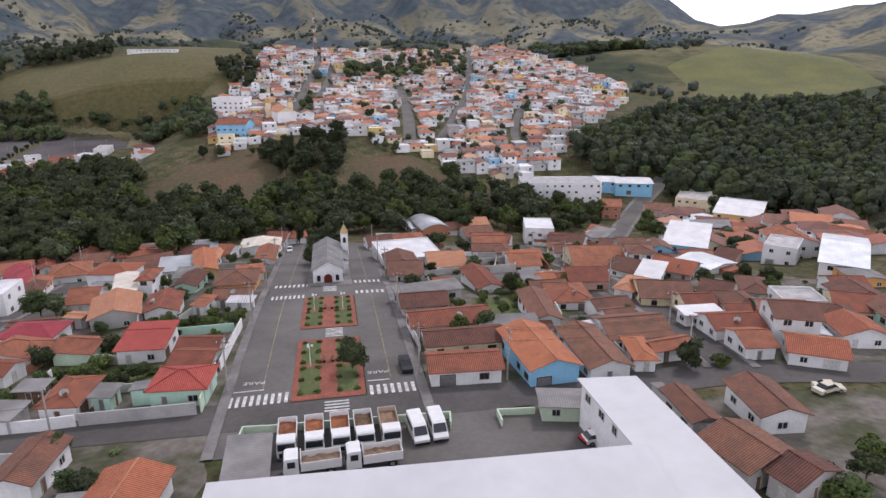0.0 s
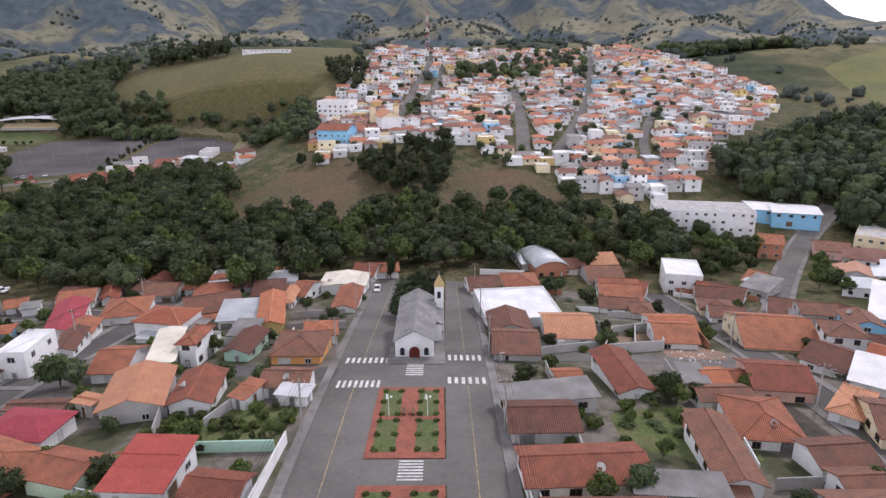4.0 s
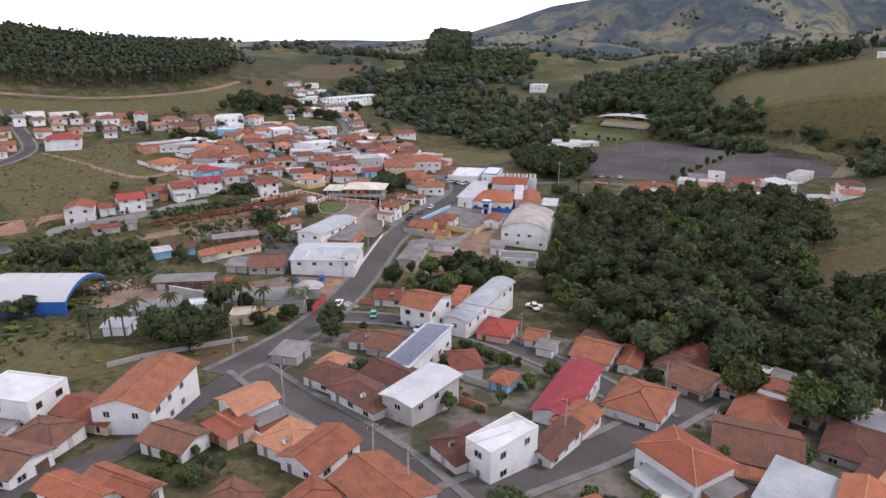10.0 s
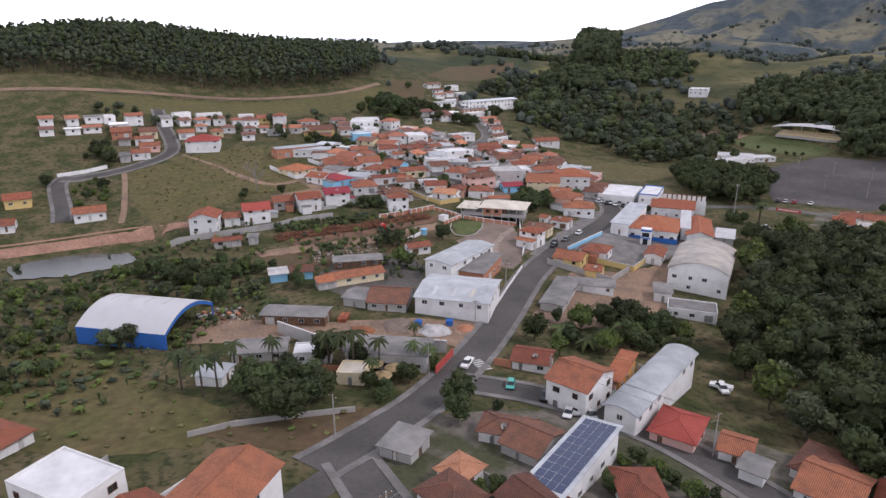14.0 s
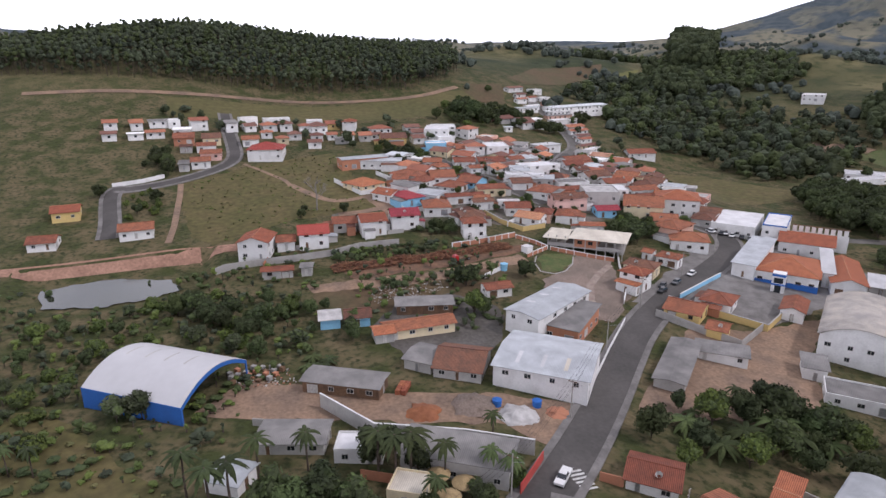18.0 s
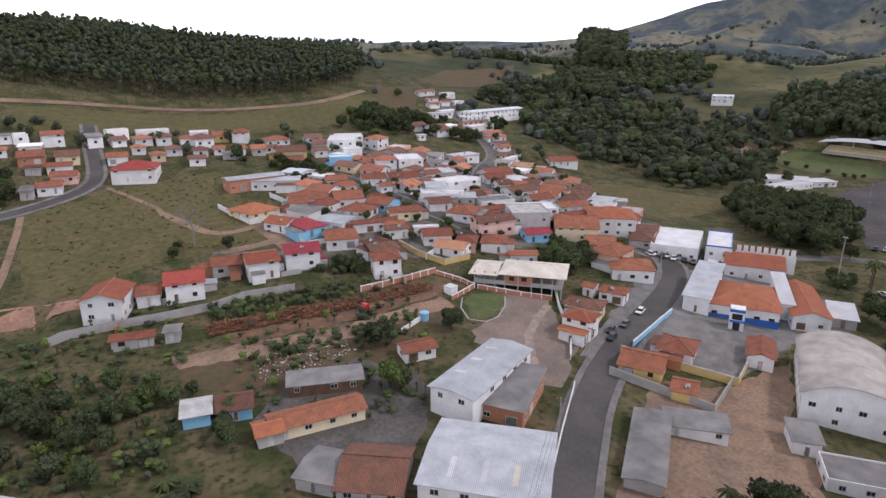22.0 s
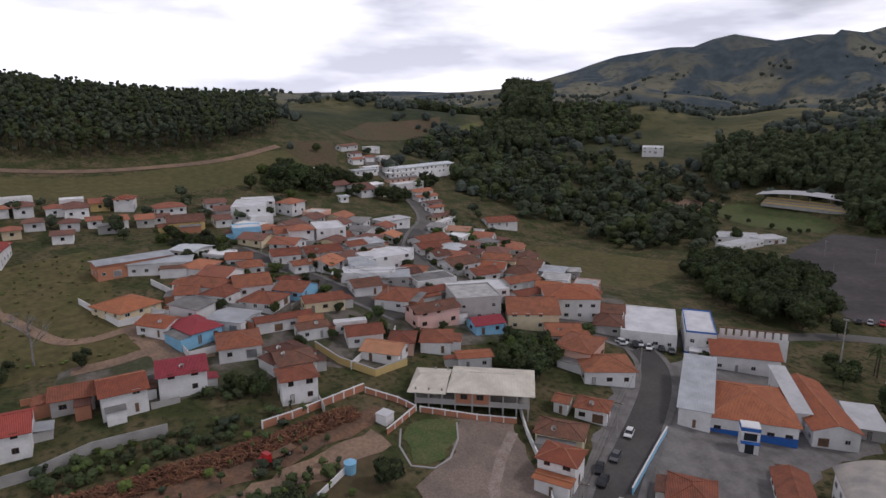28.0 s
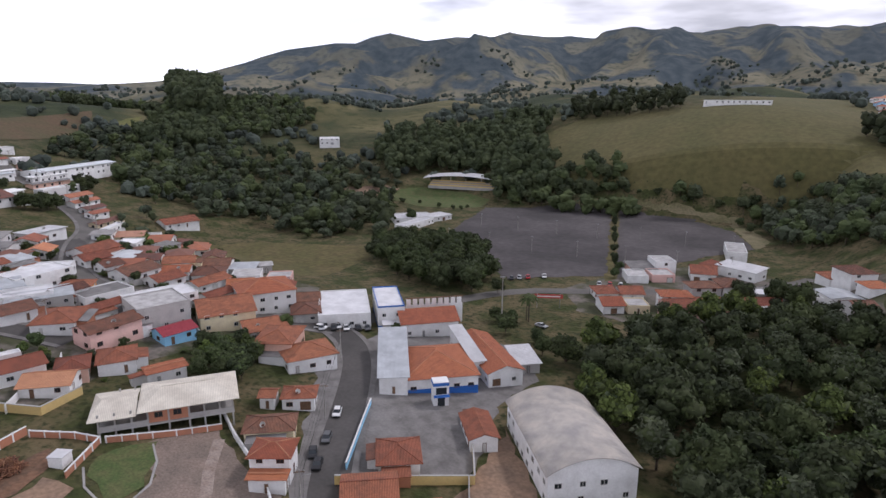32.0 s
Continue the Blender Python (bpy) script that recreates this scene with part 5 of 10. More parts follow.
house(-181.6, 124.9, 53, 5.9, 5.6, 2.6, "g", "white", "metal")
house(-448.4, 269.0, 71, 15.0, 15.8, 5.0, "f", "white", "white_slab")
house(-439.3, 262.0, 65, 14.2, 22.4, 6.0, "f", "white", "white_slab")
house(-396.3, 278.8, 74, 11.8, 16.1, 6.0, "f", "white", "white_slab")
house(-363.0, 287.6, 40, 14.9, 18.0, 3.2, "f", "white", "white_slab")
house(-342.2, 272.9, 60, 16.3, 12.2, 3.2, "g", "grey", "metal")
house(-295.9, 297.9, 52, 15.2, 16.3, 5.0, "g", "cream", "clay")
house(-281.1, 317.5, 38, 8.5, 10.9, 3.2, "h", "grey", "old_clay")
house(-353.0, 210.8, 66, 6.4, 8.2, 3.2, "g", "white", "clay")
house(-322.2, 227.7, 83, 15.5, 4.5, 3.2, "g", "white", "clay")
house(-351.9, 229.6, 78, 10.7, 12.5, 3.2, "g", "white", "clay")
house(-329.5, 243.4, 79, 11.8, 7.0, 3.2, "g", "cream", "clay")
house(-323.1, 266.0, 39, 10.4, 12.9, 3.2, "h", "white", "clay")
house(-306.6, 267.7, 84, 14.2, 7.8, 5.0, "g", "pink", "old_clay")
house(-304.8, 243.2, 71, 9.4, 8.1, 3.2, "g", "white", "clay")
house(-296.3, 250.4, 51, 6.5, 8.4, 3.2, "h", "salmon", "clay")
house(-292.9, 259.3, 51, 8.1, 9.5, 3.2, "h", "white", "clay")
house(-313.7, 232.1, 81, 8.0, 5.2, 3.2, "g", "white", "old_clay")
house(-419.1, 393.8, 73, 17.4, 11.5, 2.8, "g", "white", "clay")
house(-170.8, 437.1, 9, 9.5, 12.0, 3.5, "g", "white", "clay")
house(-159.1, 483.8, 5, 8.6, 21.3, 4.0, "f", "white", "slab")
house(-156.3, 446.9, -28, 16.9, 9.3, 4.0, "s", "white", "white_metal")
house(54.3, 139.6, 2, 6.7, 4.0, 2.6, "g", "white", "clay")
house(54.1, 192.2, -6, 5.1, 6.6, 2.6, "h", "grey", "old_clay")
house(53.8, 211.3, -8, 11.0, 14.0, 2.6, "g", "white", "clay")
house(-226.0, 318.0, 41, 3.1, 22.0, 4.4, "s", "white", "white_metal")
house(-211.3, 324.1, 36, 6.4, 10.9, 2.6, "s", "grey", "white_metal")
house(-24.5, 153.5, -1, 9.2, 10.7, 2.8, "h", "orange", "old_clay")
house(-22.7, 163.7, 10, 6.2, 6.9, 2.8, "h", "white", "bright_clay")
house(-35.9, 155.5, -97, 10.0, 4.8, 2.8, "g", "green", "old_clay")
house(-38.9, 165.0, -2, 4.9, 6.7, 2.5, "s", "grey", "fibre")
house(-49.5, 150.7, -77, 14.9, 4.3, 4.0, "g", "white", "cream_sheet")
house(-44.4, 152.3, -4, 3.1, 8.2, 5.5, "h", "white", "clay")
house(-56.9, 147.2, 2, 5.8, 10.4, 2.8, "g", "white", "clay")
house(-58.8, 172.8, -10, 11.0, 8.7, 4.5, "h", "white", "bright_clay")
house(-45.0, 179.8, 7, 8.0, 10.4, 2.8, "s", "white", "metal")
house(-36.6, 177.4, -78, 19.0, 5.1, 4.2, "g", "yellow", "bright_clay")
house(-37.4, 199.3, -0, 2.6, 12.5, 3.0, "h", "white", "pale_clay")
house(-25.4, 214.4, -92, 10.9, 12.5, 3.5, "g", "white", "cream_sheet")
house(-21.7, 195.2, -91, 15.0, 5.7, 2.6, "g", "white", "clay")
house(-55.4, 190.7, 25, 12.8, 12.5, 3.0, "g", "grey", "old_clay")
house(-61.0, 206.4, 13, 9.1, 11.7, 3.0, "h", "white", "clay")
house(-67.3, 219.1, 9, 10.7, 11.6, 3.0, "h", "white", "clay")
house(-76.5, 210.8, 4, 8.1, 9.9, 3.0, "g", "grey", "old_clay")
house(-76.3, 189.3, 14, 10.0, 12.5, 3.3, "h", "white", "clay")
house(-85.2, 178.3, -70, 19.1, 6.3, 4.0, "g", "white", "wine")
house(-75.0, 162.5, -77, 11.0, 3.8, 2.8, "g", "white", "old_clay")
house(-78.3, 172.4, -78, 7.7, 5.6, 2.8, "g", "white", "clay")
house(-76.8, 151.9, 1, 5.2, 10.3, 5.8, "f", "white", "white_slab")
house(-82.0, 149.3, -6, 6.9, 8.6, 2.8, "h", "white", "old_clay")
house(-57.0, 121.0, -7, 9.5, 7.0, 3.0, "h", "white", "wine")
house(-55.1, 112.0, -22, 9.8, 6.4, 2.8, "h", "white", "clay")
house(-44.4, 109.1, -16, 7.3, 5.9, 2.8, "g", "mint", "clay")
house(-33.3, 108.0, -3, 7.3, 9.3, 2.9, "s", "white", "red_tile")
house(-23.6, 103.9, -9, 6.5, 4.4, 2.7, "g", "white", "clay")
house(-23.3, 97.2, -12, 6.1, 5.7, 2.7, "g", "grey", "clay")
house(-23.3, 88.5, -4, 7.6, 6.6, 3.2, "h", "green", "red_tile")
house(-34.0, 88.2, -10, 2.5, 2.9, 2.4, "s", "green", "fibre")
house(-39.0, 89.1, -6, 5.0, 8.2, 2.9, "h", "white", "clay")
house(-55.5, 100.5, -13, 2.8, 2.7, 2.4, "s", "grey", "fibre")
house(-46.3, 85.7, -11, 3.7, 3.9, 2.4, "s", "grey", "fibre")
house(-46.0, 93.7, -7, 3.5, 2.7, 2.3, "s", "timber", "fibre")
house(-55.0, 103.0, -16, 5.2, 4.8, 2.7, "g", "white", "clay")
house(-22.8, 135.3, -2, 7.3, 6.1, 2.7, "g", "white", "old_clay")
house(-20.6, 130.6, -10, 4.6, 2.8, 2.1, "s", "white", "white_metal")
house(-36.5, 132.1, -85, 10.2, 6.2, 2.8, "g", "white", "clay")
house(-28.1, 130.6, -22, 2.5, 4.8, 2.4, "s", "white", "clay")
house(-45.6, 131.1, -77, 12.1, 8.8, 3.4, "g", "grey", "pale_clay")
house(-52.5, 128.9, -17, 3.2, 2.2, 2.6, "s", "grey", "pale_clay")
house(-60.4, 128.4, 2, 8.3, 2.2, 2.3, "s", "timber", "old_clay")
house(-20.7, 230.7, -12, 6.7, 11.8, 3.0, "g", "white", "clay")
house(-14.7, 234.6, 6, 6.7, 8.6, 3.0, "h", "white", "clay")
house(-34.8, 205.4, -16, 4.3, 11.2, 3.0, "g", "white", "clay")
house(-45.0, 221.0, 8, 7.9, 7.6, 3.0, "s", "white", "white_metal")
house(-45.7, 208.0, 11, 8.2, 12.1, 3.0, "h", "grey", "old_clay")
house(37.7, 248.3, -79, 17.7, 10.9, 4.0, "b", "brick", "metal")
house(-358.4, 216.6, 37, 15.4, 9.0, 3.0, "h", "white", "clay")
house(-349.7, 241.1, 31, 6.1, 4.4, 3.0, "h", "white", "clay")
house(-317.9, 233.9, 69, 6.2, 5.8, 3.0, "g", "white", "clay")
house(-311.2, 242.7, 70, 9.1, 2.8, 3.0, "f", "white", "white_slab")
house(-302.7, 221.3, 10, 10.6, 7.9, 3.5, "h", "white", "old_clay")
house(-466.6, 216.0, 70, 7.7, 9.1, 5.0, "h", "white", "bright_clay")
house(-428.4, 230.8, 80, 13.8, 12.4, 4.0, "g", "yellow", "old_clay")
house(-410.6, 249.6, 75, 11.0, 8.8, 4.0, "f", "blue", "white_slab")
house(-425.9, 261.3, 82, 9.4, 8.7, 4.0, "f", "white", "white_slab")
house(-404.0, 264.0, 77, 10.6, 10.8, 3.0, "g", "white", "clay")
house(-391.3, 282.5, 93, 6.7, 7.5, 3.0, "g", "white", "clay")
house(-377.2, 235.0, 67, 8.5, 7.9, 3.0, "g", "white", "clay")
house(-367.8, 235.5, 78, 7.6, 8.0, 3.0, "h", "white", "clay")
house(-375.3, 250.9, 77, 9.9, 8.9, 3.0, "g", "white", "clay")
house(-362.3, 251.6, 88, 7.4, 5.3, 3.0, "g", "white", "clay")
house(-374.6, 265.0, 81, 13.3, 9.6, 3.0, "g", "white", "clay")
house(-378.5, 281.1, 93, 7.8, 6.8, 3.0, "g", "white", "clay")
house(-379.6, 287.2, 91, 12.2, 8.5, 3.0, "s", "white", "metal")
house(-356.4, 281.5, 86, 17.9, 11.0, 5.0, "f", "white", "white_slab")
house(-352.4, 269.8, 66, 8.4, 8.9, 4.0, "s", "white", "metal")
house(-345.1, 268.4, 58, 18.2, 9.0, 3.5, "f", "white", "white_slab")
house(-336.1, 261.6, 78, 9.1, 8.7, 3.0, "g", "white", "old_clay")
house(-332.6, 285.9, 79, 14.6, 10.1, 3.5, "f", "white", "fibre")
house(-340.1, 279.8, 84, 9.7, 6.7, 3.5, "g", "white", "old_clay")
house(-323.1, 278.3, 85, 11.6, 5.4, 3.0, "g", "white", "clay")
house(-314.6, 291.2, 67, 19.0, 11.6, 5.5, "f", "white", "white_slab")
house(-323.0, 318.5, 84, 13.4, 7.4, 3.0, "g", "white", "clay")
house(-310.5, 309.6, 83, 10.0, 6.1, 3.0, "g", "white", "clay")
house(-296.0, 279.3, 75, 9.0, 7.1, 3.0, "g", "blue", "wine")
house(-279.6, 261.6, 63, 8.6, 3.9, 3.0, "s", "white", "bright_clay")
house(-281.9, 297.1, 52, 9.8, 10.5, 3.0, "g", "white", "clay")
house(-380.2, 318.8, 96, 15.3, 10.8, 3.0, "g", "white", "clay")
house(-347.3, 309.5, 89, 13.3, 10.2, 3.0, "g", "white", "old_clay")
house(-334.3, 310.4, 82, 10.1, 8.8, 3.0, "g", "white", "clay")
house(-173.0, 161.3, 53, 18.5, 7.2, 4.0, "s", "grey", "fibre")
house(131.1, 277.8, -21, 8.4, 12.5, 6.0, "g", "brick", "clay")
house(154.7, 276.4, -22, 11.6, 12.5, 3.5, "g", "pink", "old_clay")
house(180.4, 278.1, -59, 18.1, 12.5, 6.0, "f", "cream", "slab")
house(94.7, 198.5, -25, 7.3, 12.5, 3.0, "g", "white", "old_clay")
house(105.9, 185.1, -56, 10.3, 12.5, 3.2, "g", "mint", "old_clay")
house(87.3, 215.8, -33, 9.3, 12.5, 3.0, "g", "white", "old_clay")
house(103.6, 227.7, -46, 7.5, 12.5, 3.0, "s", "grey", "fibre")
house(143.4, 171.9, -102, 16.0, 12.5, 6.0, "g", "white", "clay")
house(107.4, 237.6, -46, 5.6, 12.5, 3.0, "g", "white", "clay")
house(51.3, 97.0, 0, 11.2, 9.7, 2.8, "g", "white", "old_clay")
house(47.8, 86.7, -10, 3.1, 7.8, 2.7, "h", "white", "bright_clay")
house(53.9, 87.9, 9, 7.7, 3.4, 2.7, "g", "white", "clay")
house(71.5, 97.2, -5, 9.2, 7.4, 2.8, "g", "white", "clay")
house(69.1, 88.2, -6, 5.0, 7.3, 2.8, "g", "white", "clay")
house(72.6, 110.7, -7, 5.9, 8.4, 2.8, "g", "cream", "clay")
house(71.1, 121.5, -16, 10.7, 11.0, 2.8, "g", "cream", "old_clay")
house(83.5, 119.9, -40, 6.2, 11.0, 2.8, "g", "white", "old_clay")
house(81.9, 109.5, -7, 6.3, 10.7, 2.8, "h", "grey", "old_clay")
house(94.4, 122.4, -26, 6.0, 11.0, 2.8, "h", "white", "old_clay")
house(69.4, 103.8, -2, 7.5, 3.6, 2.6, "s", "white", "white_metal")
house(77.7, 104.7, -11, 4.3, 4.5, 2.7, "g", "white", "clay")
house(54.0, 111.9, 5, 7.5, 5.8, 2.7, "g", "white", "old_clay")
house(52.7, 104.9, 3, 5.3, 4.6, 2.7, "g", "white", "old_clay")
house(44.5, 98.0, 9, 4.6, 2.9, 2.6, "s", "white", "white_metal")
house(67.3, 128.8, -44, 4.1, 10.2, 2.7, "h", "white", "pale_clay")
house(90.6, 149.4, -44, 10.8, 11.0, 2.8, "g", "grey", "bright_clay")
house(80.0, 142.8, -38, 5.6, 11.0, 2.6, "s", "white", "white_metal")
house(78.8, 152.1, -52, 7.5, 11.0, 2.8, "g", "white", "old_clay")
house(102.9, 154.3, -70, 11.1, 11.0, 3.0, "g", "white", "metal")
house(117.7, 165.5, -47, 5.6, 11.0, 2.8, "g", "salmon", "old_clay")
house(49.0, 121.8, -7, 8.3, 11.0, 2.7, "h", "white", "clay")
house(30.4, 103.6, -5, 10.1, 3.5, 2.5, "s", "grey", "fibre")
house(84.1, 221.0, -25, 6.7, 11.0, 2.8, "g", "white", "clay")
house(62.0, 217.7, -25, 3.4, 11.0, 3.0, "g", "white", "clay")
house(-181.6, 257.8, 44, 5.0, 7.0, 3.0, "s", "white", "fibre")
house(-129.4, 116.8, -46, 16.2, 10.3, 6.0, "g", "white", "clay")
house(-115.1, 129.0, 95, 7.4, 7.0, 4.3, "g", "white", "pale_clay")
house(-119.6, 147.4, 14, 7.6, 6.4, 2.8, "h", "white", "old_clay")
house(-107.3, 147.8, 6, 12.2, 6.8, 2.8, "h", "white", "old_clay")
house(-125.1, 152.1, 20, 4.9, 5.3, 2.8, "h", "white", "pale_clay")
house(-112.7, 157.6, 10, 9.1, 7.3, 2.8, "g", "white", "old_clay")
house(-133.7, 166.9, 44, 9.2, 5.9, 2.8, "h", "white", "old_clay")
house(-109.6, 174.4, 60, 6.2, 8.2, 3.0, "h", "white", "clay")
house(-416.6, 354.9, 118, 16.8, 3.5, 2.6, "f", "white", "white_slab")
house(-412.7, 320.0, 98, 15.7, 8.9, 4.0, "h", "white", "white_metal")
house(-369.7, 310.3, 80, 9.3, 8.9, 3.0, "g", "white", "clay")
house(-381.4, 328.2, 90, 9.1, 6.6, 3.0, "s", "white", "metal")
house(-358.3, 308.1, 84, 6.8, 7.7, 3.0, "g", "white", "old_clay")
house(-373.4, 346.3, 98, 8.4, 6.9, 2.8, "s", "grey", "fibre")
house(-386.5, 202.3, 96, 23.3, 7.9, 4.5, "g", "brick", "metal")
house(-381.5, 210.1, 68, 19.2, 6.7, 3.6, "s", "white", "metal")
house(-353.7, 193.9, 24, 13.2, 12.8, 2.5, "h", "cream", "bright_clay")
house(-329.4, 205.6, 14, 13.1, 8.7, 3.2, "h", "blue", "wine")
house(-336.2, 492.9, 38, 22.8, 16.7, 3.0, "f", "white", "white_metal")
house(-326.1, 478.1, 85, 29.9, 7.7, 3.0, "f", "white", "white_metal")
house(-324.9, 502.8, 67, 16.7, 10.6, 3.0, "h", "white", "white_metal")
house(-446.6, 123.0, 88, 9.8, 11.2, 3.2, "g", "brick", "clay")
house(-432.5, 123.5, 83, 5.6, 4.4, 2.8, "s", "grey", "old_clay")
house(-432.6, 133.1, 85, 9.0, 6.4, 3.0, "g", "white", "clay")
house(-445.5, 136.4, 88, 8.9, 11.2, 3.0, "g", "cream", "old_clay")
house(-420.4, 134.7, 81, 9.4, 7.7, 3.0, "g", "pink", "clay")
house(-409.8, 129.3, 87, 8.4, 8.3, 3.0, "g", "white", "clay")
house(-407.6, 121.9, 84, 4.5, 7.5, 2.8, "s", "grey", "fibre")
house(-439.7, 155.5, 88, 8.1, 8.6, 3.2, "g", "white", "clay")
house(-415.7, 160.9, 75, 16.7, 15.4, 5.0, "h", "white", "red_tile")
ROAD_HOUSES = [
    (-469.5, 99.7, 98, 5.8, 8.7, 3.2, "g", "white", "clay"),
    (-472.6, 110.5, 96, 9.1, 6.9, 3.2, "g", "white", "fibre"),
    (-472.6, 118.5, 95, 6.2, 7.3, 3.4, "f", "white", "white_slab"),
    (-468.6, 131.1, 98, 8.7, 7.9, 5.0, "g", "white", "clay"),
    (-468.8, 147.0, 101, 6.4, 14.3, 4.0, "g", "white", "fibre"),
    (-475.9, 158.2, 103, 10.0, 5.2, 4.5, "f", "white", "white_slab"),
    (-466.2, 157.7, 102, 6.2, 7.1, 3.0, "g", "white", "old_clay"),
    (-481.1, 174.9, 91, 15.5, 6.0, 3.0, "f", "white", "slab"),
    (-453.9, 99.8, 93, 7.2, 4.9, 3.0, "g", "white", "white_slab"),
    (-455.9, 109.2, 92, 8.8, 5.2, 3.0, "g", "white", "clay"),
    (-458.9, 122.5, 84, 8.4, 6.3, 3.0, "s", "white", "white_slab"),
    (-469.7, 87.3, 96, 6.5, 7.6, 3.2, "g", "white", "clay"),
    (-453.9, 87.6, 93, 6.6, 6.0, 3.2, "g", "white", "old_clay"),
    (-515.2, 406.5, 102, 57.0, 12.3, 6.0, "g", "white", "metal"),
    (-507.1, 386.5, 101, 22.9, 4.4, 3.0, "s", "white", "white_slab"),
    (-495.9, 379.5, 99, 23.1, 5.3, 3.0, "g", "salmon", "fibre"),
    (-483.9, 376.1, 101, 23.3, 6.1, 3.5, "f", "white", "white_slab"),
    (-471.1, 376.9, 98, 14.2, 7.5, 3.0, "g", "white", "clay"),
    (-461.2, 373.8, 97, 15.1, 5.4, 3.0, "g", "white", "clay"),
    (-449.5, 369.8, 97, 11.3, 5.3, 2.8, "g", "white", "old_clay"),
    (-440.5, 365.3, 97, 9.7, 5.3, 2.8, "g", "white", "clay"),
    (-426.4, 359.7, 105, 18.4, 4.6, 2.8, "g", "cream", "old_clay"),
    (-507.1, 359.7, 100, 18.2, 4.0, 3.0, "s", "white", "metal"),
    (-514.2, 367.6, 103, 12.4, 4.0, 3.0, "g", "white", "white_slab"),
    (-473.3, 337.0, 102, 10.8, 16.0, 3.0, "g", "white", "old_clay"),
    (-480.7, 348.6, 114, 13.4, 8.4, 3.0, "g", "white", "white_slab"),
    (-470.8, 349.8, 93, 7.0, 7.3, 2.8, "f", "white", "white_slab"),
    (-480.0, 326.0, 105, 10.9, 9.6, 2.8, "g", "grey", "old_clay"),
    (-483.1, 318.0, 95, 8.0, 5.7, 2.8, "g", "salmon", "clay"),
    (-458.2, 318.9, 88, 4.6, 3.5, 2.8, "s", "white", "metal"),
    (-505.4, 325.4, 91, 10.7, 3.9, 3.0, "s", "white", "white_slab"),
    (-555.7, 373.6, 115, 18.7, 5.3, 3.0, "g", "white", "old_clay"),
    (-557.8, 394.3, 94, 10.7, 6.7, 3.0, "f", "white", "white_slab"),
    (-540.0, 371.1, 108, 10.1, 4.1, 3.0, "g", "white", "old_clay"),
    (-527.6, 365.1, 106, 9.4, 4.9, 3.0, "g", "white", "clay"),
    (-538.0, 391.4, 103, 9.8, 5.6, 3.0, "f", "white", "white_slab"),
    (-527.5, 390.3, 109, 14.9, 4.0, 3.0, "g", "salmon", "old_clay"),
    (-534.9, 378.6, 102, 7.2, 4.4, 3.0, "g", "white", "clay"),
    (-468.1, 178.2, 88, 6.9, 10.9, 4.0, "h", "white", "old_clay"),
    (-464.6, 188.7, 88, 6.3, 7.1, 3.5, "h", "white", "clay"),
    (-462.8, 196.1, 88, 8.7, 13.9, 4.0, "h", "white", "old_clay"),
    (-473.6, 196.3, 83, 9.2, 5.7, 4.0, "f", "white", "white_slab"),
    (-470.1, 206.1, 86, 7.4, 8.7, 3.2, "g", "yellow", "clay"),
    (-455.5, 231.4, 88, 12.2, 9.1, 3.2, "h", "white", "clay"),
    (-456.9, 251.5, 86, 8.5, 7.9, 3.2, "g", "white", "old_clay"),
    (-447.7, 180.1, 86, 7.0, 7.0, 3.2, "h", "white", "old_clay"),
    (-443.4, 191.5, 81, 6.5, 7.2, 3.2, "h", "white", "old_clay"),
    (-444.3, 200.1, 85, 4.9, 5.9, 3.0, "g", "white", "clay"),
    (-441.6, 208.7, 92, 5.2, 7.8, 3.2, "g", "white", "clay"),
    (-439.8, 217.9, 82, 6.3, 8.1, 3.2, "g", "grey", "clay"),
    (-441.2, 223.8, 76, 7.1, 5.4, 3.0, "g", "white", "old_clay"),
    (-428.5, 187.4, 80, 6.8, 6.5, 3.2, "g", "white", "old_clay"),
    (-439.8, 172.1, 91, 5.9, 6.5, 3.2, "h", "cream", "clay"),
    (-467.7, 168.7, 97, 7.9, 8.6, 3.2, "h", "white", "clay"),
    (-452.4, 165.5, 84, 5.9, 6.3, 3.2, "h", "white", "clay"),
    (-433.7, 203.5, 83, 7.7, 3.5, 3.0, "s", "grey", "fibre"),
    (-443.9, 250.8, 81, 6.6, 8.8, 3.2, "g", "white", "old_clay"),
    (-429.8, 245.8, 86, 6.4, 8.3, 3.2, "g", "white", "old_clay"),
]
for row in ROAD_HOUSES:
    TAKEN.append((row[0], row[1], 0.42 * min(row[3], row[4])))
far_houses("far_houses", ROAD_HOUSES, "rows of small tiled houses at the edge of town", 91)
scatter_houses([(57, 228), (92, 204), (112, 175), (107, 162), (76, 160), (62, 182), (40, 190)], 165, 10.3, 3, 2, "houses of the east quarter", (7, 10), 0.1, [30, 36, 12, 3, 2, 8, 3, 1, 3])
scatter_houses([(78, 84), (84, 108), (100, 122), (128, 128), (112, 100), (92, 76)], 165, 11.0, 33, 2, "houses of the east quarter", (7, 10), 0.05, [30, 36, 12, 3, 2, 8, 3, 1, 3])
scatter_houses([(175.1, 304.4), (203.2, 238.1), (200.9, 193.2), (142.7, 134.6), (127.5, 176), (137.7, 250.7)], 150, 12, 4, 1, "", (9, 14), 0.4, None, "eastern quarter of houses and workshops")
scatter_houses([(-95, 231), (-40, 233), (-30, 226), (-32, 200), (-50, 196), (-64, 199), (-90, 216)], 5, 10.5, 5, 2, "houses of the church quarter", (6, 9), 0.0)
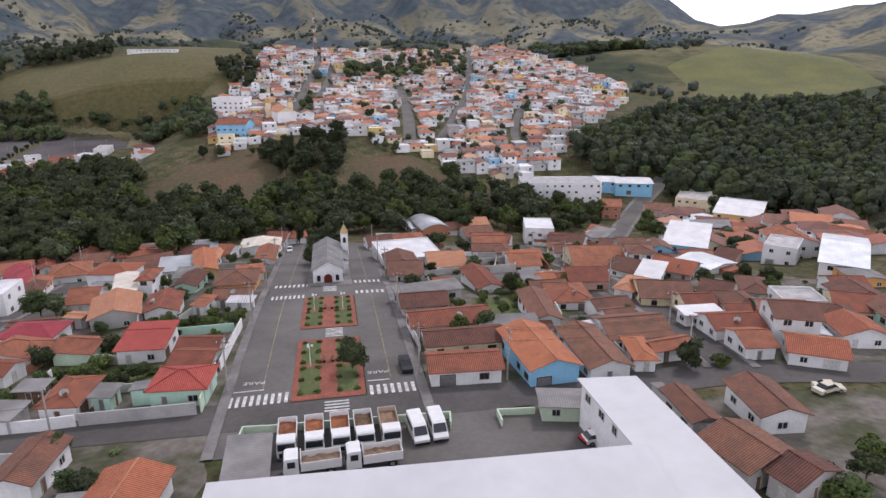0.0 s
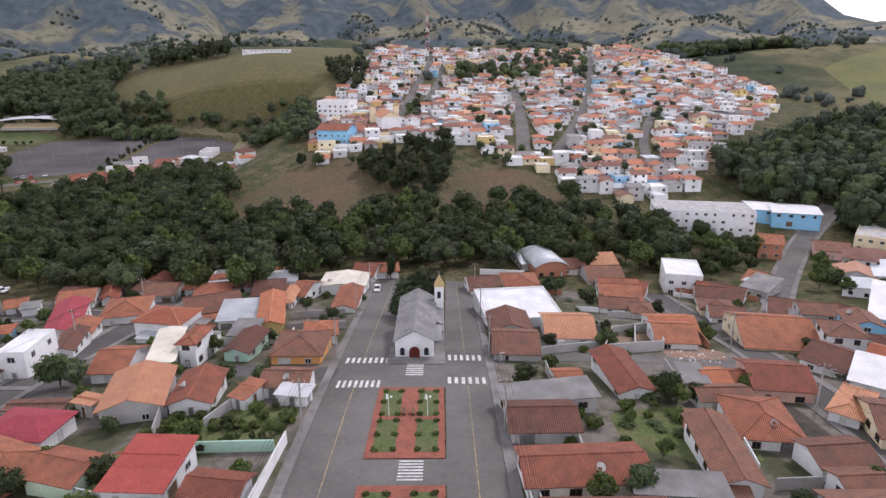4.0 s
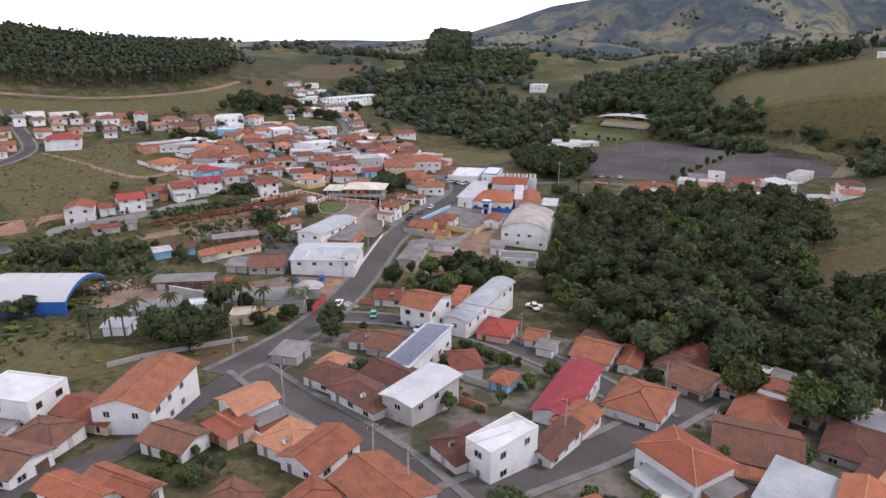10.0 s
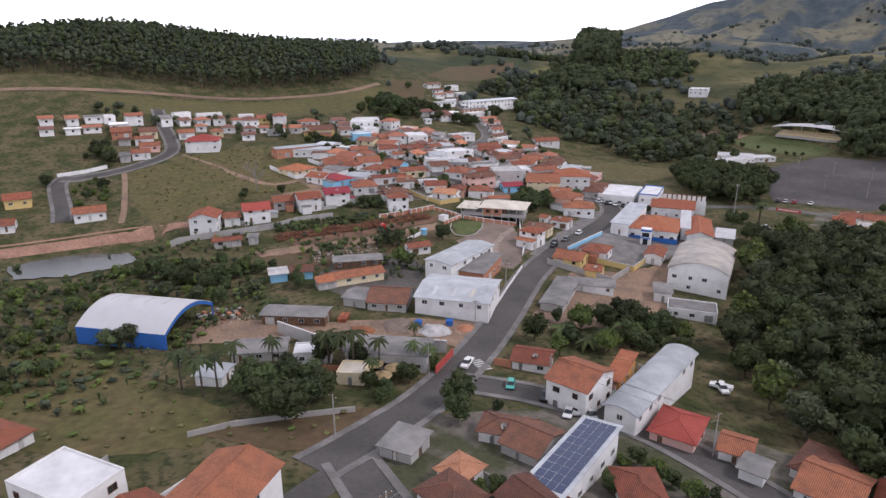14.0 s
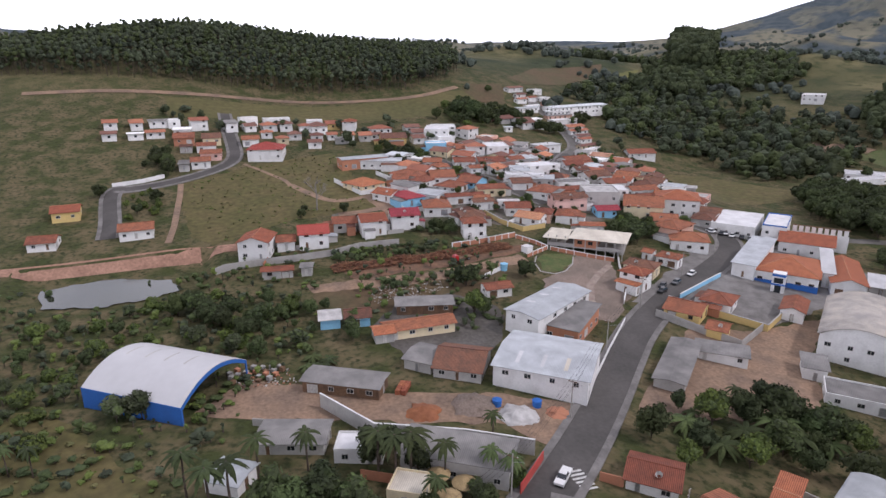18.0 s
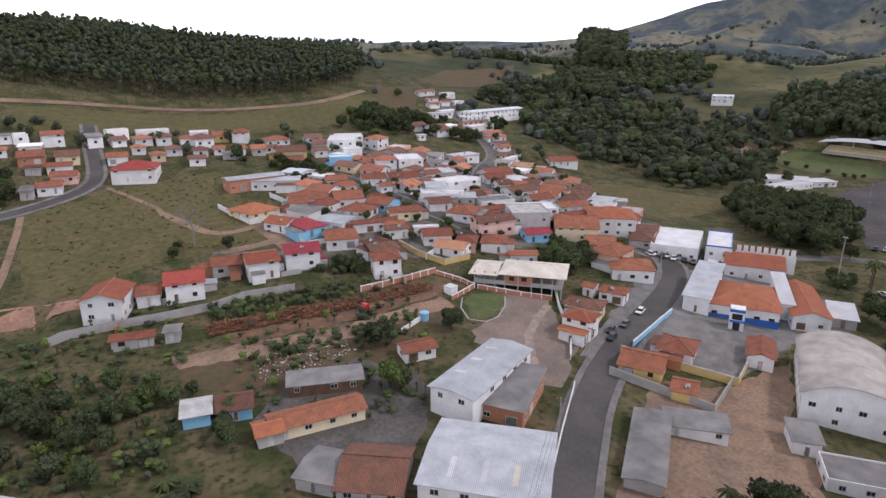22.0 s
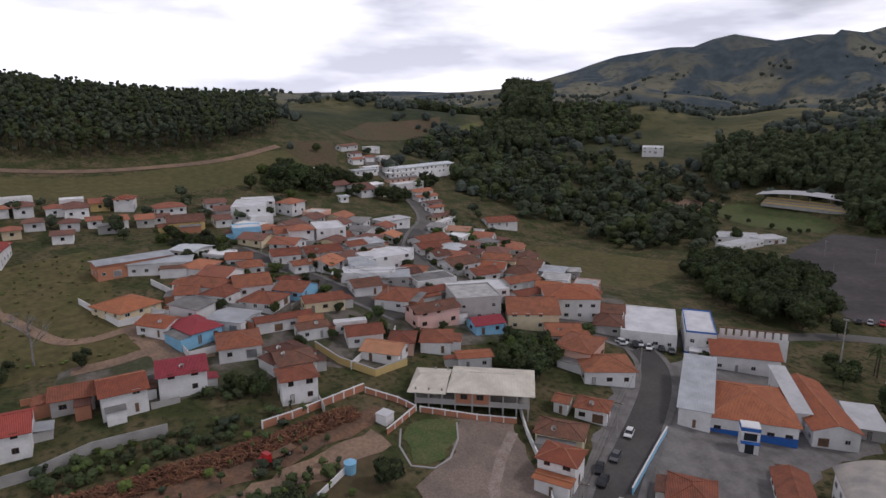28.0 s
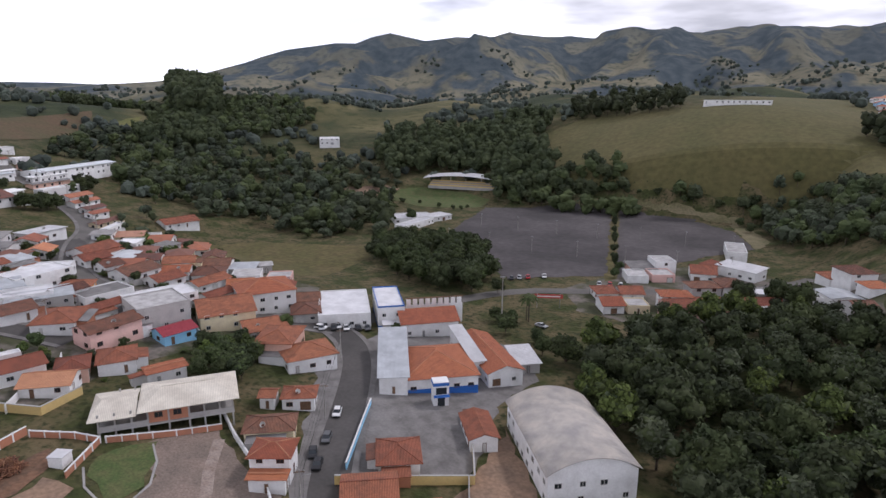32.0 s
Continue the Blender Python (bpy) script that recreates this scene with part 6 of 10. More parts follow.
scatter_houses([(-337.5, 197.7), (-361, 220), (-389.9, 220.4), (-422.8, 249.4), (-463.2, 275.5), (-430.4, 310.3), (-386.2, 314.6), (-405.6, 340.9), (-401.9, 374.2), (-334.4, 351.8), (-298.2, 347.8), (-278.1, 312), (-286.8, 283.7), (-291.5, 258.9), (-291.3, 233.8), (-303.8, 220.3)], 35, 12.5, 6, 2, "houses of the west quarter", (8, 11), 0.02, None, "far side of the west quarter, small tiled houses", lambda x, y: x > -352)
scatter_houses([(-463, 258), (-440, 292), (-402, 300), (-376, 270), (-392, 247), (-425, 254)], 80, 10, 17, 1, "", (7, 10), 0.1, None, "small tiled houses near the crossroads")
scatter_houses([(-218.4, 399), (-202, 429.6), (-170.2, 460.5), (-108.5, 435.4), (-113.9, 397.8), (-143.9, 389.8), (-173.6, 366.2), (-208.1, 374.5)], 25, 11.5, 9, 1, "houses by the event yard", (7, 11), 0.2)
scatter_houses([(-66.7, 381.3), (-88.6, 517.2), (-72.5, 716.4), (-62, 840), (60, 850), (215, 830), (262, 690), (273.5, 577.1), (235.8, 491), (160, 402), (132, 352), (98, 330), (76, 338), (53.5, 366), (9.5, 411.6), (-38.6, 404.1)], 5, 8.3, 10, 1, "", (6.5, 9.5), 0.16, [18, 18, 7, 7, 0, 9, 13, 21, 7], "dense hillside quarter of tiled houses, seen far off")

# ---- trees ----
ICO = bmesh.new()
bmesh.ops.create_icosphere(ICO, subdivisions=2, radius=1)
ICO_V = np.array([v.co[:] for v in ICO.verts])
ICO_F = [[v.index for v in f.verts] for f in ICO.faces]
ICO.free()
LOW = bmesh.new()
bmesh.ops.create_icosphere(LOW, subdivisions=1, radius=1)
LOW_V = np.array([v.co[:] for v in LOW.verts])
LOW_F = [[v.index for v in f.verts] for f in LOW.faces]
LOW.free()


def leaf_cards(rng, centres, normals, size):
    """Small bent leaves, two triangles each, facing roughly outwards."""
    n = len(centres)
    nrm = normals + rng.normal(0, 0.75, (n, 3))
    nrm /= np.linalg.norm(nrm, axis=1, keepdims=True) + 1e-9
    a = np.cross(nrm, rng.normal(0, 1, (n, 3)))
    a /= np.linalg.norm(a, axis=1, keepdims=True) + 1e-9
    b = np.cross(nrm, a)
    s = size * rng.uniform(0.6, 1.35, (n, 1))
    q = np.stack([centres - a * s, centres - b * s * 0.55 + nrm * s * 0.15, centres + a * s, centres + b * s * 0.55 + nrm * s * 0.15], 1)
    return q.reshape(-1, 3), [(4 * i, 4 * i + 1, 4 * i + 2, 4 * i + 3) for i in range(n)]


def crown_mesh(seed, radius, low, high, blobs, leaves, leaf, mats, spread=0.74):
    """A crown of overlapping clumps, each a knobbly core covered in leaves."""
    rng = np.random.default_rng(seed)
    verts, faces, slots = [], [], []
    mid, half = (low + high) / 2, (high - low) / 2
    for i in range(blobs):
        d = rng.normal(0, 1, 3)
        d /= np.linalg.norm(d)
        k = rng.uniform(0.35, 1.0) if i else 0
        c = np.array([d[0] * radius * spread * k, d[1] * radius * spread * k, mid + d[2] * half * spread * k])
        r = np.array([radius, radius, half * 0.9]) * rng.uniform(0.24, 0.46) * (1.4 if not i else 1)
        lump = 1 + 0.22 * rng.normal(0, 1, (len(ICO_V), 1))
        core = c + ICO_V * r * 0.78 * lump
        n0 = len(verts)
        verts += core.tolist()
        faces += [tuple(v + n0 for v in f) for f in ICO_F]
        slots += [0] * len(ICO_F)
        d = rng.normal(0, 1, (leaves // blobs, 3))
        d /= np.linalg.norm(d, axis=1, keepdims=True)
        lv, lf = leaf_cards(rng, c + d * r * rng.uniform(0.78, 1.22, (len(d), 1)), d, leaf)
        n0 = len(verts)
        verts += lv.tolist()
        faces += [tuple(v + n0 for v in f) for f in lf]
        slots += [1] * len(lf)
    return mesh_of("crown", verts, faces, mats, slots)


def trunk_mesh(seed, h, r, limbs, reach):
    rng = random.Random(seed)
    bend = [(0, 0, -0.6), (rng.uniform(-0.1, 0.1), rng.uniform(-0.1, 0.1), h * 0.4), (rng.uniform(-0.25, 0.25), rng.uniform(-0.25, 0.25), h)]
    solids = [tube(bend, r, r * 0.55, 7)]
    for i in range(limbs):
        a, z = 6.283 * i / limbs + rng.uniform(-0.5, 0.5), h * rng.uniform(0.55, 0.95)
        solids.append(tube([(0, 0, z), (math.cos(a) * reach * 0.5, math.sin(a) * reach * 0.5, z + reach * 0.45), (math.cos(a) * reach, math.sin(a) * reach, z + reach * 0.8)], r * 0.5, r * 0.15, 5))
    return mesh_of("trunk", *join(*solids), [M["bark"]])


def frond_mesh(seed, n, length, droop, trunk):
    """A head of feathered fronds."""
    rng = random.Random(seed)
    verts, faces = [], []
    for i in range(n):
        a, up = 6.283 * i / n + rng.uniform(-0.2, 0.2), rng.uniform(0.1, 1.1)
        for side in (-1, 1):
            n0 = len(verts)
            for k in range(6):
                s = k / 5
                r, z = length * s * (1 - 0.12 * s), trunk + up * length * s * 0.55 - droop * length * s * s
                wid = length * 0.12 * math.sin(math.pi * min(0.97, 0.12 + s * 0.85))
                ca, sa = math.cos(a), math.sin(a)
                verts += [(r * ca, r * sa, z), (r * ca - sa * wid * side, r * sa + ca * wid * side, z - wid * 0.45)]
            faces += [(n0 + 2 * k, n0 + 2 * k + 1, n0 + 2 * k + 3, n0 + 2 * k + 2) for k in range(5)]
    return mesh_of("crown", verts, faces, [M["leaf"]])


KINDS = {}
for key, words, cat, crowns, trunks in (
    ("broad", "broad dark green leafy tree", "tree", [(4.2, 1.1, 9.4, 18, 1320, 0.48, "leaf", "dark_leaf"), (4.6, 0.9, 9.0, 20, 1425, 0.48, "dark_leaf", "leaf"), (3.9, 1.2, 9.8, 17, 1320, 0.46, "leaf", "leaf")], (2.6, 0.28, 5, 2.0)),
    ("round", "round dense dark green tree", "tree", [(4.4, 0.7, 8.6, 19, 1500, 0.40, "dark_leaf", "leaf"), (4.2, 0.6, 8.6, 19, 1500, 0.40, "dark_leaf", "dark_leaf")], (1.8, 0.25, 4, 1.5)),
    ("bright", "bright green leafy tree", "tree", [(4.0, 1.8, 9.0, 18, 1320, 0.48, "leaf", "bright_leaf")], (2.4, 0.25, 5, 2.0)),
    ("grey", "pale silvery-leaved open tree", "tree", [(4.0, 1.6, 8.6, 19, 1050, 0.44, "leaf", "grey_leaf")], (2.4, 0.22, 6, 2.2)),
    ("tall", "tall slender dark green tree", "tree", [(2.4, 1.5, 10.2, 19, 1425, 0.37, "dark_leaf", "dark_leaf"), (2.2, 1.2, 10.4, 19, 1425, 0.37, "dark_leaf", "leaf")], (3.0, 0.22, 4, 1.0)),
    ("bush", "low leafy green bush", "bush", [(5.0, 0.2, 8.0, 9, 700, 0.75, "leaf", "bright_leaf")], (1.0, 0.3, 4, 1.5)),
):
    KINDS[key] = (words, cat, [crown_mesh(hash(key) % 97 * 0 + len(KINDS) * 10 + i, *c[:6], [M[c[6]], M[c[7]]]) for i, c in enumerate(crowns)], trunk_mesh(len(KINDS), *trunks))
KINDS["palm"] = ("tall palm with arching fronds", "palm", [frond_mesh(i, 15, 4.0, 0.75, 9.4) for i in (1, 2)], mesh_of("trunk", *tube([(0, 0, -0.6), (0.1, 0, 5), (0.0, 0.1, 9.5)], 0.26, 0.16, 8), [M["bark"]]))
KINDS["palmy"] = ("clump of broad banana leaves", "banana plant", [frond_mesh(i, 16, 6.5, 0.55, 3.0) for i in (3, 4)], mesh_of("trunk", *tube([(0, 0, -0.6), (0, 0, 3.2)], 0.5, 0.35, 7), [M["leaf"]]))


def plant(kind, x, y, h, group=""):
    """One tree of height h on the ground."""
    rng = random.Random(int(x * 53 + y * 29))
    s = h / 10.0
    base = new("palm_tree" if kind == "palm" else "banana_plant" if kind == "palmy" else "bush" if kind == "bush" else "tree")
    base.empty_display_size = 0.4
    base.matrix_basis = pose(x, y, float(height(x, y)), 0, 0, rng.uniform(0, 360)) @ Matrix.Diagonal((s * rng.uniform(0.9, 1.15), s * rng.uniform(0.9, 1.15), s, 1))
    if kind == "dead":
        tagged(base, "tall bare leafless grey tree", "tree", group)
        branch(base)
        return base
    words, cat, crowns, trunk = KINDS[kind]
    tagged(base, words, cat, group)
    put("trunk", trunk, base, Matrix())
    put("crown", rng.choice(crowns), base, Matrix())
    return base


def branch(base):
    """Bare limbs and twigs."""
    rng = random.Random(4)
    solids = [tube([(0, 0, -0.6), (0.1, 0, 3), (0, 0.1, 6.5)], 0.22, 0.12, 7)]

    def grow(p, d, length, r, depth):
        q = p + d * length
        solids.append(tube([tuple(p), tuple((p + q) / 2 + Vector((rng.uniform(-1, 1), rng.uniform(-1, 1), 0.3)) * length * 0.08), tuple(q)], r, r * 0.6, 5, False))
        if depth:
            for _ in range(3):
                grow(q, (d + Vector((rng.uniform(-1, 1), rng.uniform(-1, 1), rng.uniform(-0.1, 0.7))) * 0.75).normalized(), length * 0.68, r * 0.55, depth - 1)

    for i in range(6):
        a = i * 1.05
        grow(Vector((0, 0, 3 + 0.6 * i)), Vector((math.cos(a), math.sin(a), 0.8)).normalized(), 2.0, 0.10, 3)
    part("trunk", *join(*solids), [M["grey_bark"]], base)


M["grey_bark"] = paint("grey_bark", (0.30, 0.28, 0.26), (0.2, 0.19, 0.18), 0.95)


def wood(poly, step, seed, sizes, kinds, group, keep=1.0, gap=1.5, single=lambda x, y: True):
    """Trees of a wood, each one its own where single() holds; the rest in one mass."""
    mass = []
    rng = random.Random(seed)
    xs, ys = [p[0] for p in poly], [p[1] for p in poly]
    y = min(ys)
    while y < max(ys):
        x = min(xs)
        while x < max(xs):
            px, py = x + rng.uniform(-0.45, 0.45) * step, y + rng.uniform(-0.45, 0.45) * step
            if inside(px, py, poly) and clear(px, py, gap) and rng.random() < keep:
                kind, h = rng.choice(kinds), rng.uniform(*sizes)
                if single(px, py):
                    plant(kind, px, py, h, group)
                else:
                    mass.append((kind, px, py, h))
            x += step
        y += step * 0.9
    if mass:
        tree_mass("river_woods", mass, "dense green wood of leafy crowns by the river")


def tree_mass(name, rows, label):
    """Many trees joined into one mesh, each from a crown and a trunk of its kind."""
    tones = ["leaf", "dark_leaf", "bright_leaf", "grey_leaf", "bark"]
    verts, loops, sizes, slots, count = [], [], [], [], 0
    rng = random.Random(3)
    for kind, x, y, h in rows:
        for me in (rng.choice(KINDS[kind][2]), KINDS[kind][3]):
            co = np.empty(len(me.vertices) * 3)
            me.vertices.foreach_get("co", co)
            ix, n, mi = np.empty(len(me.loops), int), np.empty(len(me.polygons), int), np.empty(len(me.polygons), int)
            me.loops.foreach_get("vertex_index", ix)
            me.polygons.foreach_get("loop_total", n)
            me.polygons.foreach_get("material_index", mi)
            m = np.array(pose(x, y, float(height(x, y)), 0, 0, rng.uniform(0, 360)) @ Matrix.Diagonal((h / 10, h / 10, h / 10, 1)))
            verts.append(co.reshape(-1, 3) @ m[:3, :3].T + m[:3, 3])
            loops.append(ix + count)
            sizes.append(n)
            tone = [tones.index(k.name) if k.name in tones else 4 for k in me.materials]
            slots.append(np.array(tone)[mi])
            count += len(co) // 3
    v, ix, n = np.concatenate(verts), np.concatenate(loops), np.concatenate(sizes)
    me = bpy.data.meshes.new(name)
    me.vertices.add(len(v))
    me.vertices.foreach_set("co", v.ravel())
    me.loops.add(len(ix))
    me.loops.foreach_set("vertex_index", ix)
    me.polygons.add(len(n))
    me.polygons.foreach_set("loop_start", np.r_[0, np.cumsum(n)[:-1]])
    me.polygons.foreach_set("loop_total", n)
    for k in tones:
        me.materials.append(M[k])
    me.polygons.foreach_set("material_index", np.concatenate(slots))
    me.update(calc_edges=True)
    return tagged(new(name, me), label, "woodland", kind="stuff")


def thicket(name, polys, step, seed, size, tall, mats, label, cat="woodland", keep=1.0, gap=1.0, clumps=5, spread=(0.45, 0.9), sprays=0):
    """A distant wood as one mass of small knobbly crowns on thin stems."""
    ball, tri = LOW_V, LOW_F
    rng = np.random.default_rng(seed)
    verts, faces, slots, count = [], [], [], 0
    for poly in polys:
        xs, ys = [p[0] for p in poly], [p[1] for p in poly]
        for y in np.arange(min(ys), max(ys), step):
            for x in np.arange(min(xs), max(xs), step):
                px, py = x + rng.uniform(-0.45, 0.45) * step, y + rng.uniform(-0.45, 0.45) * step
                if rng.random() > keep or not inside(px, py, poly) or not clear(px, py, gap):
                    continue
                h, r = rng.uniform(*tall), rng.uniform(*size)
                z = float(height(px, py))
                m = int(rng.integers(0, len(mats) - 1)) if len(mats) > 2 else 0
                tv, tf = tube([(px, py, z - 0.5), (px, py, z + h * 0.75)], 0.18, 0.08, 4, False)
                n0 = count
                verts.append(np.array(tv))
                faces += [tuple(v + n0 for v in f) for f in tf]
                slots += [len(mats) - 1] * len(tf)
                count += len(tv)
                for k in range(clumps):
                    wide = r * rng.uniform(0.5, 0.72) if k else r * 0.8
                    turn, out = rng.uniform(0, 6.283), r * rng.uniform(0.25, 0.6) * (k > 0)
                    c = np.array([px + out * math.cos(turn), py + out * math.sin(turn), z + h * (rng.uniform(*spread) if k else 0.72)])
                    v = c + ball * np.array([wide, wide, min(wide, h * 0.3)]) * rng.uniform(0.8, 1.18, (len(ball), 1))
                    verts.append(v)
                    faces += [(a + count, b + count, d + count) for a, b, d in tri]
                    slots += [m] * len(tri)
                    count += len(v)
                    if sprays:
                        d = rng.normal(0, 1, (sprays, 3))
                        d /= np.linalg.norm(d, axis=1, keepdims=True)
                        lv, lf = leaf_cards(rng, c + d * np.array([wide, wide, min(wide, h * 0.3)]) * rng.uniform(0.9, 1.3, (sprays, 1)), d, wide * 0.34)
                        verts.append(lv)
                        faces += [tuple(q + count for q in f) for f in lf]
                        slots += [m] * len(lf)
                        count += len(lv)
    me = mesh_of(name, np.concatenate(verts).tolist(), faces, [M[k] for k in mats], slots)
    return tagged(new(name, me), label, cat, kind="stuff")



def slope_trees(seed, count, bare):
    """Scattered trees and copses on the far hills, as one mass."""
    rng = np.random.default_rng(seed)
    r = np.sqrt(rng.uniform(520**2, 1900**2, count))
    a = np.radians(rng.uniform(-88, 42, count))
    x, y = -50 + r * np.sin(a), 110 + r * np.cos(a)
    thick = ripple(x, y, 310, 7) + 0.7 * ripple(x, y, 120, 8) + 0.35 * ripple(x, y, 47, 9)
    ok = thick + rng.normal(0, 0.35, count) > 0.62
    taken = np.array(TAKEN)
    verts, faces, slots, n = [], [], [], 0
    zs = height(x, y)
    for px, py, pz in zip(x[ok], y[ok], zs[ok]):
        if any(inside(px, py, p) for p in bare) or ((taken[:, 0] - px) ** 2 + (taken[:, 1] - py) ** 2 < (taken[:, 2] + 3) ** 2).any():
            continue
        big, tone = rng.uniform(2.2, 5.2), int(rng.integers(0, 2))
        for k in range(2):
            wide = big * (1 if not k else 0.7)
            c = np.array([px + rng.normal(0, 0.5) * big * k, py + rng.normal(0, 0.5) * big * k, pz + big * (0.75 + 0.3 * k)])
            verts.append(c + LOW_V * wide * rng.uniform(0.8, 1.15, (len(LOW_V), 1)))
            faces += [(i + n, j + n, q + n) for i, j, q in LOW_F]
            slots += [tone] * len(LOW_F)
            n += len(LOW_V)
    me = mesh_of("far_woods", np.concatenate(verts).tolist(), faces, [M["hazy_hill_leaf"], M["hazy_hill_leaf"]], slots)
    return tagged(new("far_woods", me), "scattered dark trees and copses on the far hills", "woodland", kind="stuff")
# ---- woods ----
wood([(-201.3, 330.3), (-181.4, 371.5), (-157.5, 424.2), (-113.4, 381.9), (-83.8, 298), (-52, 300), (-18, 308), (5, 310), (35, 314), (72, 314), (101.7, 300), (88.3, 251.4), (39.8, 247.5), (-1.3, 243.2), (-25.7, 245.9), (-45, 207), (-70, 205), (-110, 216), (-145.6, 240)], 9.0, 1, (9.5, 16.5), ("broad", "broad", "broad", "round", "bright", "grey"), "trees of the river wood", 0.97, 1.0, lambda x, y: y < 228 and x > -100)
wood([(71, 240), (84, 285), (112, 302), (131, 283), (114, 251)], 8, 61, (7, 12), ("broad", "broad", "bright", "round"), "trees by the east road", 0.9, 1.5, lambda x, y: False)
wood([(119.6, 228), (138, 264), (146, 253), (128, 221)], 7, 62, (5, 9), ("broad", "bright", "bush"), "trees by the east road", 0.8, 1.5, lambda x, y: False)
wood([(149.6, 247), (167, 277), (185.6, 272), (159.4, 232)], 8, 63, (7, 12), ("broad", "round", "broad"), "trees by the east road", 0.9, 1.5, lambda x, y: False)
wood([(128.6, 190), (150, 222), (160, 212), (134, 177)], 7, 64, (5, 9), ("broad", "round", "bush"), "trees by the east road", 0.8, 1.5, lambda x, y: False)
wood([(-40, 371.1), (8, 412.4), (10.5, 346.7), (-3.5, 320), (-29.3, 339.5)], 9, 2, (9, 14), ("broad", "tall", "broad", "round"), "trees of the slope clump", 1.0, 1.0, lambda x, y: False)
thicket("far_woods", [[(138.9, 363.1), (206.8, 414.3), (290.2, 460.3), (428.7, 437.3), (218.4, 212.4), (171.2, 298.4), (154.6, 332.1)]], 6.5, 3, (3.2, 5.2), (11, 19), ("dark_leaf", "far_leaf", "leaf", "far_leaf", "bark"), "dense dark green wood on the hillside", clumps=6, spread=(0.3, 0.95), sprays=16)
thicket("far_woods", [[(-575.1, 480.5), (-581, 590.3), (-477.1, 609.4), (-399.8, 595), (-345.8, 473.4), (-361.8, 427.3), (-413.5, 441), (-461.1, 420.1)], [(-592.3, 444.4), (-638.3, 555.2), (-604.1, 559.6), (-557, 575.4), (-476.2, 548.2), (-434.8, 562.6), (-372.9, 531.2), (-325.6, 448.6), (-345.4, 430.5), (-380.9, 429.4), (-425.8, 474.3), (-421.2, 421.9), (-448.4, 416.1), (-475.4, 407.6), (-537.6, 457.1), (-544.5, 418.7)]], 7.5, 4, (1.8, 6.2), (4, 13), ("dark_leaf", "far_leaf", "leaf", "far_leaf", "bark"), "dense valley wood beyond the houses", keep=0.42, spread=(0.25, 0.95), sprays=14)
thicket("far_woods", [[(-450.5, 638.1), (-460.1, 695.5), (-370.6, 701.2), (-345.1, 735.4), (-313.2, 716.7), (-310.8, 660.4), (-278.5, 602.9), (-268.2, 575.2), (-310.9, 571.7), (-329.8, 609.7), (-383.7, 613.4), (-410.4, 597.1)], [(-606.7, 527.8), (-632.7, 586), (-582.4, 602.7), (-556, 567.6), (-572.8, 509)]], 7.5, 14, (3.5, 5.5), (13, 20), ("dark_leaf", "dark_leaf", "bark"), "tall dark wood behind the sports stand", gap=0.5, clumps=6, spread=(0.3, 0.95), sprays=14)
thicket("far_woods", [[(-311.9, 749.6), (-282.2, 754.1), (-211.8, 719), (-203.7, 686), (-254, 707.9), (-300.3, 724.9)], [(-95, 621.2), (-68.5, 653.4), (-55.1, 579.4), (-83.6, 565.7)]], 8, 15, (3.5, 5.5), (11, 18), ("dark_leaf", "dark_leaf", "bark"), "row of tall dark trees on the hill crest", gap=0.5, spread=(0.25, 0.95), sprays=12)
thicket("far_woods", [[(-156.1, 576.6), (-127.9, 584.2), (-107.3, 574.5), (-99.1, 521.9), (-104.7, 478), (-115.7, 481), (-137, 515.1), (-149.2, 569.2)], [(-161.1, 581.3), (-103.3, 544.6), (-66.3, 431.5), (-90.5, 429.1), (-155.6, 568.9)], [(65, 718.1), (119.1, 764.8), (160, 734.7), (138.4, 648.4), (78.4, 651.1)], [(-272.7, 584.3), (-229, 581.2), (-162.1, 578.3), (-161.7, 575.8), (-228.1, 577.8), (-271.1, 579.3)]], 8, 16, (3, 5.2), (7, 12), ("dark_leaf", "far_leaf", "leaf", "far_leaf", "bark"), "trees at the foot of the hill", gap=0.5, sprays=12)
thicket("plantation", [[(-556, 20), (-545, 90), (-545, 170), (-545, 235), (-548, 285), (-566, 318), (-600, 345), (-680, 365), (-760, 330), (-800, 200), (-780, 40), (-700, -60), (-600, -60)]], 4.4, 5, (1.6, 2.4), (14, 18.5), ("far_leaf", "far_leaf", "leaf", "bark"), "dense eucalyptus plantation with straight pale stems", gap=0.5, clumps=4, spread=(0.25, 0.95), sprays=5)
thicket("far_woods", [[(-900, 842), (-870, 842), (-868, 872), (-902, 872)], [(-666, 625), (-638, 655), (-865, 880), (-905, 835)]], 8.0, 6, (6, 9), (26, 35), ("dark_leaf", "dark_leaf", "bark"), "tall dark clump of trees on the ridge", gap=0.5, clumps=9, spread=(0.2, 0.95), sprays=16)
thicket("far_woods", [[(-497, 112), (-497, 158), (-442, 158), (-446, 116)], [(-478, 165), (-478, 255), (-420, 255), (-420, 200), (-428, 165)], [(-463, 258), (-440, 292), (-376, 270), (-392, 247)], [(-569.5, 386.8), (-518.1, 384.4), (-461.6, 393.7), (-412.7, 383.3), (-386, 346.3), (-428, 357), (-474.9, 369.7), (-514.4, 364.8)], [(175.1, 304.4), (203.2, 238.1), (200.9, 193.2), (142.7, 134.6), (127.5, 176), (137.7, 250.7)], [(-66, 381), (-88, 517), (-72, 716), (60, 850), (215, 830), (262, 690), (235, 491), (100, 358)]], 11, 51, (1.6, 3.4), (3, 7), ("dark_leaf", "far_leaf", "leaf", "far_leaf", "bark"), "trees among the far houses", gap=0.2, keep=0.6, sprays=8)
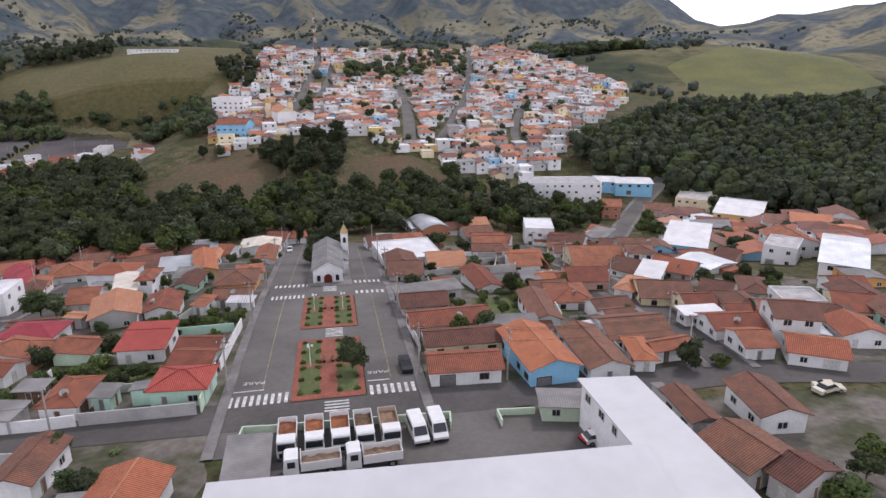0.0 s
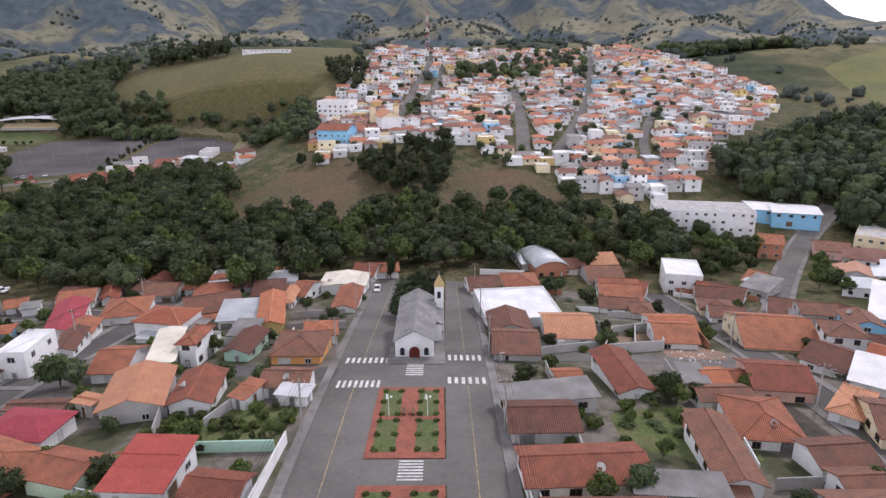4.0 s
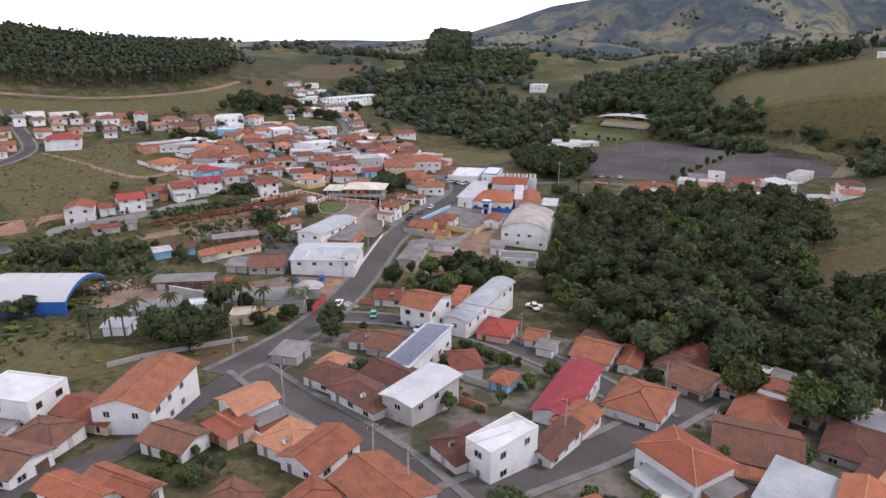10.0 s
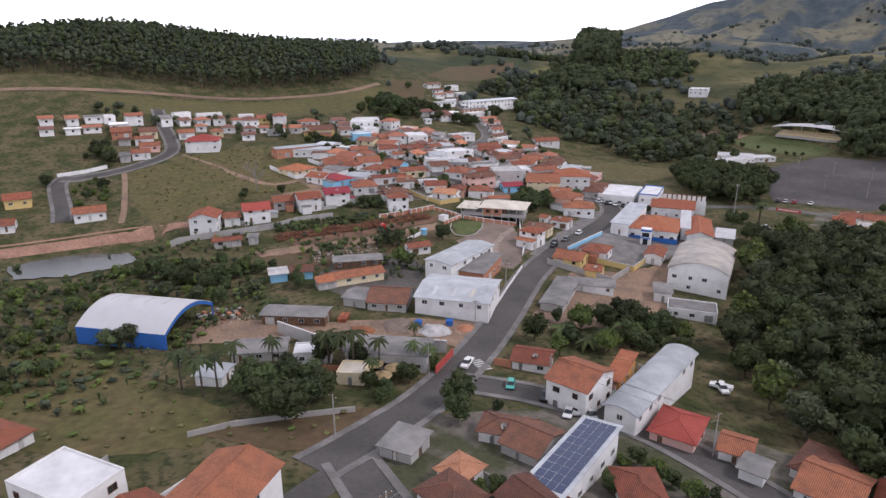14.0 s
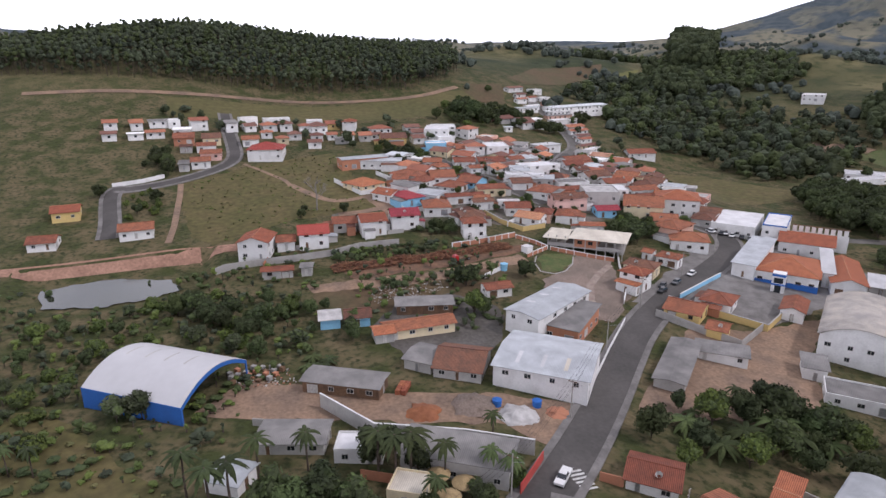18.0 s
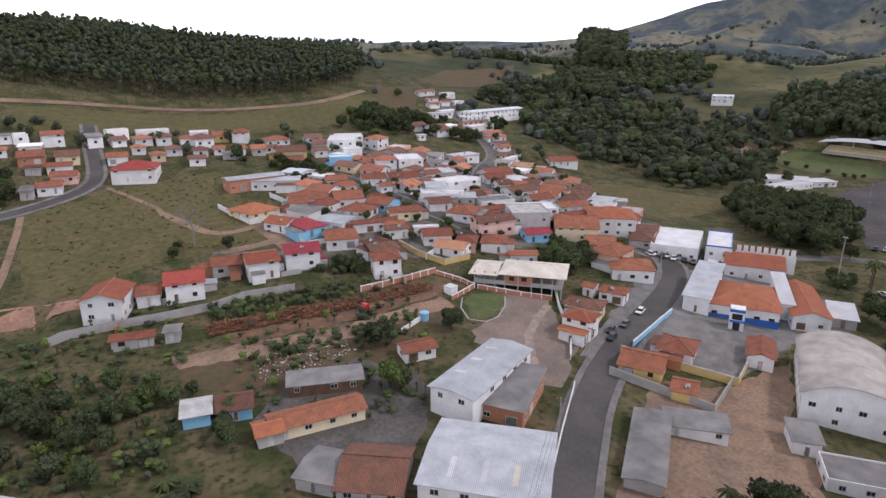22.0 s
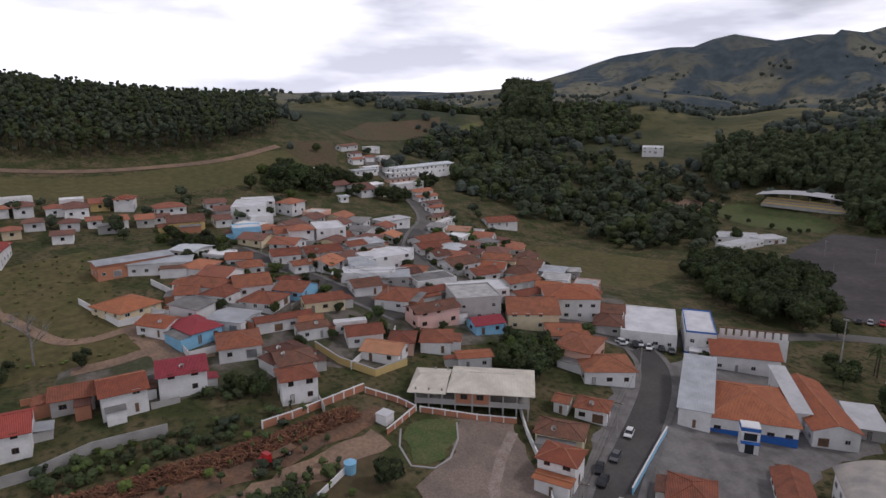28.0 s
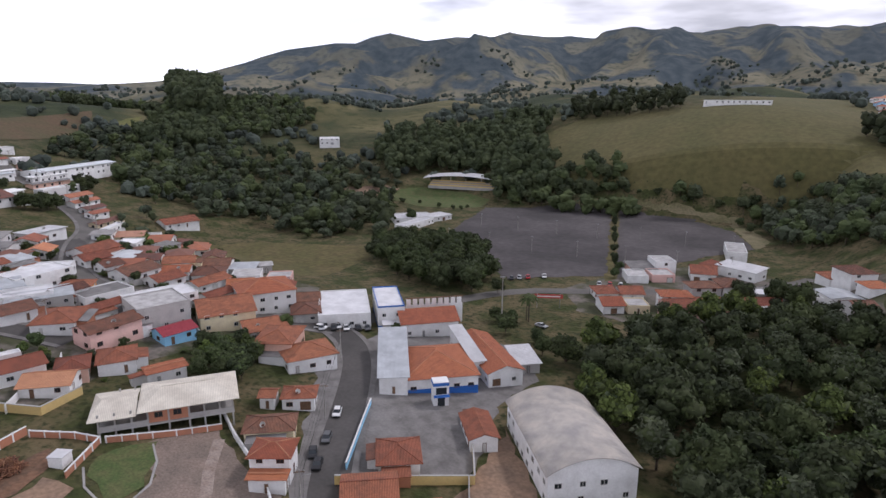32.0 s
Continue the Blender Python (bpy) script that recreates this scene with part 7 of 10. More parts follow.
thicket("far_woods", [[(20, 640), (90, 640), (95, 700), (15, 700)], [(250, 720), (400, 760), (420, 840), (250, 800)], [(-700, 600), (-560, 620), (-560, 720), (-720, 760)], [(-900, 620), (-780, 600), (-760, 680), (-900, 720)], [(-330, 600), (-240, 605), (-215, 560), (-255, 560), (-330, 585)]], 9, 7, (4, 6.5), (8, 13), ("dark_leaf", "leaf", "bark"), "clumps of trees on the far slopes", gap=0.5, spread=(0.3, 0.95), sprays=12)
wood([(-321.7, 441.8), (-296.4, 449.9), (-265.6, 430.8), (-244.6, 393), (-237.6, 368.4), (-254.6, 371.3), (-285.1, 382.5), (-311.5, 408.1)], 7, 21, (9, 13), ('broad', 'round', 'broad'), "trees along the stream", 1, 1, lambda x, y: False)
wood([(-170.6, 197.8), (-174.6, 211.4), (-169.7, 232.5), (-155.8, 240.5), (-147.1, 230.7), (-153.3, 212.7), (-160.2, 198.2)], 6.5, 22, (6, 10), ('broad', 'round', 'palmy', 'bright'), "trees beside the hall yard", 0.8, 1)
wood([(-265.8, 77.6), (-264.5, 100), (-280.8, 117.6), (-272.3, 131.6), (-251.2, 155.6), (-228.5, 144.3), (-231.9, 134.3), (-248.6, 114.9), (-224.3, 97.9), (-217, 81.3)], 7, 23, (2.5, 6), ('bush', 'broad', 'bush', 'grey', 'broad'), "bushes round the pond", 0.85, 1, lambda x, y: False)
wood([(-237.5, 79.7), (-221.7, 98.5), (-209, 97.8), (-195.4, 83.1)], 7, 24, (2.5, 6), ('bush', 'broad', 'grey'), "bushes round the pond", 0.8, 1, lambda x, y: False)
wood([(-509.7, 287.5), (-516.7, 317.5), (-508.5, 343), (-478.6, 327.1), (-465.2, 294.3), (-471.8, 282)], 7, 25, (4, 9), ('broad', 'bush', 'round'), "trees below the plantation", 0.8, 1, lambda x, y: False)
wood([(-513.5, 310.7), (-508.6, 325), (-500.2, 350), (-471.5, 364), (-447, 364), (-462, 338), (-468, 309.6), (-466, 289.4)], 6.5, 81, (5, 10), ('broad', 'round', 'broad'), "trees along the road out of town", 0.75, 0.4, lambda x, y: False)
wood([(-535, 422), (-503, 404), (-480, 400), (-470, 392), (-478, 384), (-492, 388), (-498, 398), (-512, 410)], 6.5, 82, (6, 11), ('broad', 'round', 'broad'), "trees along the road out of town", 0.9, 0.6, lambda x, y: False)
wood([(-427, 106), (-428, 118), (-409, 119), (-404, 112), (-410, 104)], 5, 86, (4, 8), ('broad', 'round', 'broad'), "trees beside the street", 0.9, 0.3, lambda x, y: False)
wood([(-376, 92), (-384, 112), (-362, 114.5), (-352, 110), (-352, 92)], 5, 87, (3, 6), ('broad', 'bush', 'bright', 'bush'), "trees beside the street", 0.8, 0.3, lambda x, y: False)
wood([(-427.9, 224.3), (-405, 238), (-390.9, 236), (-368, 226), (-385.3, 216), (-413.6, 216)], 4.5, 83, (3, 7), ('broad', 'bush', 'round', 'palmy'), "garden trees behind the brick shed", 0.8, 0.3, lambda x, y: False)
wood([(-405, 330), (-395, 372), (-365, 360), (-352, 335), (-372, 322), (-385, 335)], 7, 84, (3, 7), ('broad', 'bush', 'bush'), "bushes by the last houses", 0.4, 0.8, lambda x, y: False)
wood([(-360, 225), (-340, 250), (-318, 262), (-300, 285), (-310, 305), (-345, 300), (-372, 290), (-385, 262), (-372, 232)], 6.5, 85, (2.5, 5.5), ('broad', 'bush', 'round', 'palmy', 'bush'), "small trees between the houses", 0.8, 0.1, lambda x, y: False)
for x, y, h in ((-396.6, 551.2, 3), (-385.2, 554.8, 3.6), (-375.2, 551.1, 4), (-359.3, 548.6, 4), (-341, 541.1, 4.4), (-329.4, 538.7, 4), (-322.6, 546.6, 3.6)):
    plant("round", x, y, h)
wood([(-294, 168.5), (-291.6, 189.6), (-290.4, 213.9), (-285.4, 213.1), (-281.7, 189.2), (-285.1, 168.5)], 5, 26, (1.2, 2.4), ('bush', 'bush', 'palmy'), "bushes along the red bank", 0.7, 0.3)
wood([(-284.5, 273.9), (-283.5, 290.6), (-272.8, 283), (-270.6, 265.4)], 6, 27, (5, 8), ('broad', 'bright', 'palmy'), "trees beside the pavilion", 0.9, 0.3)
wood([(-42, 122), (-36.4, 127.5), (-20.9, 129.1), (-19.3, 117), (-34.4, 113.4)], 2.6, 28, (1.3, 2.8), ('bush', 'bush', 'palmy', 'broad'), "bushes of the overgrown lot", 0.9, 0.2)
wood([(-50, 92.5), (-41, 93.5), (-31, 93), (-29.5, 101), (-40, 103.5), (-50, 100.5)], 2.8, 71, (1.3, 4.0), ('bush', 'palmy', 'broad', 'bush'), "garden bushes", 0.85, 0.2)
wood([(30.8, 128.5), (38.8, 131.9), (38.5, 127.1), (44.2, 125.2), (41.5, 119.6), (27.8, 118.7)], 3.2, 29, (1.3, 3.2), ('bush', 'bush', 'bright', 'palmy'), "garden bushes", 0.8, 0.2)
wood([(-119.5, 108.4), (-110.6, 113.7), (-109.2, 120.8), (-99.1, 117.4), (-95.8, 114.5), (-110.4, 107.4)], 4, 30, (2, 5), ('bush', 'broad', 'grey'), "garden bushes", 0.8, 0.2)
wood([(-183.3, 152.1), (-177.8, 176.9), (-157.8, 165.4), (-150, 154), (-159.1, 145.2)], 5.5, 32, (3, 7), ('palm', 'broad', 'bush', 'broad'), "trees of the walled garden", 0.7, 0.2)
thicket("undergrowth", [[(-300, 60), (-262, 60), (-200, 78), (-178, 95), (-185, 118), (-235, 150), (-300, 160)], [(-290, 165), (-285, 215), (-262, 215), (-225, 200), (-225, 165)]], 2.7, 41, (0.35, 1.5), (0.5, 2.6), ("leaf", "bright_leaf", "far_leaf", "leaf", "bark"), "rough undergrowth of weeds and low scrub", keep=0.5, clumps=3, spread=(0.3, 0.8), sprays=7)
thicket("meadow_tufts", [[(-225, 80), (-222, 92), (-180, 117), (-164, 126), (-154, 118), (-160, 101), (-175, 84)], [(-160, 117), (-160, 131), (-153, 152), (-147.5, 151), (-143, 135)], [(-387, 119), (-403, 151), (-414, 192), (-328, 195), (-327, 169), (-316, 130)]], 3.0, 47, (0.3, 0.9), (0.25, 0.9), ("grass_tuft", "bright_leaf", "grass_tuft", "bark"), "scattered tufts of dry and green grass", "grass", keep=0.35, gap=0.3, clumps=2, spread=(0.3, 0.8), sprays=10)
thicket("hedge_bank", [[(-288, 166), (-280.5, 166), (-278.6, 190), (-279.2, 203), (-283, 203), (-287, 190)], [(-300, 196), (-293, 200), (-290, 209), (-297, 211)], [(-261, 168), (-258, 168), (-254, 200), (-258, 214), (-262, 214), (-260, 195)]], 2.0, 43, (0.7, 1.6), (1.0, 2.8), ("leaf", "dark_leaf", "leaf", "bark"), "dark green hedge bushes along the log bank", "hedge", keep=0.7, gap=0.3, clumps=4, spread=(0.3, 0.9), sprays=9)
wood([(52.9, 53.6), (68, 59.2), (69.7, 54.3), (60, 45.2), (50.1, 47)], 4, 33, (2.5, 5), ('broad', 'bush', 'bush'), "garden bushes", 0.8, 0.3)
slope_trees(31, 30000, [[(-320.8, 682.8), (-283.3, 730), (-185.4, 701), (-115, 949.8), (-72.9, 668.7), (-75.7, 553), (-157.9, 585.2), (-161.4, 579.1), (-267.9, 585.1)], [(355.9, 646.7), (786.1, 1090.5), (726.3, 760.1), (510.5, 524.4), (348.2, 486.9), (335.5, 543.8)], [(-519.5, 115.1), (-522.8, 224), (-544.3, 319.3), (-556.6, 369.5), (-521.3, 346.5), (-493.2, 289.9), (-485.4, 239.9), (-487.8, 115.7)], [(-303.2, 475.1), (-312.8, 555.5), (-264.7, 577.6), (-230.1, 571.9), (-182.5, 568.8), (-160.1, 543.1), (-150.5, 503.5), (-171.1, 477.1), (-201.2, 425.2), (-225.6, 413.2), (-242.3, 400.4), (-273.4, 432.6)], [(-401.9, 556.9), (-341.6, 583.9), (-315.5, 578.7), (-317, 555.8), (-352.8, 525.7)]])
# Trees that stand alone.
plant("broad", 1.5, 91.7, 6.5)
plant("round", 55.2, 83.2, 6.5)
plant("bush", 60.6, 83.3, 3)
plant("broad", 39.4, 132.1, 6)
plant("broad", 89.0, 133.0, 5.5)
plant("broad", 93.9, 129.4, 5.5)
plant("broad", 105.8, 131.5, 5.5)
plant("round", -32.0, 67.5, 3.5)
plant("broad", 40.2, 133.9, 5.5)
plant("palmy", 36.7, 132.7, 3.5)
plant("broad", 36.1, 214.1, 7)
plant("round", 42.5, 201.7, 6)
plant("round", -6.2, 180.5, 9)
plant("round", -4.6, 186.5, 12)
plant("round", -1.2, 180.0, 7.5)
plant("round", 0.6, 196.0, 11)
plant("tall", -3.0, 189.0, 12)
plant("broad", -64.5, 141.0, 7.5)
plant("grey", -61.2, 140.2, 6.5)
plant("tall", -13.3, 229.5, 9)
plant("broad", -250.7, 217.6, 7)
plant("broad", -250.8, 197.4, 8)
plant("bright", -233.1, 191.8, 8)
plant("broad", -142.7, 161.9, 7)
plant("broad", -269.4, 272.8, 8)
plant("broad", -291.8, 209.5, 5)
plant("round", -330.5, 180.0, 4)
plant("round", -334.0, 164.2, 4)
plant("round", -383.3, 89.0, 5)
plant("broad", -401.0, 114.7, 9)
plant("broad", -369.1, 110.2, 6)
plant("broad", -485.1, 278.9, 9)
plant("broad", -488.3, 297.2, 13)
plant("broad", -488.4, 308.8, 14)
plant("broad", -481.8, 315.0, 12)
plant("grey", -211.7, 105.6, 7)
plant("grey", -211.1, 110.1, 8)
plant("broad", -241.8, 132.6, 7)
plant("broad", -250.3, 128.0, 7)
plant("broad", -258.6, 124.0, 7)
plant("broad", -267.2, 119.8, 6)
plant("bright", -251.4, 145.1, 6)
plant("broad", -260.3, 140.5, 6)
plant("broad", -232.4, 157.5, 6)
plant("broad", -157.0, 133.2, 9)
plant("broad", -157.7, 137.4, 9)
plant("broad", -160.3, 130.1, 9)
plant("broad", -162.0, 141.2, 8)
plant("broad", -168.4, 129.8, 7)
plant("broad", -168.6, 135.2, 8)
plant("round", -105.3, 186.8, 3)
plant("round", -90.3, 209.3, 3)
plant("grey", -212.4, 108.9, 5)
plant("bush", -205.4, 120.2, 3)
plant("broad", -229.5, 157.2, 6)
plant("palmy", -217.9, 146.5, 4)
plant("palmy", -219.1, 143.7, 4)
plant("palmy", -219.5, 148.6, 4)
plant("broad", -250.5, 196.9, 8)
plant("bright", -234.3, 192.1, 8)
plant("broad", -231.9, 194.2, 6)
plant("round", -251.2, 217.5, 7)
plant("broad", -379.8, 88.1, 7)
plant("round", -328.6, 161.9, 5)
plant("round", -327.0, 178.4, 5)
plant("dead", -334.4, 169.3, 15)
plant("broad", -482.9, 278.5, 9)
plant("broad", -488.3, 296.7, 14)
plant("broad", -482.5, 304.3, 15)
plant("broad", -476.9, 312.0, 12)
plant("broad", -416.9, 109.9, 8)
plant("broad", -408.5, 114.6, 9)
plant("broad", -295.0, 205.9, 6)
plant("broad", -293.6, 209.6, 6)
plant("broad", -298.1, 205.0, 5)
plant("broad", -273.8, 272.3, 7)
plant("broad", -270.6, 274.8, 7)
plant("broad", -277.1, 269.7, 6)
plant("broad", -265.5, 271.4, 8)
plant("broad", -268.9, 268.3, 7)
plant("broad", -269.9, 281.4, 7)
plant("broad", -274.4, 266.6, 6)
plant("broad", -239.8, 159.9, 5)
plant("palmy", -221.2, 149.5, 4)
plant("palmy", -223.3, 145.9, 4)
plant("bright", -255.2, 147.2, 5)
plant("broad", -263.1, 120.9, 8)
plant("broad", -263.0, 116.8, 8)
plant("broad", -253.1, 125.2, 7)
plant("broad", -254.8, 130.4, 8)
plant("broad", -246.9, 135.3, 7)
plant("broad", -249.8, 138.7, 6)
plant("grey", -241.9, 121.6, 7)
plant("grey", -235.4, 129.0, 6)
plant("broad", -230.2, 134.3, 6)
plant("broad", -250.3, 142.0, 5)
plant("broad", -223.3, 343.7, 8)
plant("palm", -221.2, 358.3, 8)
plant("broad", -200.5, 331.0, 9)
plant("broad", -208.3, 333.3, 7)
plant("palm", -174.6, 225.1, 6)
plant("broad", -178.6, 149.0, 9)
plant("broad", -169.5, 137.7, 9)
plant("broad", -167.3, 133.3, 9)
plant("broad", -170.7, 130.0, 9)
plant("broad", -166.0, 140.9, 8)
plant("broad", -148.9, 165.4, 8)
plant("palm", -180.5, 118.1, 9)
plant("palm", -174.6, 121.4, 9)
plant("palm", -175.4, 124.4, 9)
plant("palm", -182.3, 129.3, 8)
plant("palm", -181.2, 137.2, 8)
plant("palm", -174.3, 147.6, 10)
plant("palm", -172.2, 149.8, 10)
plant("palm", -172.3, 152.6, 10)
plant("palm", -170.3, 157.7, 8)
plant("palm", -167.6, 164.9, 7)
plant("grey", -217.7, 114.8, 5)
plant("grey", -213.9, 109.4, 5)
plant("palm", -198.3, 90.5, 6)
plant("palm", -196.4, 94.4, 6)
plant("broad", -178.5, 214.0, 5)
plant("broad", -173.0, 217.8, 8)
plant("broad", -169.9, 223.6, 9)
plant("broad", -166.4, 230.8, 9)
plant("broad", -161.2, 234.2, 9)
plant("broad", -157.6, 237.3, 8)
plant("palmy", -175.3, 214.7, 4)
plant("broad", -252.4, 324.0, 4)
plant("broad", -184.3, 308.0, 11)
plant("broad", -178.1, 315.9, 13)
plant("broad", -170.7, 316.5, 13)
plant("broad", -189.5, 316.3, 11)
plant("broad", -200.7, 330.7, 10)
plant("broad", -212.0, 340.3, 6)
plant("broad", -149.8, 334.1, 12)
plant("broad", -158.6, 319.2, 12)
plant("broad", -143.2, 339.3, 12)
plant("broad", -130.6, 340.5, 12)
plant("broad", -123.9, 345.1, 12)
plant("broad", -141.1, 297.0, 13)
plant("broad", -150.3, 294.6, 13)
plant("broad", -132.4, 304.7, 13)
plant("broad", -161.9, 290.9, 11)
plant("broad", -158.6, 288.4, 12)
plant("broad", -239.8, 380.6, 7)
plant("broad", -251.2, 391.5, 9)
plant("broad", -260.6, 396.0, 9)
plant("broad", -276.7, 408.1, 9)
plant("broad", -290.2, 418.3, 9)
plant("broad", -305.2, 429.6, 9)
plant("broad", -318.8, 436.6, 8)
plant("broad", -255.3, 408.3, 9)
plant("broad", -266.9, 424.0, 9)
plant("broad", -282.8, 440.7, 9)
plant("broad", -298.3, 454.0, 8)
plant("palm", -220.1, 357.4, 10)
plant("broad", -224.4, 352.3, 6)
plant("broad", -229.4, 352.4, 6)
plant("broad", -277.2, 276.5, 8)
plant("broad", -281.7, 277.2, 8)
plant("broad", -271.8, 276.7, 8)
plant("broad", -276.6, 284.0, 7)
plant("round", -203.8, 433.6, 5)
plant("broad", -278.5, 304.8, 6)
plant("broad", -353.0, 439.5, 9)
plant("broad", -346.1, 448.9, 9)
plant("broad", -346.7, 470.5, 9)
plant("broad", -405.1, 461.9, 10)
plant("broad", -409.8, 447.1, 9)
plant("broad", -544.0, 345.4, 7)
plant("round", -371.6, 548.1, 4)
plant("round", -341.7, 542.5, 4)
plant("round", -323.9, 539.1, 4)
plant("bush", -51.5, 314.7, 3.5)
plant("broad", 28.8, 324.1, 11)
plant("broad", 39.6, 325.4, 11)
plant("broad", 62.7, 329.2, 14)
plant("broad", -72.5, 380.5, 9)
plant("broad", -63.2, 379.5, 8)
plant("broad", -19.1, 499.3, 8)
plant("broad", 27.8, 448.8, 9)
plant("broad", -13.9, 510.6, 8)
plant("broad", -139.0, 568.8, 9)
plant("broad", -94.6, 461.9, 9)
plant("broad", -150.7, 576.2, 9)
plant("tall", -240.4, 584.3, 8)
plant("round", -218.0, 580.9, 4)
plant("broad", -75.7, 553.0, 9)
plant("broad", -73.8, 600.9, 9)
plant("tall", -475.4, 1438.1, 16)
plant("tall", -271.8, 768.7, 17)
plant("tall", -223.2, 743.8, 17)
plant("tall", -290.1, 763.3, 18)
plant("tall", -256.5, 764.1, 17)
plant("tall", -216.7, 764.1, 15)
plant("round", -176.5, 758.5, 6)
plant("broad", -170.6, 956.6, 7)
plant("broad", -334.8, 490.0, 9)
plant("tall", -230.6, 570.0, 7.0)
plant("broad", -227.9, 555.2, 5.0)
plant("round", -225.2, 540.4, 4.5)
plant("tall", -222.5, 525.6, 7.0)
plant("broad", -219.8, 510.8, 5.0)
plant("round", -217.1, 496.0, 4.5)
plant("tall", -214.4, 481.2, 7.0)
plant("broad", -211.7, 466.4, 5.0)
plant("round", -209.0, 451.6, 4.5)
plant("tall", -206.3, 436.8, 7.0)
plant("broad", -203.6, 422.0, 5.0)
plant("broad", -259.0, 581.0, 6.0)
plant("broad", -243.0, 582.0, 5.0)
plant("broad", -225.0, 581.0, 5.0)
plant("round", -206.0, 580.0, 7.0)
plant("round", -190.0, 577.0, 6.0)
plant("round", -170.0, 575.0, 7.0)
plant("round", -158.0, 560.0, 7.0)
plant("round", -152.0, 545.0, 7.0)
plant("bright", -190.5, 313.7, 8)

# ---- plaza, church and depot ----
def thing(name, x, y, rot, label, category, group="", lift=0.0):
    base = new(name)
    base.empty_display_size = 0.4
    base.matrix_basis = pose(x, y, float(height(x, y)) + lift, 0, 0, rot)
    return tagged(base, label, category, group)


def profile(points, half, inset=0.0, top=None):
    """A solid from a side outline of (y, z) points, 2 * half wide; points above top draw in by inset."""
    n = len(points)
    off = [half - (inset if top is not None and z > top else 0) for _, z in points]
    verts = [(-o, y, z) for o, (y, z) in zip(off, points)] + [(o, y, z) for o, (y, z) in zip(off, points)]
    faces = [tuple(range(n))[::-1], tuple(range(n, 2 * n))] + [(i, (i + 1) % n, n + (i + 1) % n, n + i) for i in range(n)]
    return verts, faces


def wheel_mesh(r, w):
    v, f = tube([(-w / 2, 0, 0), (w / 2, 0, 0)], r, r, 14)
    tyre = len(f)
    v2, f2 = tube([(-w / 2 - 0.015, 0, 0), (w / 2 + 0.015, 0, 0)], r * 0.58, r * 0.58, 10)
    v, f = join((v, f), (v2, f2))
    return mesh_of("wheel", v, f, [M["rubber"], M["steel"]], [0] * tyre + [1] * len(f2))


CAR_WHEEL, TRUCK_WHEEL = wheel_mesh(0.32, 0.22), wheel_mesh(0.5, 0.3)


def bodywork(name, tone, gloss=0.3):
    m = paint("paint_" + name, tone, tuple(0.9 * v for v in tone), gloss, 4.0, 0.8, 0.0, spec=0.5, wear=(0.95, 1.03))
    M["car_" + name] = m


for nm, tone in (("white", (0.75, 0.75, 0.74)), ("black", (0.02, 0.02, 0.022)), ("silver", (0.42, 0.43, 0.44)), ("red", (0.42, 0.02, 0.02)), ("teal", (0.08, 0.42, 0.36)), ("beige", (0.55, 0.50, 0.38)), ("orange", (0.45, 0.15, 0.04)), ("yellow", (0.65, 0.38, 0.02)), ("grey", (0.12, 0.125, 0.13)), ("dirty", (0.5, 0.42, 0.34))):
    bodywork(nm, tone)


def car(x, y, rot, tone, kind="hatch", label=""):
    """A car with its nose towards local -y."""
    base = thing("pickup_truck" if kind == "pickup" else "car", x, y, rot, label or "%s parked %s" % (tone, {"hatch": "hatchback car", "pickup": "pickup truck", "sedan": "saloon car"}[kind]), "car", lift=0.12)
    side = {"hatch": [(-1.95, 0.35), (-1.98, 0.72), (-1.1, 0.92), (1.75, 0.98), (1.92, 0.75), (1.9, 0.35)], "sedan": [(-2.15, 0.35), (-2.18, 0.72), (-1.1, 0.9), (1.3, 0.95), (2.15, 0.9), (2.2, 0.35)],
            "pickup": [(-2.4, 0.45), (-2.42, 0.95), (-1.2, 1.1), (0.6, 1.12), (2.45, 1.12), (2.5, 0.5)]}[kind]
    cabin = {"hatch": [(-1.15, 0.90), (-0.45, 1.42), (1.25, 1.45), (1.78, 0.96)], "sedan": [(-1.15, 0.88), (-0.45, 1.38), (0.75, 1.40), (1.4, 0.93)], "pickup": [(-1.25, 1.08), (-0.6, 1.68), (0.5, 1.70), (0.75, 1.1)]}[kind]
    part("body", *profile(side, 0.86), [M["car_" + tone]], base)
    roof = [(y0, z0 + 0.012) for y0, z0 in cabin]
    part("window_band", *profile(cabin, 0.80, 0.14, 1.2), [M["pane"]], base)
    part("roof", *box(-0.64, roof[1][0], roof[1][1] - 0.05, 0.64, roof[2][0], roof[2][1] + 0.03), [M["car_" + tone]], base)
    for sx in (-0.78, 0.78):
        for wy in (side[0][0] + 0.72, side[-1][0] - 0.72):
            put("wheel", CAR_WHEEL, base, pose(sx, wy, 0.32))
    part("bumper", *box(-0.8, side[0][0] - 0.06, 0.3, 0.8, side[0][0] + 0.05, 0.5), [M["black"]], base)
    return base


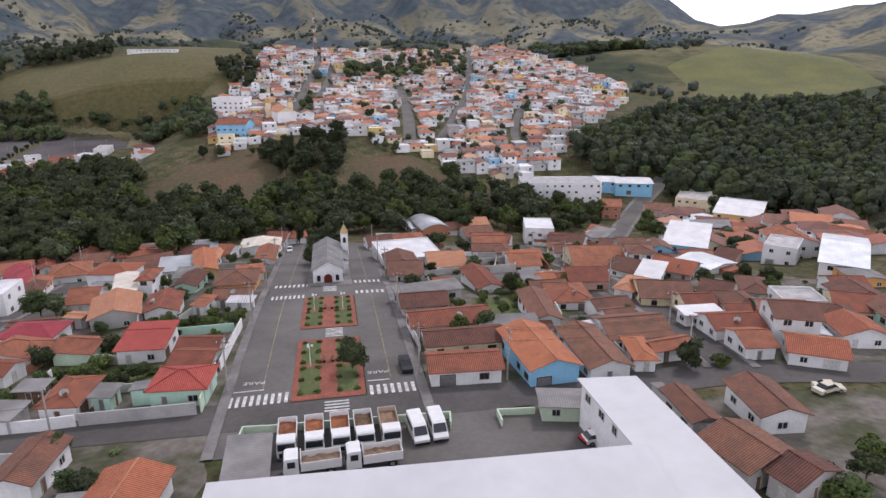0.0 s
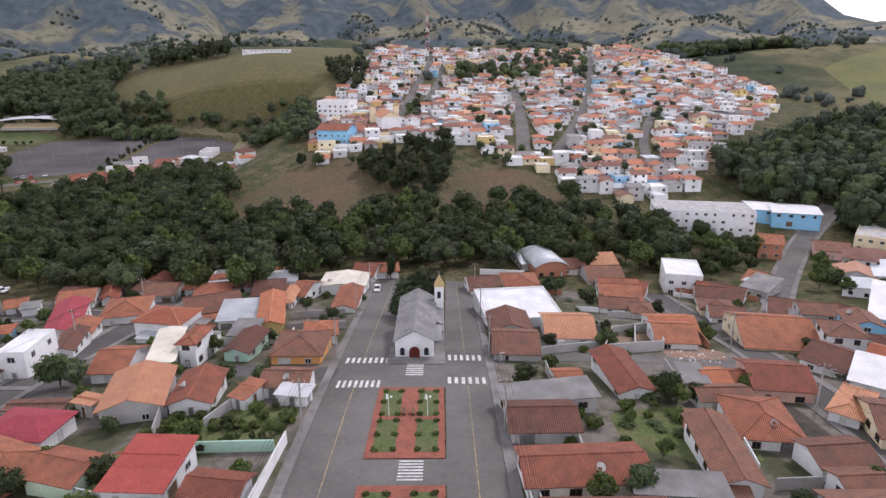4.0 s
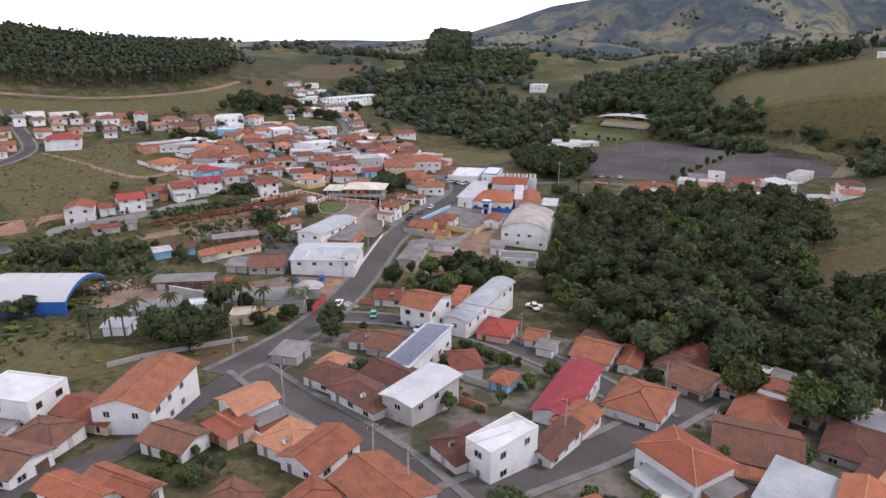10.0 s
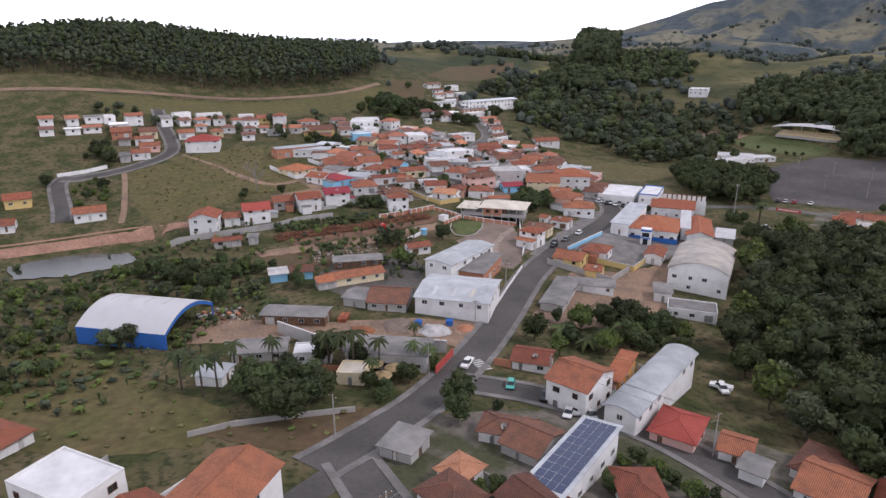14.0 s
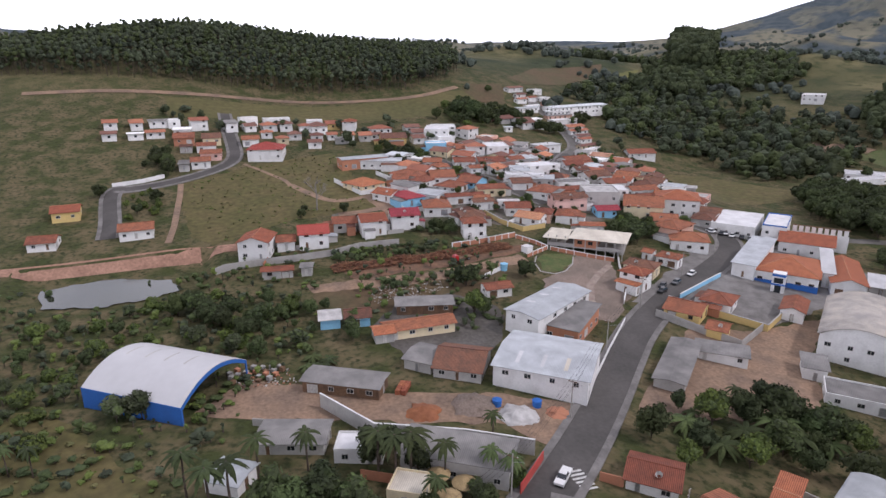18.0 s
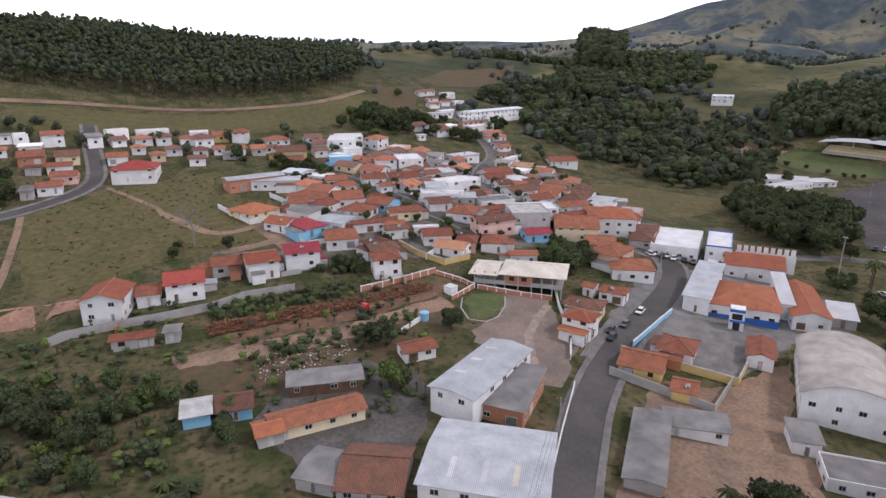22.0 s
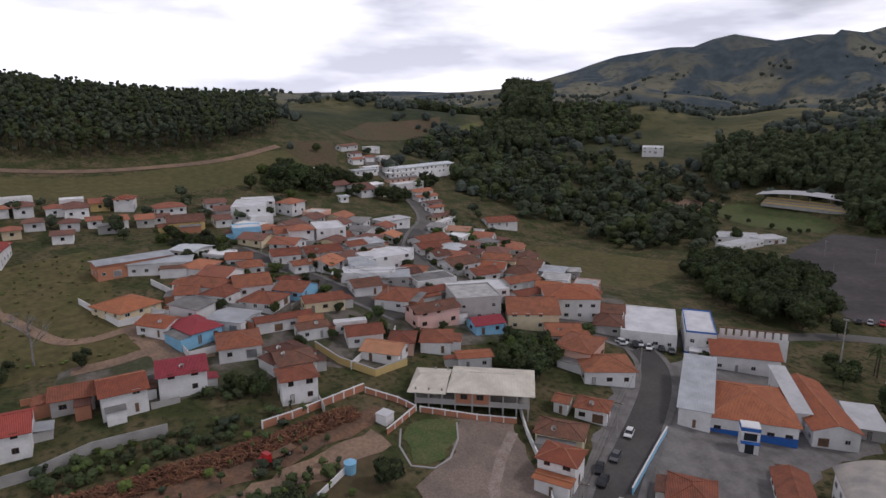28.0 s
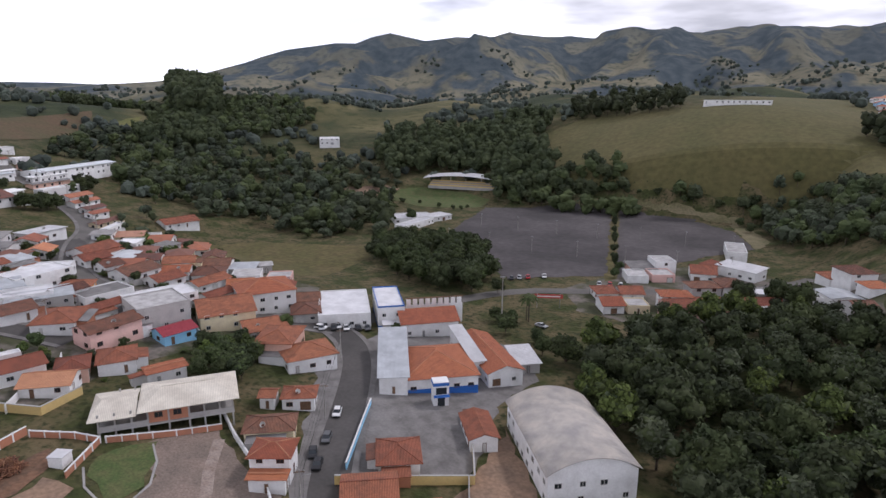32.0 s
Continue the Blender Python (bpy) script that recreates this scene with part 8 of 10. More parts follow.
def tipper_truck(x, y, rot, load, label):
    """A two-axle tipper: cab towards local -y, open steel bed behind."""
    base = thing("tipper_truck", x, y, rot, label, "truck", "municipal trucks", 0.1)
    part("chassis", *box(-0.42, -3.2, 0.55, 0.42, 3.0, 0.85), [M["black"]], base)
    cab = part("cab", *profile([(-3.45, 0.55), (-3.5, 1.5), (-3.35, 2.65), (-3.1, 2.8), (-1.75, 2.8), (-1.7, 0.6)], 1.2, 0.08, 2.0), [M["car_white"]], base)
    part("windscreen", *box(-1.02, -3.53, 1.6, 1.02, -3.38, 2.45), [M["pane"]], cab)
    for sx in (-1.17, 1.17):
        part("side_window", *box(sx - 0.04, -3.0, 1.65, sx + 0.04, -2.1, 2.4), [M["pane"]], base)
    part("grille", *box(-0.9, -3.54, 0.7, 0.9, -3.44, 1.25), [M["black"]], base)
    t = 0.08
    part("bed", *join(box(-1.2, -1.5, 1.0, 1.2, 3.2, 1.15), box(-1.2, -1.5, 1.15, -1.2 + t, 3.2, 2.15), box(1.2 - t, -1.5, 1.15, 1.2, 3.2, 2.15), box(-1.2 + t, -1.5, 1.15, 1.2 - t, -1.5 + t, 2.6), box(-1.2 + t, 3.2 - t, 1.15, 1.2 - t, 3.2, 2.15)), [M["car_dirty" if load == "rust" else "car_white"]], base)
    rng = random.Random(int(x * 10))
    v, f = [], []
    for i in range(6):
        for j in range(10):
            v.append((-1.1 + 2.2 * i / 5, -1.4 + 4.5 * j / 9, 1.25 + 0.35 * rng.random()))
    f = [(i * 10 + j, (i + 1) * 10 + j, (i + 1) * 10 + j + 1, i * 10 + j + 1) for i in range(5) for j in range(9)]
    part("bed_lining", v, f, [M["dirt" if load == "rust" else load]], base)
    for sx in (-1.0, 1.0):
        for wy in (-2.5, 1.9):
            put("wheel", TRUCK_WHEEL, base, pose(sx, wy, 0.5))
    part("bumper", *box(-1.18, -3.6, 0.35, 1.18, -3.42, 0.65), [M["steel"]], base)
    return base


def van(x, y, rot):
    base = thing("van", x, y, rot, "white passenger van parked in the depot yard", "van", "municipal vans", 0.1)
    part("body", *profile([(-2.6, 0.4), (-2.65, 0.95), (-2.0, 1.25), (-1.3, 2.2), (-0.9, 2.4), (2.5, 2.42), (2.65, 2.1), (2.65, 0.4)], 0.98, 0.1, 1.6), [M["car_white"]], base)
    part("windscreen", [(-0.85, -2.03, 1.3), (0.85, -2.03, 1.3), (0.78, -1.36, 2.18), (-0.78, -1.36, 2.18)], [(0, 1, 2, 3)], [M["pane"]], base)
    for sx in (-1, 1):
        part("side_window", *box(sx * 0.93 - 0.05, -1.1, 1.45, sx * 0.93 + 0.05, 2.3, 1.95), [M["pane"]], base)
        for wy in (-1.7, 1.7):
            put("wheel", CAR_WHEEL, base, pose(sx * 0.88, wy, 0.33))
    part("bumper", *box(-0.95, -2.72, 0.35, 0.95, -2.58, 0.6), [M["black"]], base)
    return base


def wall_line(pts, h, mat, label, name="boundary_wall", cap="", pillars=0.0, thick=0.2, pillar_mat="white"):
    """A garden wall along a line of the plan, stepping with the ground."""
    base = thing(name, pts[0][0], pts[0][1], 0, label, "wall")
    ox, oy, oz = base.matrix_basis.translation
    line = resample(pts, 3.0)
    solids, tops, posts = [], [], []
    for (x0, y0), (x1, y1) in zip(line, line[1:]):
        d = math.hypot(x1 - x0, y1 - y0) or 1
        nx, ny = -(y1 - y0) / d * thick / 2, (x1 - x0) / d * thick / 2
        z0, z1 = float(height(x0, y0)), float(height(x1, y1))

        def slab(k, a0, b0, a1, b1):
            q = [(x0 - nx * k, y0 - ny * k), (x1 - nx * k, y1 - ny * k), (x1 + nx * k, y1 + ny * k), (x0 + nx * k, y0 + ny * k)]
            v = [(x - ox, y - oy, z - oz) for (x, y), z in zip(q, (a0, a1, a1, a0))] + [(x - ox, y - oy, z - oz) for (x, y), z in zip(q, (b0, b1, b1, b0))]
            return v, [(0, 3, 2, 1), (4, 5, 6, 7), (0, 1, 5, 4), (1, 2, 6, 5), (2, 3, 7, 6), (3, 0, 4, 7)]

        solids.append(slab(1, z0 - 0.7, z0 + h, z1 - 0.7, z1 + h))
        if cap:
            tops.append(slab(1.7, z0 + h, z0 + h + 0.14, z1 + h, z1 + h + 0.14))
        if pillars:
            posts.append(box(x0 - ox - 0.16, y0 - oy - 0.16, z0 - oz - 0.7, x0 - ox + 0.16, y0 - oy + 0.16, z0 - oz + h + 0.25))
    part("wall", *join(*solids), [M[mat]], base)
    if tops:
        part("coping", *join(*tops), [M[cap]], base)
    for p in posts:
        part("pillar", *p, [M[pillar_mat]], base)
    return base


def zebra(x0, x1, y0, y1, n, along=False):
    """Painted bars of a crossing between two corners of the plan."""
    verts, faces = [], []
    for i in range(n):
        if along:
            a, b = y0 + (y1 - y0) * (i + 0.25) / n, y0 + (y1 - y0) * (i + 0.7) / n
            q = [(x0, a), (x1, a), (x1, b), (x0, b)]
        else:
            a, b = x0 + (x1 - x0) * (i + 0.22) / n, x0 + (x1 - x0) * (i + 0.72) / n
            q = [(a, y0), (b, y0), (b, y1), (a, y1)]
        k = len(verts)
        verts += [(x, y, float(height(x, y)) + 0.135) for x, y in q]
        faces.append((k, k + 1, k + 2, k + 3))
    return tagged(new("zebra_crossing", mesh_of("zebra_crossing", verts, faces, [M["road_paint"]])), "worn white painted zebra crossing bars", "road marking", kind="structure")


for z in ((-16.8, -7.9, 82.8, 86.0, 9), (3.5, 10.8, 82.5, 85.6, 7), (-15.6, -7.0, 148.2, 151.2, 8), (-15.4, -7.6, 136.2, 139.3, 8), (3.7, 10.6, 150, 153.2, 6), (3.5, 10.7, 138, 141, 6)):
    zebra(*z)
zebra(-3.7, -0.6, 141.6, 147.6, 6, True)
zebra(-2.9, 0.6, 78.5, 82.0, 4, True)
zebra(-2.9, 0.3, 107.6, 112.6, 7, True)
zebra(-166.5, -160.5, 178.5, 181.5, 6)
for x, y0, y1 in ((-12.1, 88, 136), (-12.1, 152, 225), (7.2, 88, 137), (7.2, 154, 222)):
    ribbon("centre_line", [(x, y0), (x, y1)], -0.08, 0.08, "yellow_paint", 0.13, 0, "worn yellow centre line", "road marking")
for x0, x1, y in ((-16.4, -11.9, 87.6), (3.6, 7.0, 87.2)):
    ribbon("stop_line", [(x0, y), (x1, y)], -0.15, 0.15, "road_paint", 0.135, 0, "white painted stop line", "road marking")
for x in (-12.6, 6.4):
    words = bpy.data.curves.new("stop_word", "FONT")
    words.body, words.size, words.align_x, words.extrude = "PARE", 1.5, "CENTER", 0.004
    words.materials.append(M["road_paint"])
    ob = new("stop_word", words)
    y = 90.6
    slope = math.degrees(math.atan(float(height(x, y - 1) - height(x, y + 1)) / 2))
    ob.matrix_basis = pose(x - 1.0, y, float(height(x, y)) + 0.17, 0, 0, 180) @ pose(0, 0, 0, slope, 0, 0)
    tagged(ob, "white painted stop word on asphalt", "road marking", kind="structure")

# The square: two paved blocks with lawns, clipped shrubs and lamps.
for y0, y1 in ((82.6, 106.6), (112.8, 136.0)):
    ribbon("plaza", [(-2.3, y0), (-2.3, y1)], -5.4, 5.4, "red_paving", 0.22, 0.5, "red-paved town square with lawns", "plaza")
    ribbon("plaza_paving", [(-2.3, y0 + 0.25), (-2.3, y1 - 0.25)], -5.15, 5.15, "red_paving", 0.235, 0, "red block paving of the square", "paving")
    for cx in (-5.2, 0.6):
        ym = (y0 + y1) / 2
        for a, b in ((y0 + 1.6, ym - 0.6), (ym + 0.6, y1 - 1.4)):
            ribbon("lawn", [(cx, a), (cx, b)], -1.55, 1.55, "lawn", 0.26, 0, "square lawn bed with clipped shrubs", "lawn")
            for k in range(6):
                sx, sy = cx + (-1.25, 1.25)[k % 2], a + 0.5 + (b - a - 1.0) * (k // 2) / 2
                plant("bush", sx, sy, 1.1, "clipped shrubs of the square")
    for cx in (-5.2, 0.6):
        lamp = thing("street_lamp", cx, (y0 + y1) / 2, 0, "white post lamp with three globes", "lamp", "lamps of the square", 0.2)
        post = part("post", *tube([(0, 0, 0), (0, 0, 3.6)], 0.07, 0.05, 7), [M["white"]], lamp)
        for k in range(3):
            c = np.array([0.4 * math.cos(2.09 * k), 0.4 * math.sin(2.09 * k), 3.6])
            part("globe", (c + ICO_V * 0.2).tolist(), ICO_F, [M["white"]], post)
    for cx in (-3.0, -1.6):
        bench = thing("bench", cx, (y0 + y1) / 2 + 1.5, 90, "dark slatted park bench", "bench", "benches of the square", 0.24)
        part("seat", *box(-0.8, -0.22, 0.42, 0.8, 0.22, 0.5), [M["timber"]], bench)
        part("backrest", *box(-0.8, 0.2, 0.55, 0.8, 0.27, 0.95), [M["timber"]], bench)
        for sx in (-0.65, 0.65):
            part("leg", *box(sx - 0.05, -0.2, 0, sx + 0.05, 0.24, 0.42), [M["black"]], bench)

# Church on its raised island.
ribbon("church_pavement", [(-2.2, 147.6), (-2.3, 190)], -5.6, 5.4, "paving", 0.22, 0.6, "raised grey pavement round the church", "pavement")
church = thing("church", -2.5, 165.6, 0, "white chapel with grey sheet roof and bell tower", "church", lift=0.2)
part("nave_wall", *box(-3.7, -14.2, -3.5, 3.7, 8.0, 5.9), [M["white"]], church)
part("gable", [(-3.7, -14.2, 5.9), (3.7, -14.2, 5.9), (0, -14.2, 7.9), (-3.7, -13.9, 5.9), (3.7, -13.9, 5.9), (0, -13.9, 7.9)], [(0, 1, 2), (5, 4, 3), (0, 2, 5, 3), (2, 1, 4, 5)], [M["white"]], church)
part("plinth", *box(-3.76, -14.26, -3.5, 3.76, -14.2, 2.6), [M["grey"]], church)
for sx in (-1, 1):
    v, f = sheet([(0, -14.5, 8.05), (0, 8.2, 8.05), (sx * 4.05, 8.2, 5.86), (sx * 4.05, -14.5, 5.86)], [(0, 3, 2, 1) if sx > 0 else (0, 1, 2, 3)], 0.14)
    part("roof", v, f, [M["church_roof"]], church)


def arch(w, h, n=10):
    """An arched leaf facing -y."""
    pts = [(-w / 2, 0, 0), (w / 2, 0, 0)] + [(w / 2 * math.cos(math.pi * i / n), 0, h + w / 2 * math.sin(math.pi * i / n)) for i in range(n + 1)]
    return [(x, -0.08, z) for x, _, z in pts] + [(x, 0.02, z) for x, _, z in pts], [tuple(range(len(pts)))] + [(i, (i + 1) % len(pts), len(pts) + (i + 1) % len(pts), len(pts) + i) for i in range(len(pts))]


for x, w, h, z, mat, nm in ((0, 2.0, 1.6, 0.05, "church_door", "door"), (-2.3, 0.9, 1.1, 0.9, "pane", "window"), (2.3, 0.9, 1.1, 0.9, "pane", "window")):
    v, f = arch(w, h)
    put(nm, mesh_of(nm, v, f, [M[mat]]), church, pose(x, -14.3, z + 2.0))
for k in range(4):
    for sx in (-1, 1):
        v, f = arch(0.9, 1.3)
        put("window", mesh_of("window", v, f, [M["pane"]]), church, pose(sx * 3.74, -11.5 + 4.4 * k, 2.6, 0, 0, 90 * sx))
part("side_aisle", *box(3.7, -3.4, -3.5, 5.3, 4.6, 4.3), [M["white"]], church)
v, f = sheet([(3.7, -3.6, 5.2), (3.7, 4.6, 5.2), (5.6, 4.6, 4.4), (5.6, -3.6, 4.4)], [(0, 3, 2, 1)], 0.12)
part("aisle_roof", v, f, [M["church_roof"]], church)
tower = part("tower", *box(3.7, 4.7, -3.5, 5.7, 6.7, 9.6), [M["white"]], church)
part("spire", [(3.6, 4.6, 9.6), (5.8, 4.6, 9.6), (5.8, 6.8, 9.6), (3.6, 6.8, 9.6), (4.7, 5.7, 12.2)], [(0, 1, 4), (1, 2, 4), (2, 3, 4), (3, 0, 4), (3, 2, 1, 0)], [M["gold"]], tower, "pale gold pyramid spire")
part("cross", *join(box(4.66, 5.66, 12.1, 4.74, 5.74, 13.0), box(4.4, 5.66, 12.55, 5.0, 5.74, 12.65)), [M["steel"]], tower)
for m in (pose(4.7, 4.7, 6.9), pose(5.7, 5.7, 6.9, 0, 0, 90)):
    v, f = arch(0.8, 1.2)
    put("belfry_window", mesh_of("belfry_window", v, f, [M["pane"]]), tower, m)
v, f = arch(1.2, 1.8)
put("side_door", mesh_of("door", v, f, [M["church_door"]]), church, pose(5.32, -1.0, 0.6, 0, 0, 90))
TAKEN.append((-2, 158, 8)), TAKEN.append((-2, 172, 8)), TAKEN.append((-2, 95, 12)), TAKEN.append((-2, 125, 12))

# Street-side and garden walls of the church quarter.
wall_line([(-49.7, 84.1), (-41.4, 83.2), (-36.6, 83.2)], 1.9, "white", "long white street wall with stained foot")
wall_line([(-36.2, 83.2), (-28, 82.6), (-20.5, 82.2)], 2.0, "grey", "long bare grey street wall")
wall_line([(-20.0, 82.6), (-19.9, 95.0)], 2.4, "mint", "pale green side wall along the pavement")
wall_line([(-19.6, 96.5), (-18.9, 117.5)], 2.0, "white", "white street wall beside the pavement")
wall_line([(-32.2, 115.5), (-20.0, 115.4)], 1.8, "green", "green-painted garden wall of the overgrown lot")
wall_line([(-33.8, 181.4), (-20.9, 184.5)], 2.0, "concrete", "bare concrete wall of a long garden")
wall_line([(-31.6, 171.1), (-18.9, 172.6)], 2.0, "concrete", "bare concrete wall of a long garden")
wall_line([(15.4, 238.6), (30.1, 238.2)], 2.0, "white", "long low white wall at the street end")
wall_line([(13.7, 150.0), (26, 156.4), (38.0, 161.8)], 1.8, "grey", "stained grey street wall")

# Municipal depot: white roofs, low green wall, parked vehicles.
house(34.6, 55.6, 92, 26.5, 7.4, 5.4, "s", "white", "white_sheet", name="depot_hall", label="long depot hall with a plain white sheet roof")
house(8.6, 47.9, -2.0, 44.0, 11.5, 5.4, "s", "white", "white_sheet", name="depot_hall", label="long depot hall with a plain white sheet roof")
house(-11.4, 64.6, 92, 9.5, 4.2, 2.6, "s", "grey", "fibre", name="depot_shed", openings=False, label="low open shed with worn grey sheet roof")
wall_line([(-13.4, 75.4), (-9.8, 74.9), (2, 74.2), (13.9, 73.6), (13.5, 70.9)], 1.2, "mint", "low pale green depot wall, stained")
wall_line([(-13.4, 75.4), (-13.9, 70)], 1.2, "mint", "low pale green depot wall, stained")
wall_line([(20.3, 70.2), (20.4, 73.2), (25.6, 72.7)], 1.1, "mint", "low pale green garden wall by the depot gate")
for x, load in ((-7.4, "red_dirt"), (-4.05, "red_dirt"), (-0.8, "red_dirt"), (2.2, "timber"), (5.45, "rust")):
    tipper_truck(x, 71.3, 1.5, load, "white tipper truck with a rusty bed in the yard" if load != "rust" else "dusty old tipper truck loaded with scrap")
for x in (-4.0, 3.2):
    tipper_truck(x, 65.0, -87, "dirt", "white tipper truck parked across the depot yard")
van(9.0, 70.2, 6), van(11.6, 70.5, 3)
car(31.2, 64.6, 95, "white"), car(33.8, 66.8, 80, "silver"), car(9.9, 90.8, 2, "black", "pickup"), car(70.4, 72.0, 105, "beige", "sedan")
loader = thing("wheel_loader", 33.4, 61.6, 20, "yellow wheel loader under the depot roof", "loader", lift=0.1)
part("body", *box(-0.9, -1.6, 0.7, 0.9, 1.6, 1.6), [M["car_yellow"]], loader)
part("cab", *box(-0.7, -0.4, 1.6, 0.7, 0.9, 2.9), [M["pane"]], loader)
part("bucket", *box(-1.1, -2.6, 0.3, 1.1, -1.7, 1.0), [M["car_yellow"]], loader)
for sx in (-0.9, 0.9):
    for wy in (-1.0, 1.0):
        put("wheel", TRUCK_WHEEL, loader, pose(sx, wy, 0.5))

# ---- valley: halls, builder's yard and works ----
def arched_hall(x, y, rot, w, d, h):
    """An open steel hall: arched white roof, blue arch trusses, one closed blue side."""
    base = thing("steel_hall", x, y, rot, "open steel hall with arched white roof and blue walls", "hall")
    TAKEN.append((x, y, 16))
    n, rise = 18, d * 0.17
    arc = [(-1 + 2 * i / n) for i in range(n + 1)]
    pts = []
    for a in arc:
        pts += [(-w / 2, a * d / 2, h + rise * (1 - a * a)), (w / 2, a * d / 2, h + rise * (1 - a * a))]
    v, f = sheet(pts, [(2 * i, 2 * i + 1, 2 * i + 3, 2 * i + 2) for i in range(n)], 0.12)
    part("roof", v, f, [M["white_sheet"]], base, "white arched sheet roof")
    for k, sx in enumerate((-w / 2 + 0.1, 0, w / 2 - 0.1)):
        solids = []
        for i in range(n):
            a, b = arc[i], arc[i + 1]
            za, zb = h + rise * (1 - a * a) - 0.15, h + rise * (1 - b * b) - 0.15
            drop = 0.9
            v0 = [(sx - 0.08, a * d / 2, za - drop), (sx + 0.08, a * d / 2, za - drop), (sx + 0.08, b * d / 2, zb - drop), (sx - 0.08, b * d / 2, zb - drop),
                  (sx - 0.08, a * d / 2, za), (sx + 0.08, a * d / 2, za), (sx + 0.08, b * d / 2, zb), (sx - 0.08, b * d / 2, zb)]
            solids.append((v0, [(0, 3, 2, 1), (4, 5, 6, 7), (0, 1, 5, 4), (1, 2, 6, 5), (2, 3, 7, 6), (3, 0, 4, 7)]))
        part("arch_truss", *join(*solids), [M["deep_blue"]], base, "blue arch truss")
        for sy in (-d / 2 + 0.2, d / 2 - 0.2):
            part("post", *box(sx - 0.15, sy - 0.15, -1.5, sx + 0.15, sy + 0.15, h), [M["deep_blue"]], base)
    part("side_wall", *box(-w / 2, -d / 2 - 0.1, -1.5, w / 2, -d / 2 + 0.1, h), [M["deep_blue"]], base, "deep blue sheet wall")
    part("back_wall", *box(-w / 2 - 0.1, -d / 2 + 0.1, -1.5, -w / 2 + 0.1, d / 2, h), [M["deep_blue"]], base, "deep blue sheet wall")
    for k in range(4):
        x0 = -w / 2 + w * (k + 0.6) / 5
        vv = []
        for a in (-0.1, 0.05, 0.2, 0.35):
            z = h + rise * (1 - a * a) + 0.02
            vv += [(x0, a * d / 2, z), (x0 + 0.45, a * d / 2, z)]
        part("skylight", vv, [(0, 1, 3, 2), (2, 3, 5, 4), (4, 5, 7, 6)], [M["grey"]], base, "dull skylight strip")
    return base


arched_hall(-220.8, 115.0, 49.5, 24.5, 20.8, 4.6)


def heap(x, y, r, h, mat, label, seed):
    rng = np.random.default_rng(seed)
    v, f, rings, n = [(0, 0, h)], [], 7, 22
    for i in range(1, rings + 1):
        for k in range(n):
            s = i / rings
            rr = r * s * (1 + 0.12 * rng.normal())
            v.append((rr * math.cos(6.283 * k / n), rr * math.sin(6.283 * k / n), h * (1 - s) ** 0.85 * (1 + 0.1 * rng.normal()) - (0.3 if i == rings else 0)))
    f += [(0, 1 + k, 1 + (k + 1) % n) for k in range(n)]
    f += [(1 + (i - 1) * n + k, 1 + i * n + k, 1 + i * n + (k + 1) % n, 1 + (i - 1) * n + (k + 1) % n) for i in range(1, rings) for k in range(n)]
    ob = new("heap", mesh_of("heap", v, f, [M[mat]], None, True))
    ob.matrix_basis = pose(x, y, float(height(x, y)))
    return tagged(ob, label, "heap")


heap(-192.4, 162.1, 4.0, 1.7, "red_dirt", "heap of red earth in the builder's yard", 1)
heap(-192.0, 172.6, 5.0, 2.3, "gravel", "heap of brown sand in the builder's yard", 2)
heap(-185.6, 179.6, 4.4, 1.6, "slab", "heap of pale grey gravel in the builder's yard", 3)
heap(-184.0, 188.0, 2.6, 1.0, "brick", "heap of broken red bricks in the yard", 4)


def brick_stack(x, y, rot, nx, ny):
    base = thing("brick_stack", x, y, rot, "stack of hollow orange bricks on pallets", "bricks", "brick stacks", 0.06)
    for i in range(nx):
        for j in range(ny):
            part("brick_pallet", *box(i * 1.25, j * 1.15, 0, i * 1.25 + 1.05, j * 1.15 + 0.98, 1.05), [M["bright_clay"]], base)


brick_stack(-201.5, 159.0, 55, 2, 4)
brick_stack(-204.4, 151.0, 55, 2, 1)


def water_tank(x, y, r, h, mat, label, rot=0):
    base = thing("water_tank", x, y, rot, label, "tank")
    part("body", *tube([(0, 0, -0.2), (0, 0, h)], r * 0.9, r, 16), [M[mat]], base)
    part("lid", *tube([(0, 0, h), (0, 0, h + 0.12), (0, 0, h + 0.3)], r * 1.04, r * 0.3, 16), [M[mat]], base)


water_tank(-190.4, 177.4, 1.0, 1.5, "deep_blue", "blue plastic water tank in the yard")
water_tank(-187.6, 185.2, 1.0, 1.5, "deep_blue", "blue plastic water tank in the yard")
water_tank(-258.0, 213.6, 1.2, 2.2, "blue", "pale blue water tank beside the tree")
crate = thing("concrete_tank", -269.1, 228.1, 20, "white square concrete tank on the slope", "tank")
part("body", *box(-1.4, -1.4, -0.6, 1.4, 1.4, 2.0), [M["white"]], crate)
part("lid", *box(-1.5, -1.5, 2.0, 1.5, 1.5, 2.2), [M["white_slab"]], crate)


